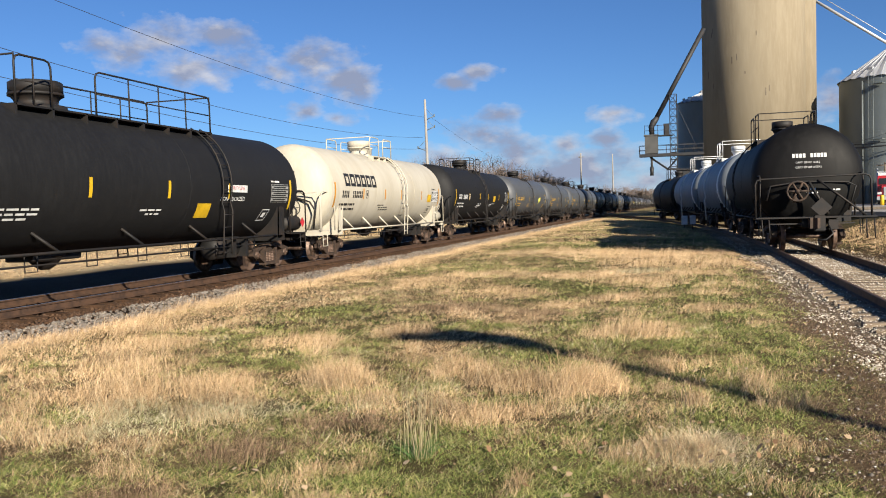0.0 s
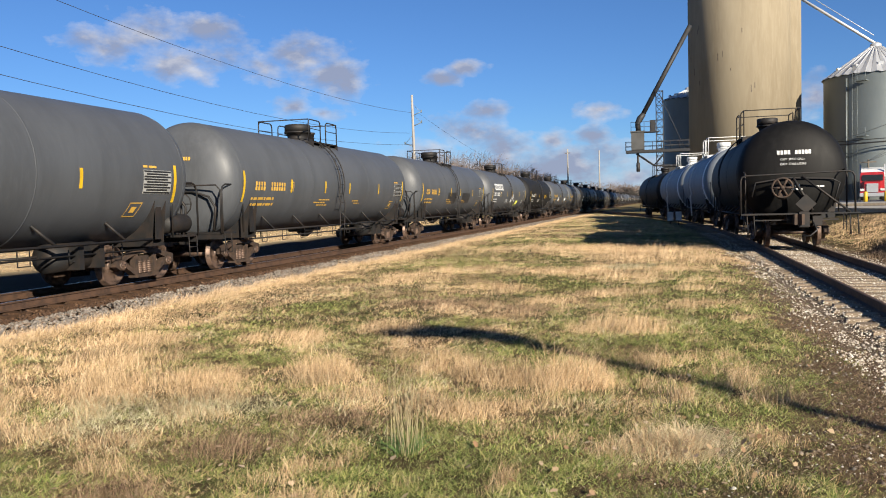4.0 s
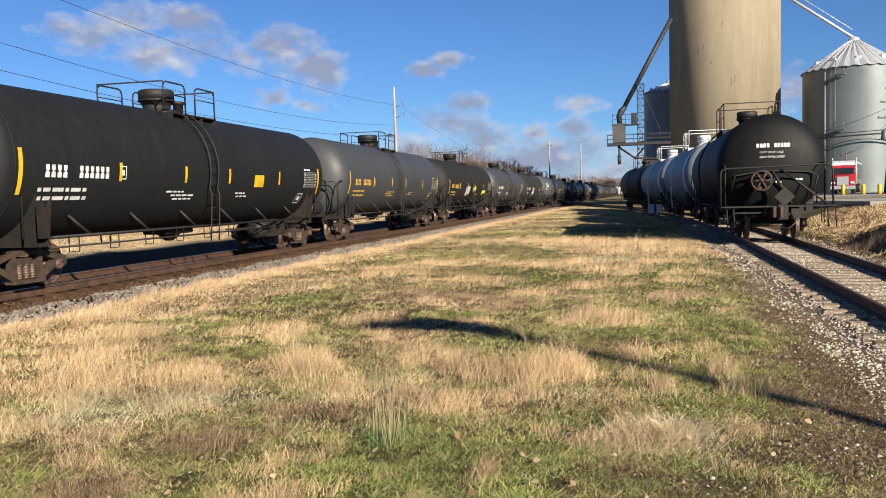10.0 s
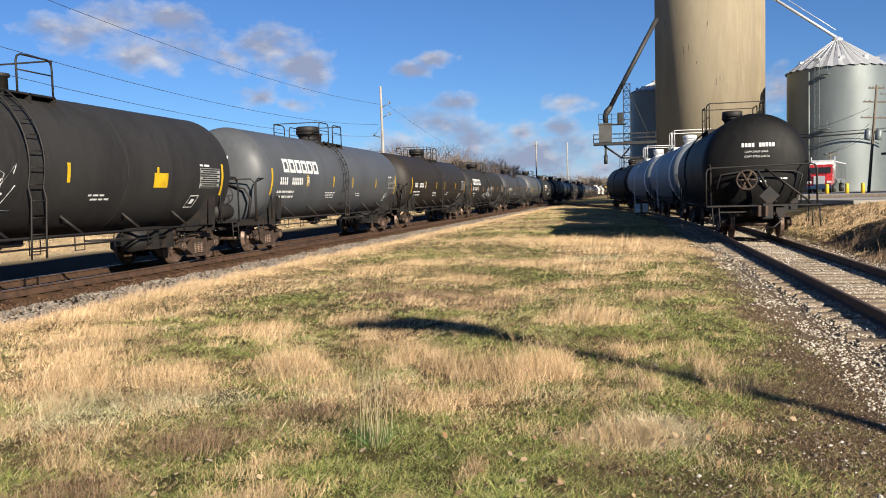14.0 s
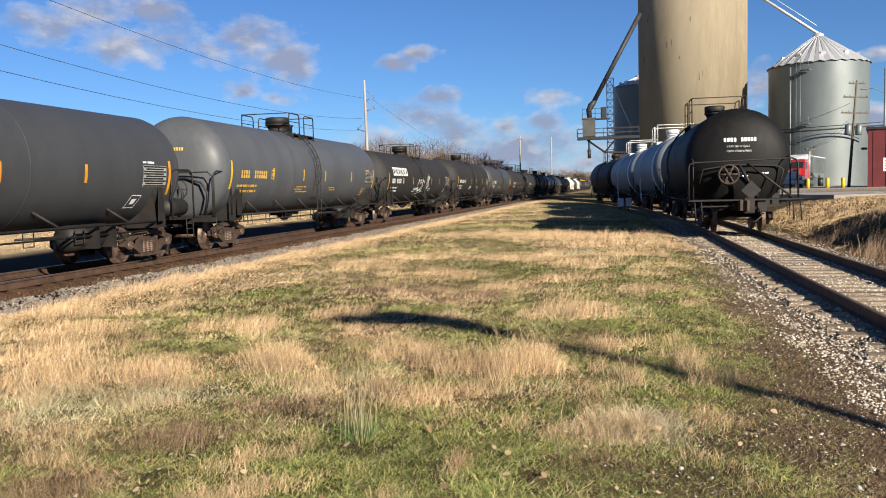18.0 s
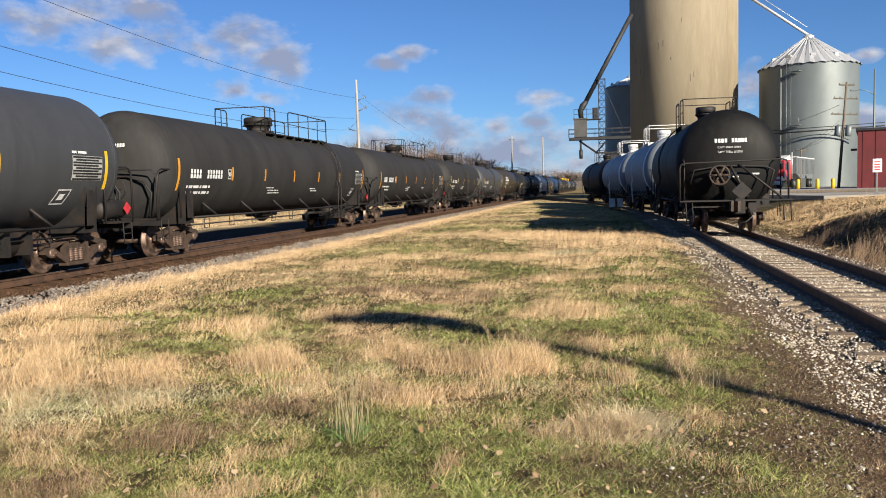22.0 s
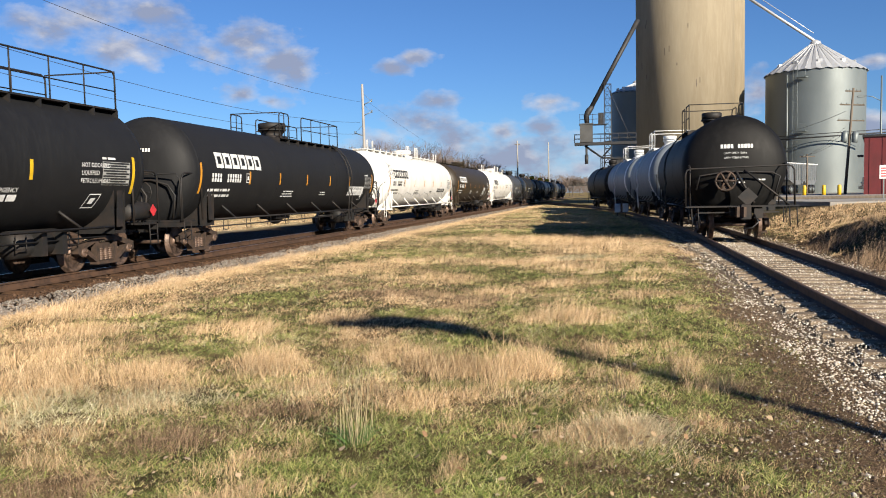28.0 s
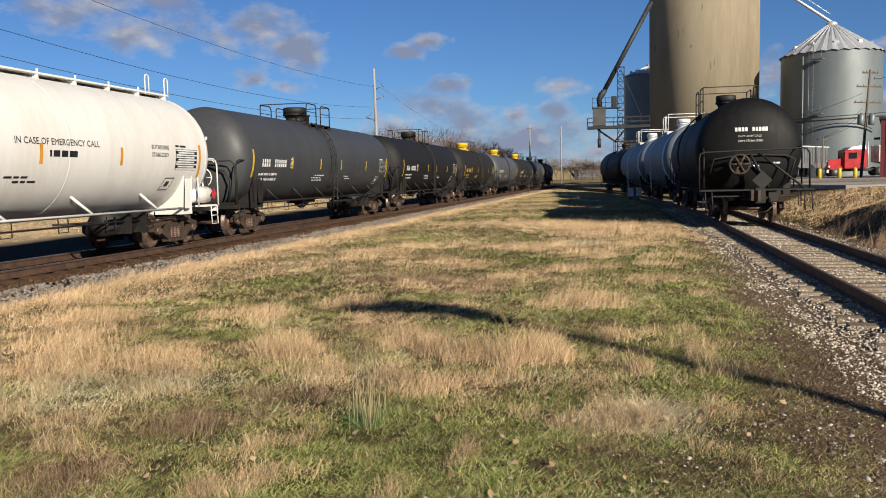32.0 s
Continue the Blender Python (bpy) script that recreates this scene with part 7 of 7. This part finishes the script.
M_TRUCKRED = mat("glossy_red_paint", (0.429, 0.023, 0.027), 0.3, coat=0.5)
M_ALU = mat("dull_aluminium", (0.234, 0.242, 0.250), 0.45, 0.5)
M_PALEBOX = mat("pale_trailer_sheet", (0.390, 0.382, 0.359), 0.5, 0.2)
TRUCKS = [(semi_tractor("red semi-truck tractor with a chrome grille", M_TRUCKRED), semi_trailer("grey aluminium grain trailer behind the red tractor", M_ALU)),
          (semi_tractor("second red semi-truck tractor arriving", M_TRUCKRED), semi_trailer("pale grain trailer behind the second red tractor", M_PALEBOX))]
# bearing, distance and heading of each lorry's coupling at a time
COURSES = [[(0, 13.25, 104, 193), (6, 13.2, 103.5, 193), (13, 12.75, 102.5, 196), (20, 12.35, 100, 205), (26, 11.7, 98, 215), (32, 10.7, 95.5, 225)],
           [(0, 37, 140, 268), (26, 20.4, 110, 268), (28, 19.45, 109.2, 268), (30, 18.45, 108.4, 267), (32, 16.4, 107.4, 265)]]


def lorry_motion():
    for (tractor, trailer), course in zip(TRUCKS, COURSES):
        rows, tail_rows, tail = [], [], None
        for k in range(65):
            t = k / 2
            i = max(j for j in range(len(course) - 1) if course[j][0] <= t)
            a, b = course[i], course[i + 1]
            u = (t - a[0]) / (b[0] - a[0])
            p = at(a[1], a[2], 1.0).lerp(at(b[1], b[2], 1.0), u)
            hd = a[3] + (b[3] - a[3]) * u
            fwd = Vector((math.sin(radians(hd)), math.cos(radians(hd)), 0))
            if tail is None:
                tail = p - fwd * 9.0
            tail = p + (tail - p).normalized() * 9.0
            d = p - tail
            rows.append((t, Matrix.Translation(p) @ Matrix.Rotation(math.atan2(fwd.x, -fwd.y), 4, "Z")))
            tail_rows.append((t, Matrix.Translation(p) @ Matrix.Rotation(math.atan2(d.x, -d.y), 4, "Z")))
        walk(tractor, rows)
        walk(trailer, tail_rows)


# ---- street lamp behind the camera, known by its shadow ----
back = thing("street_lamp", "tall lamp post with a thick curved arm, behind the camera", "street lamp", m=Matrix.Translation((12.9, -5.65, 0.6)))
part("pole", Shape().tube([(0, 0, -0.4), (0, 0, 7.9)], [0.13, 0.10], 8), M_STEEL, back)
part("arm", Shape().tube([(0, 0, 7.6), (-0.3, 0.3, 8.02), (-0.75, 0.44, 8.15), (-1.3, 0.42, 8.1)], [0.14, 0.26, 0.30, 0.20], 8), M_STEEL, back)
part("lamp_head", Shape().box(-1.85, -1.2, 0.24, 0.56, 7.96, 8.2, bev=0.06), M_STEEL, back)

motions()
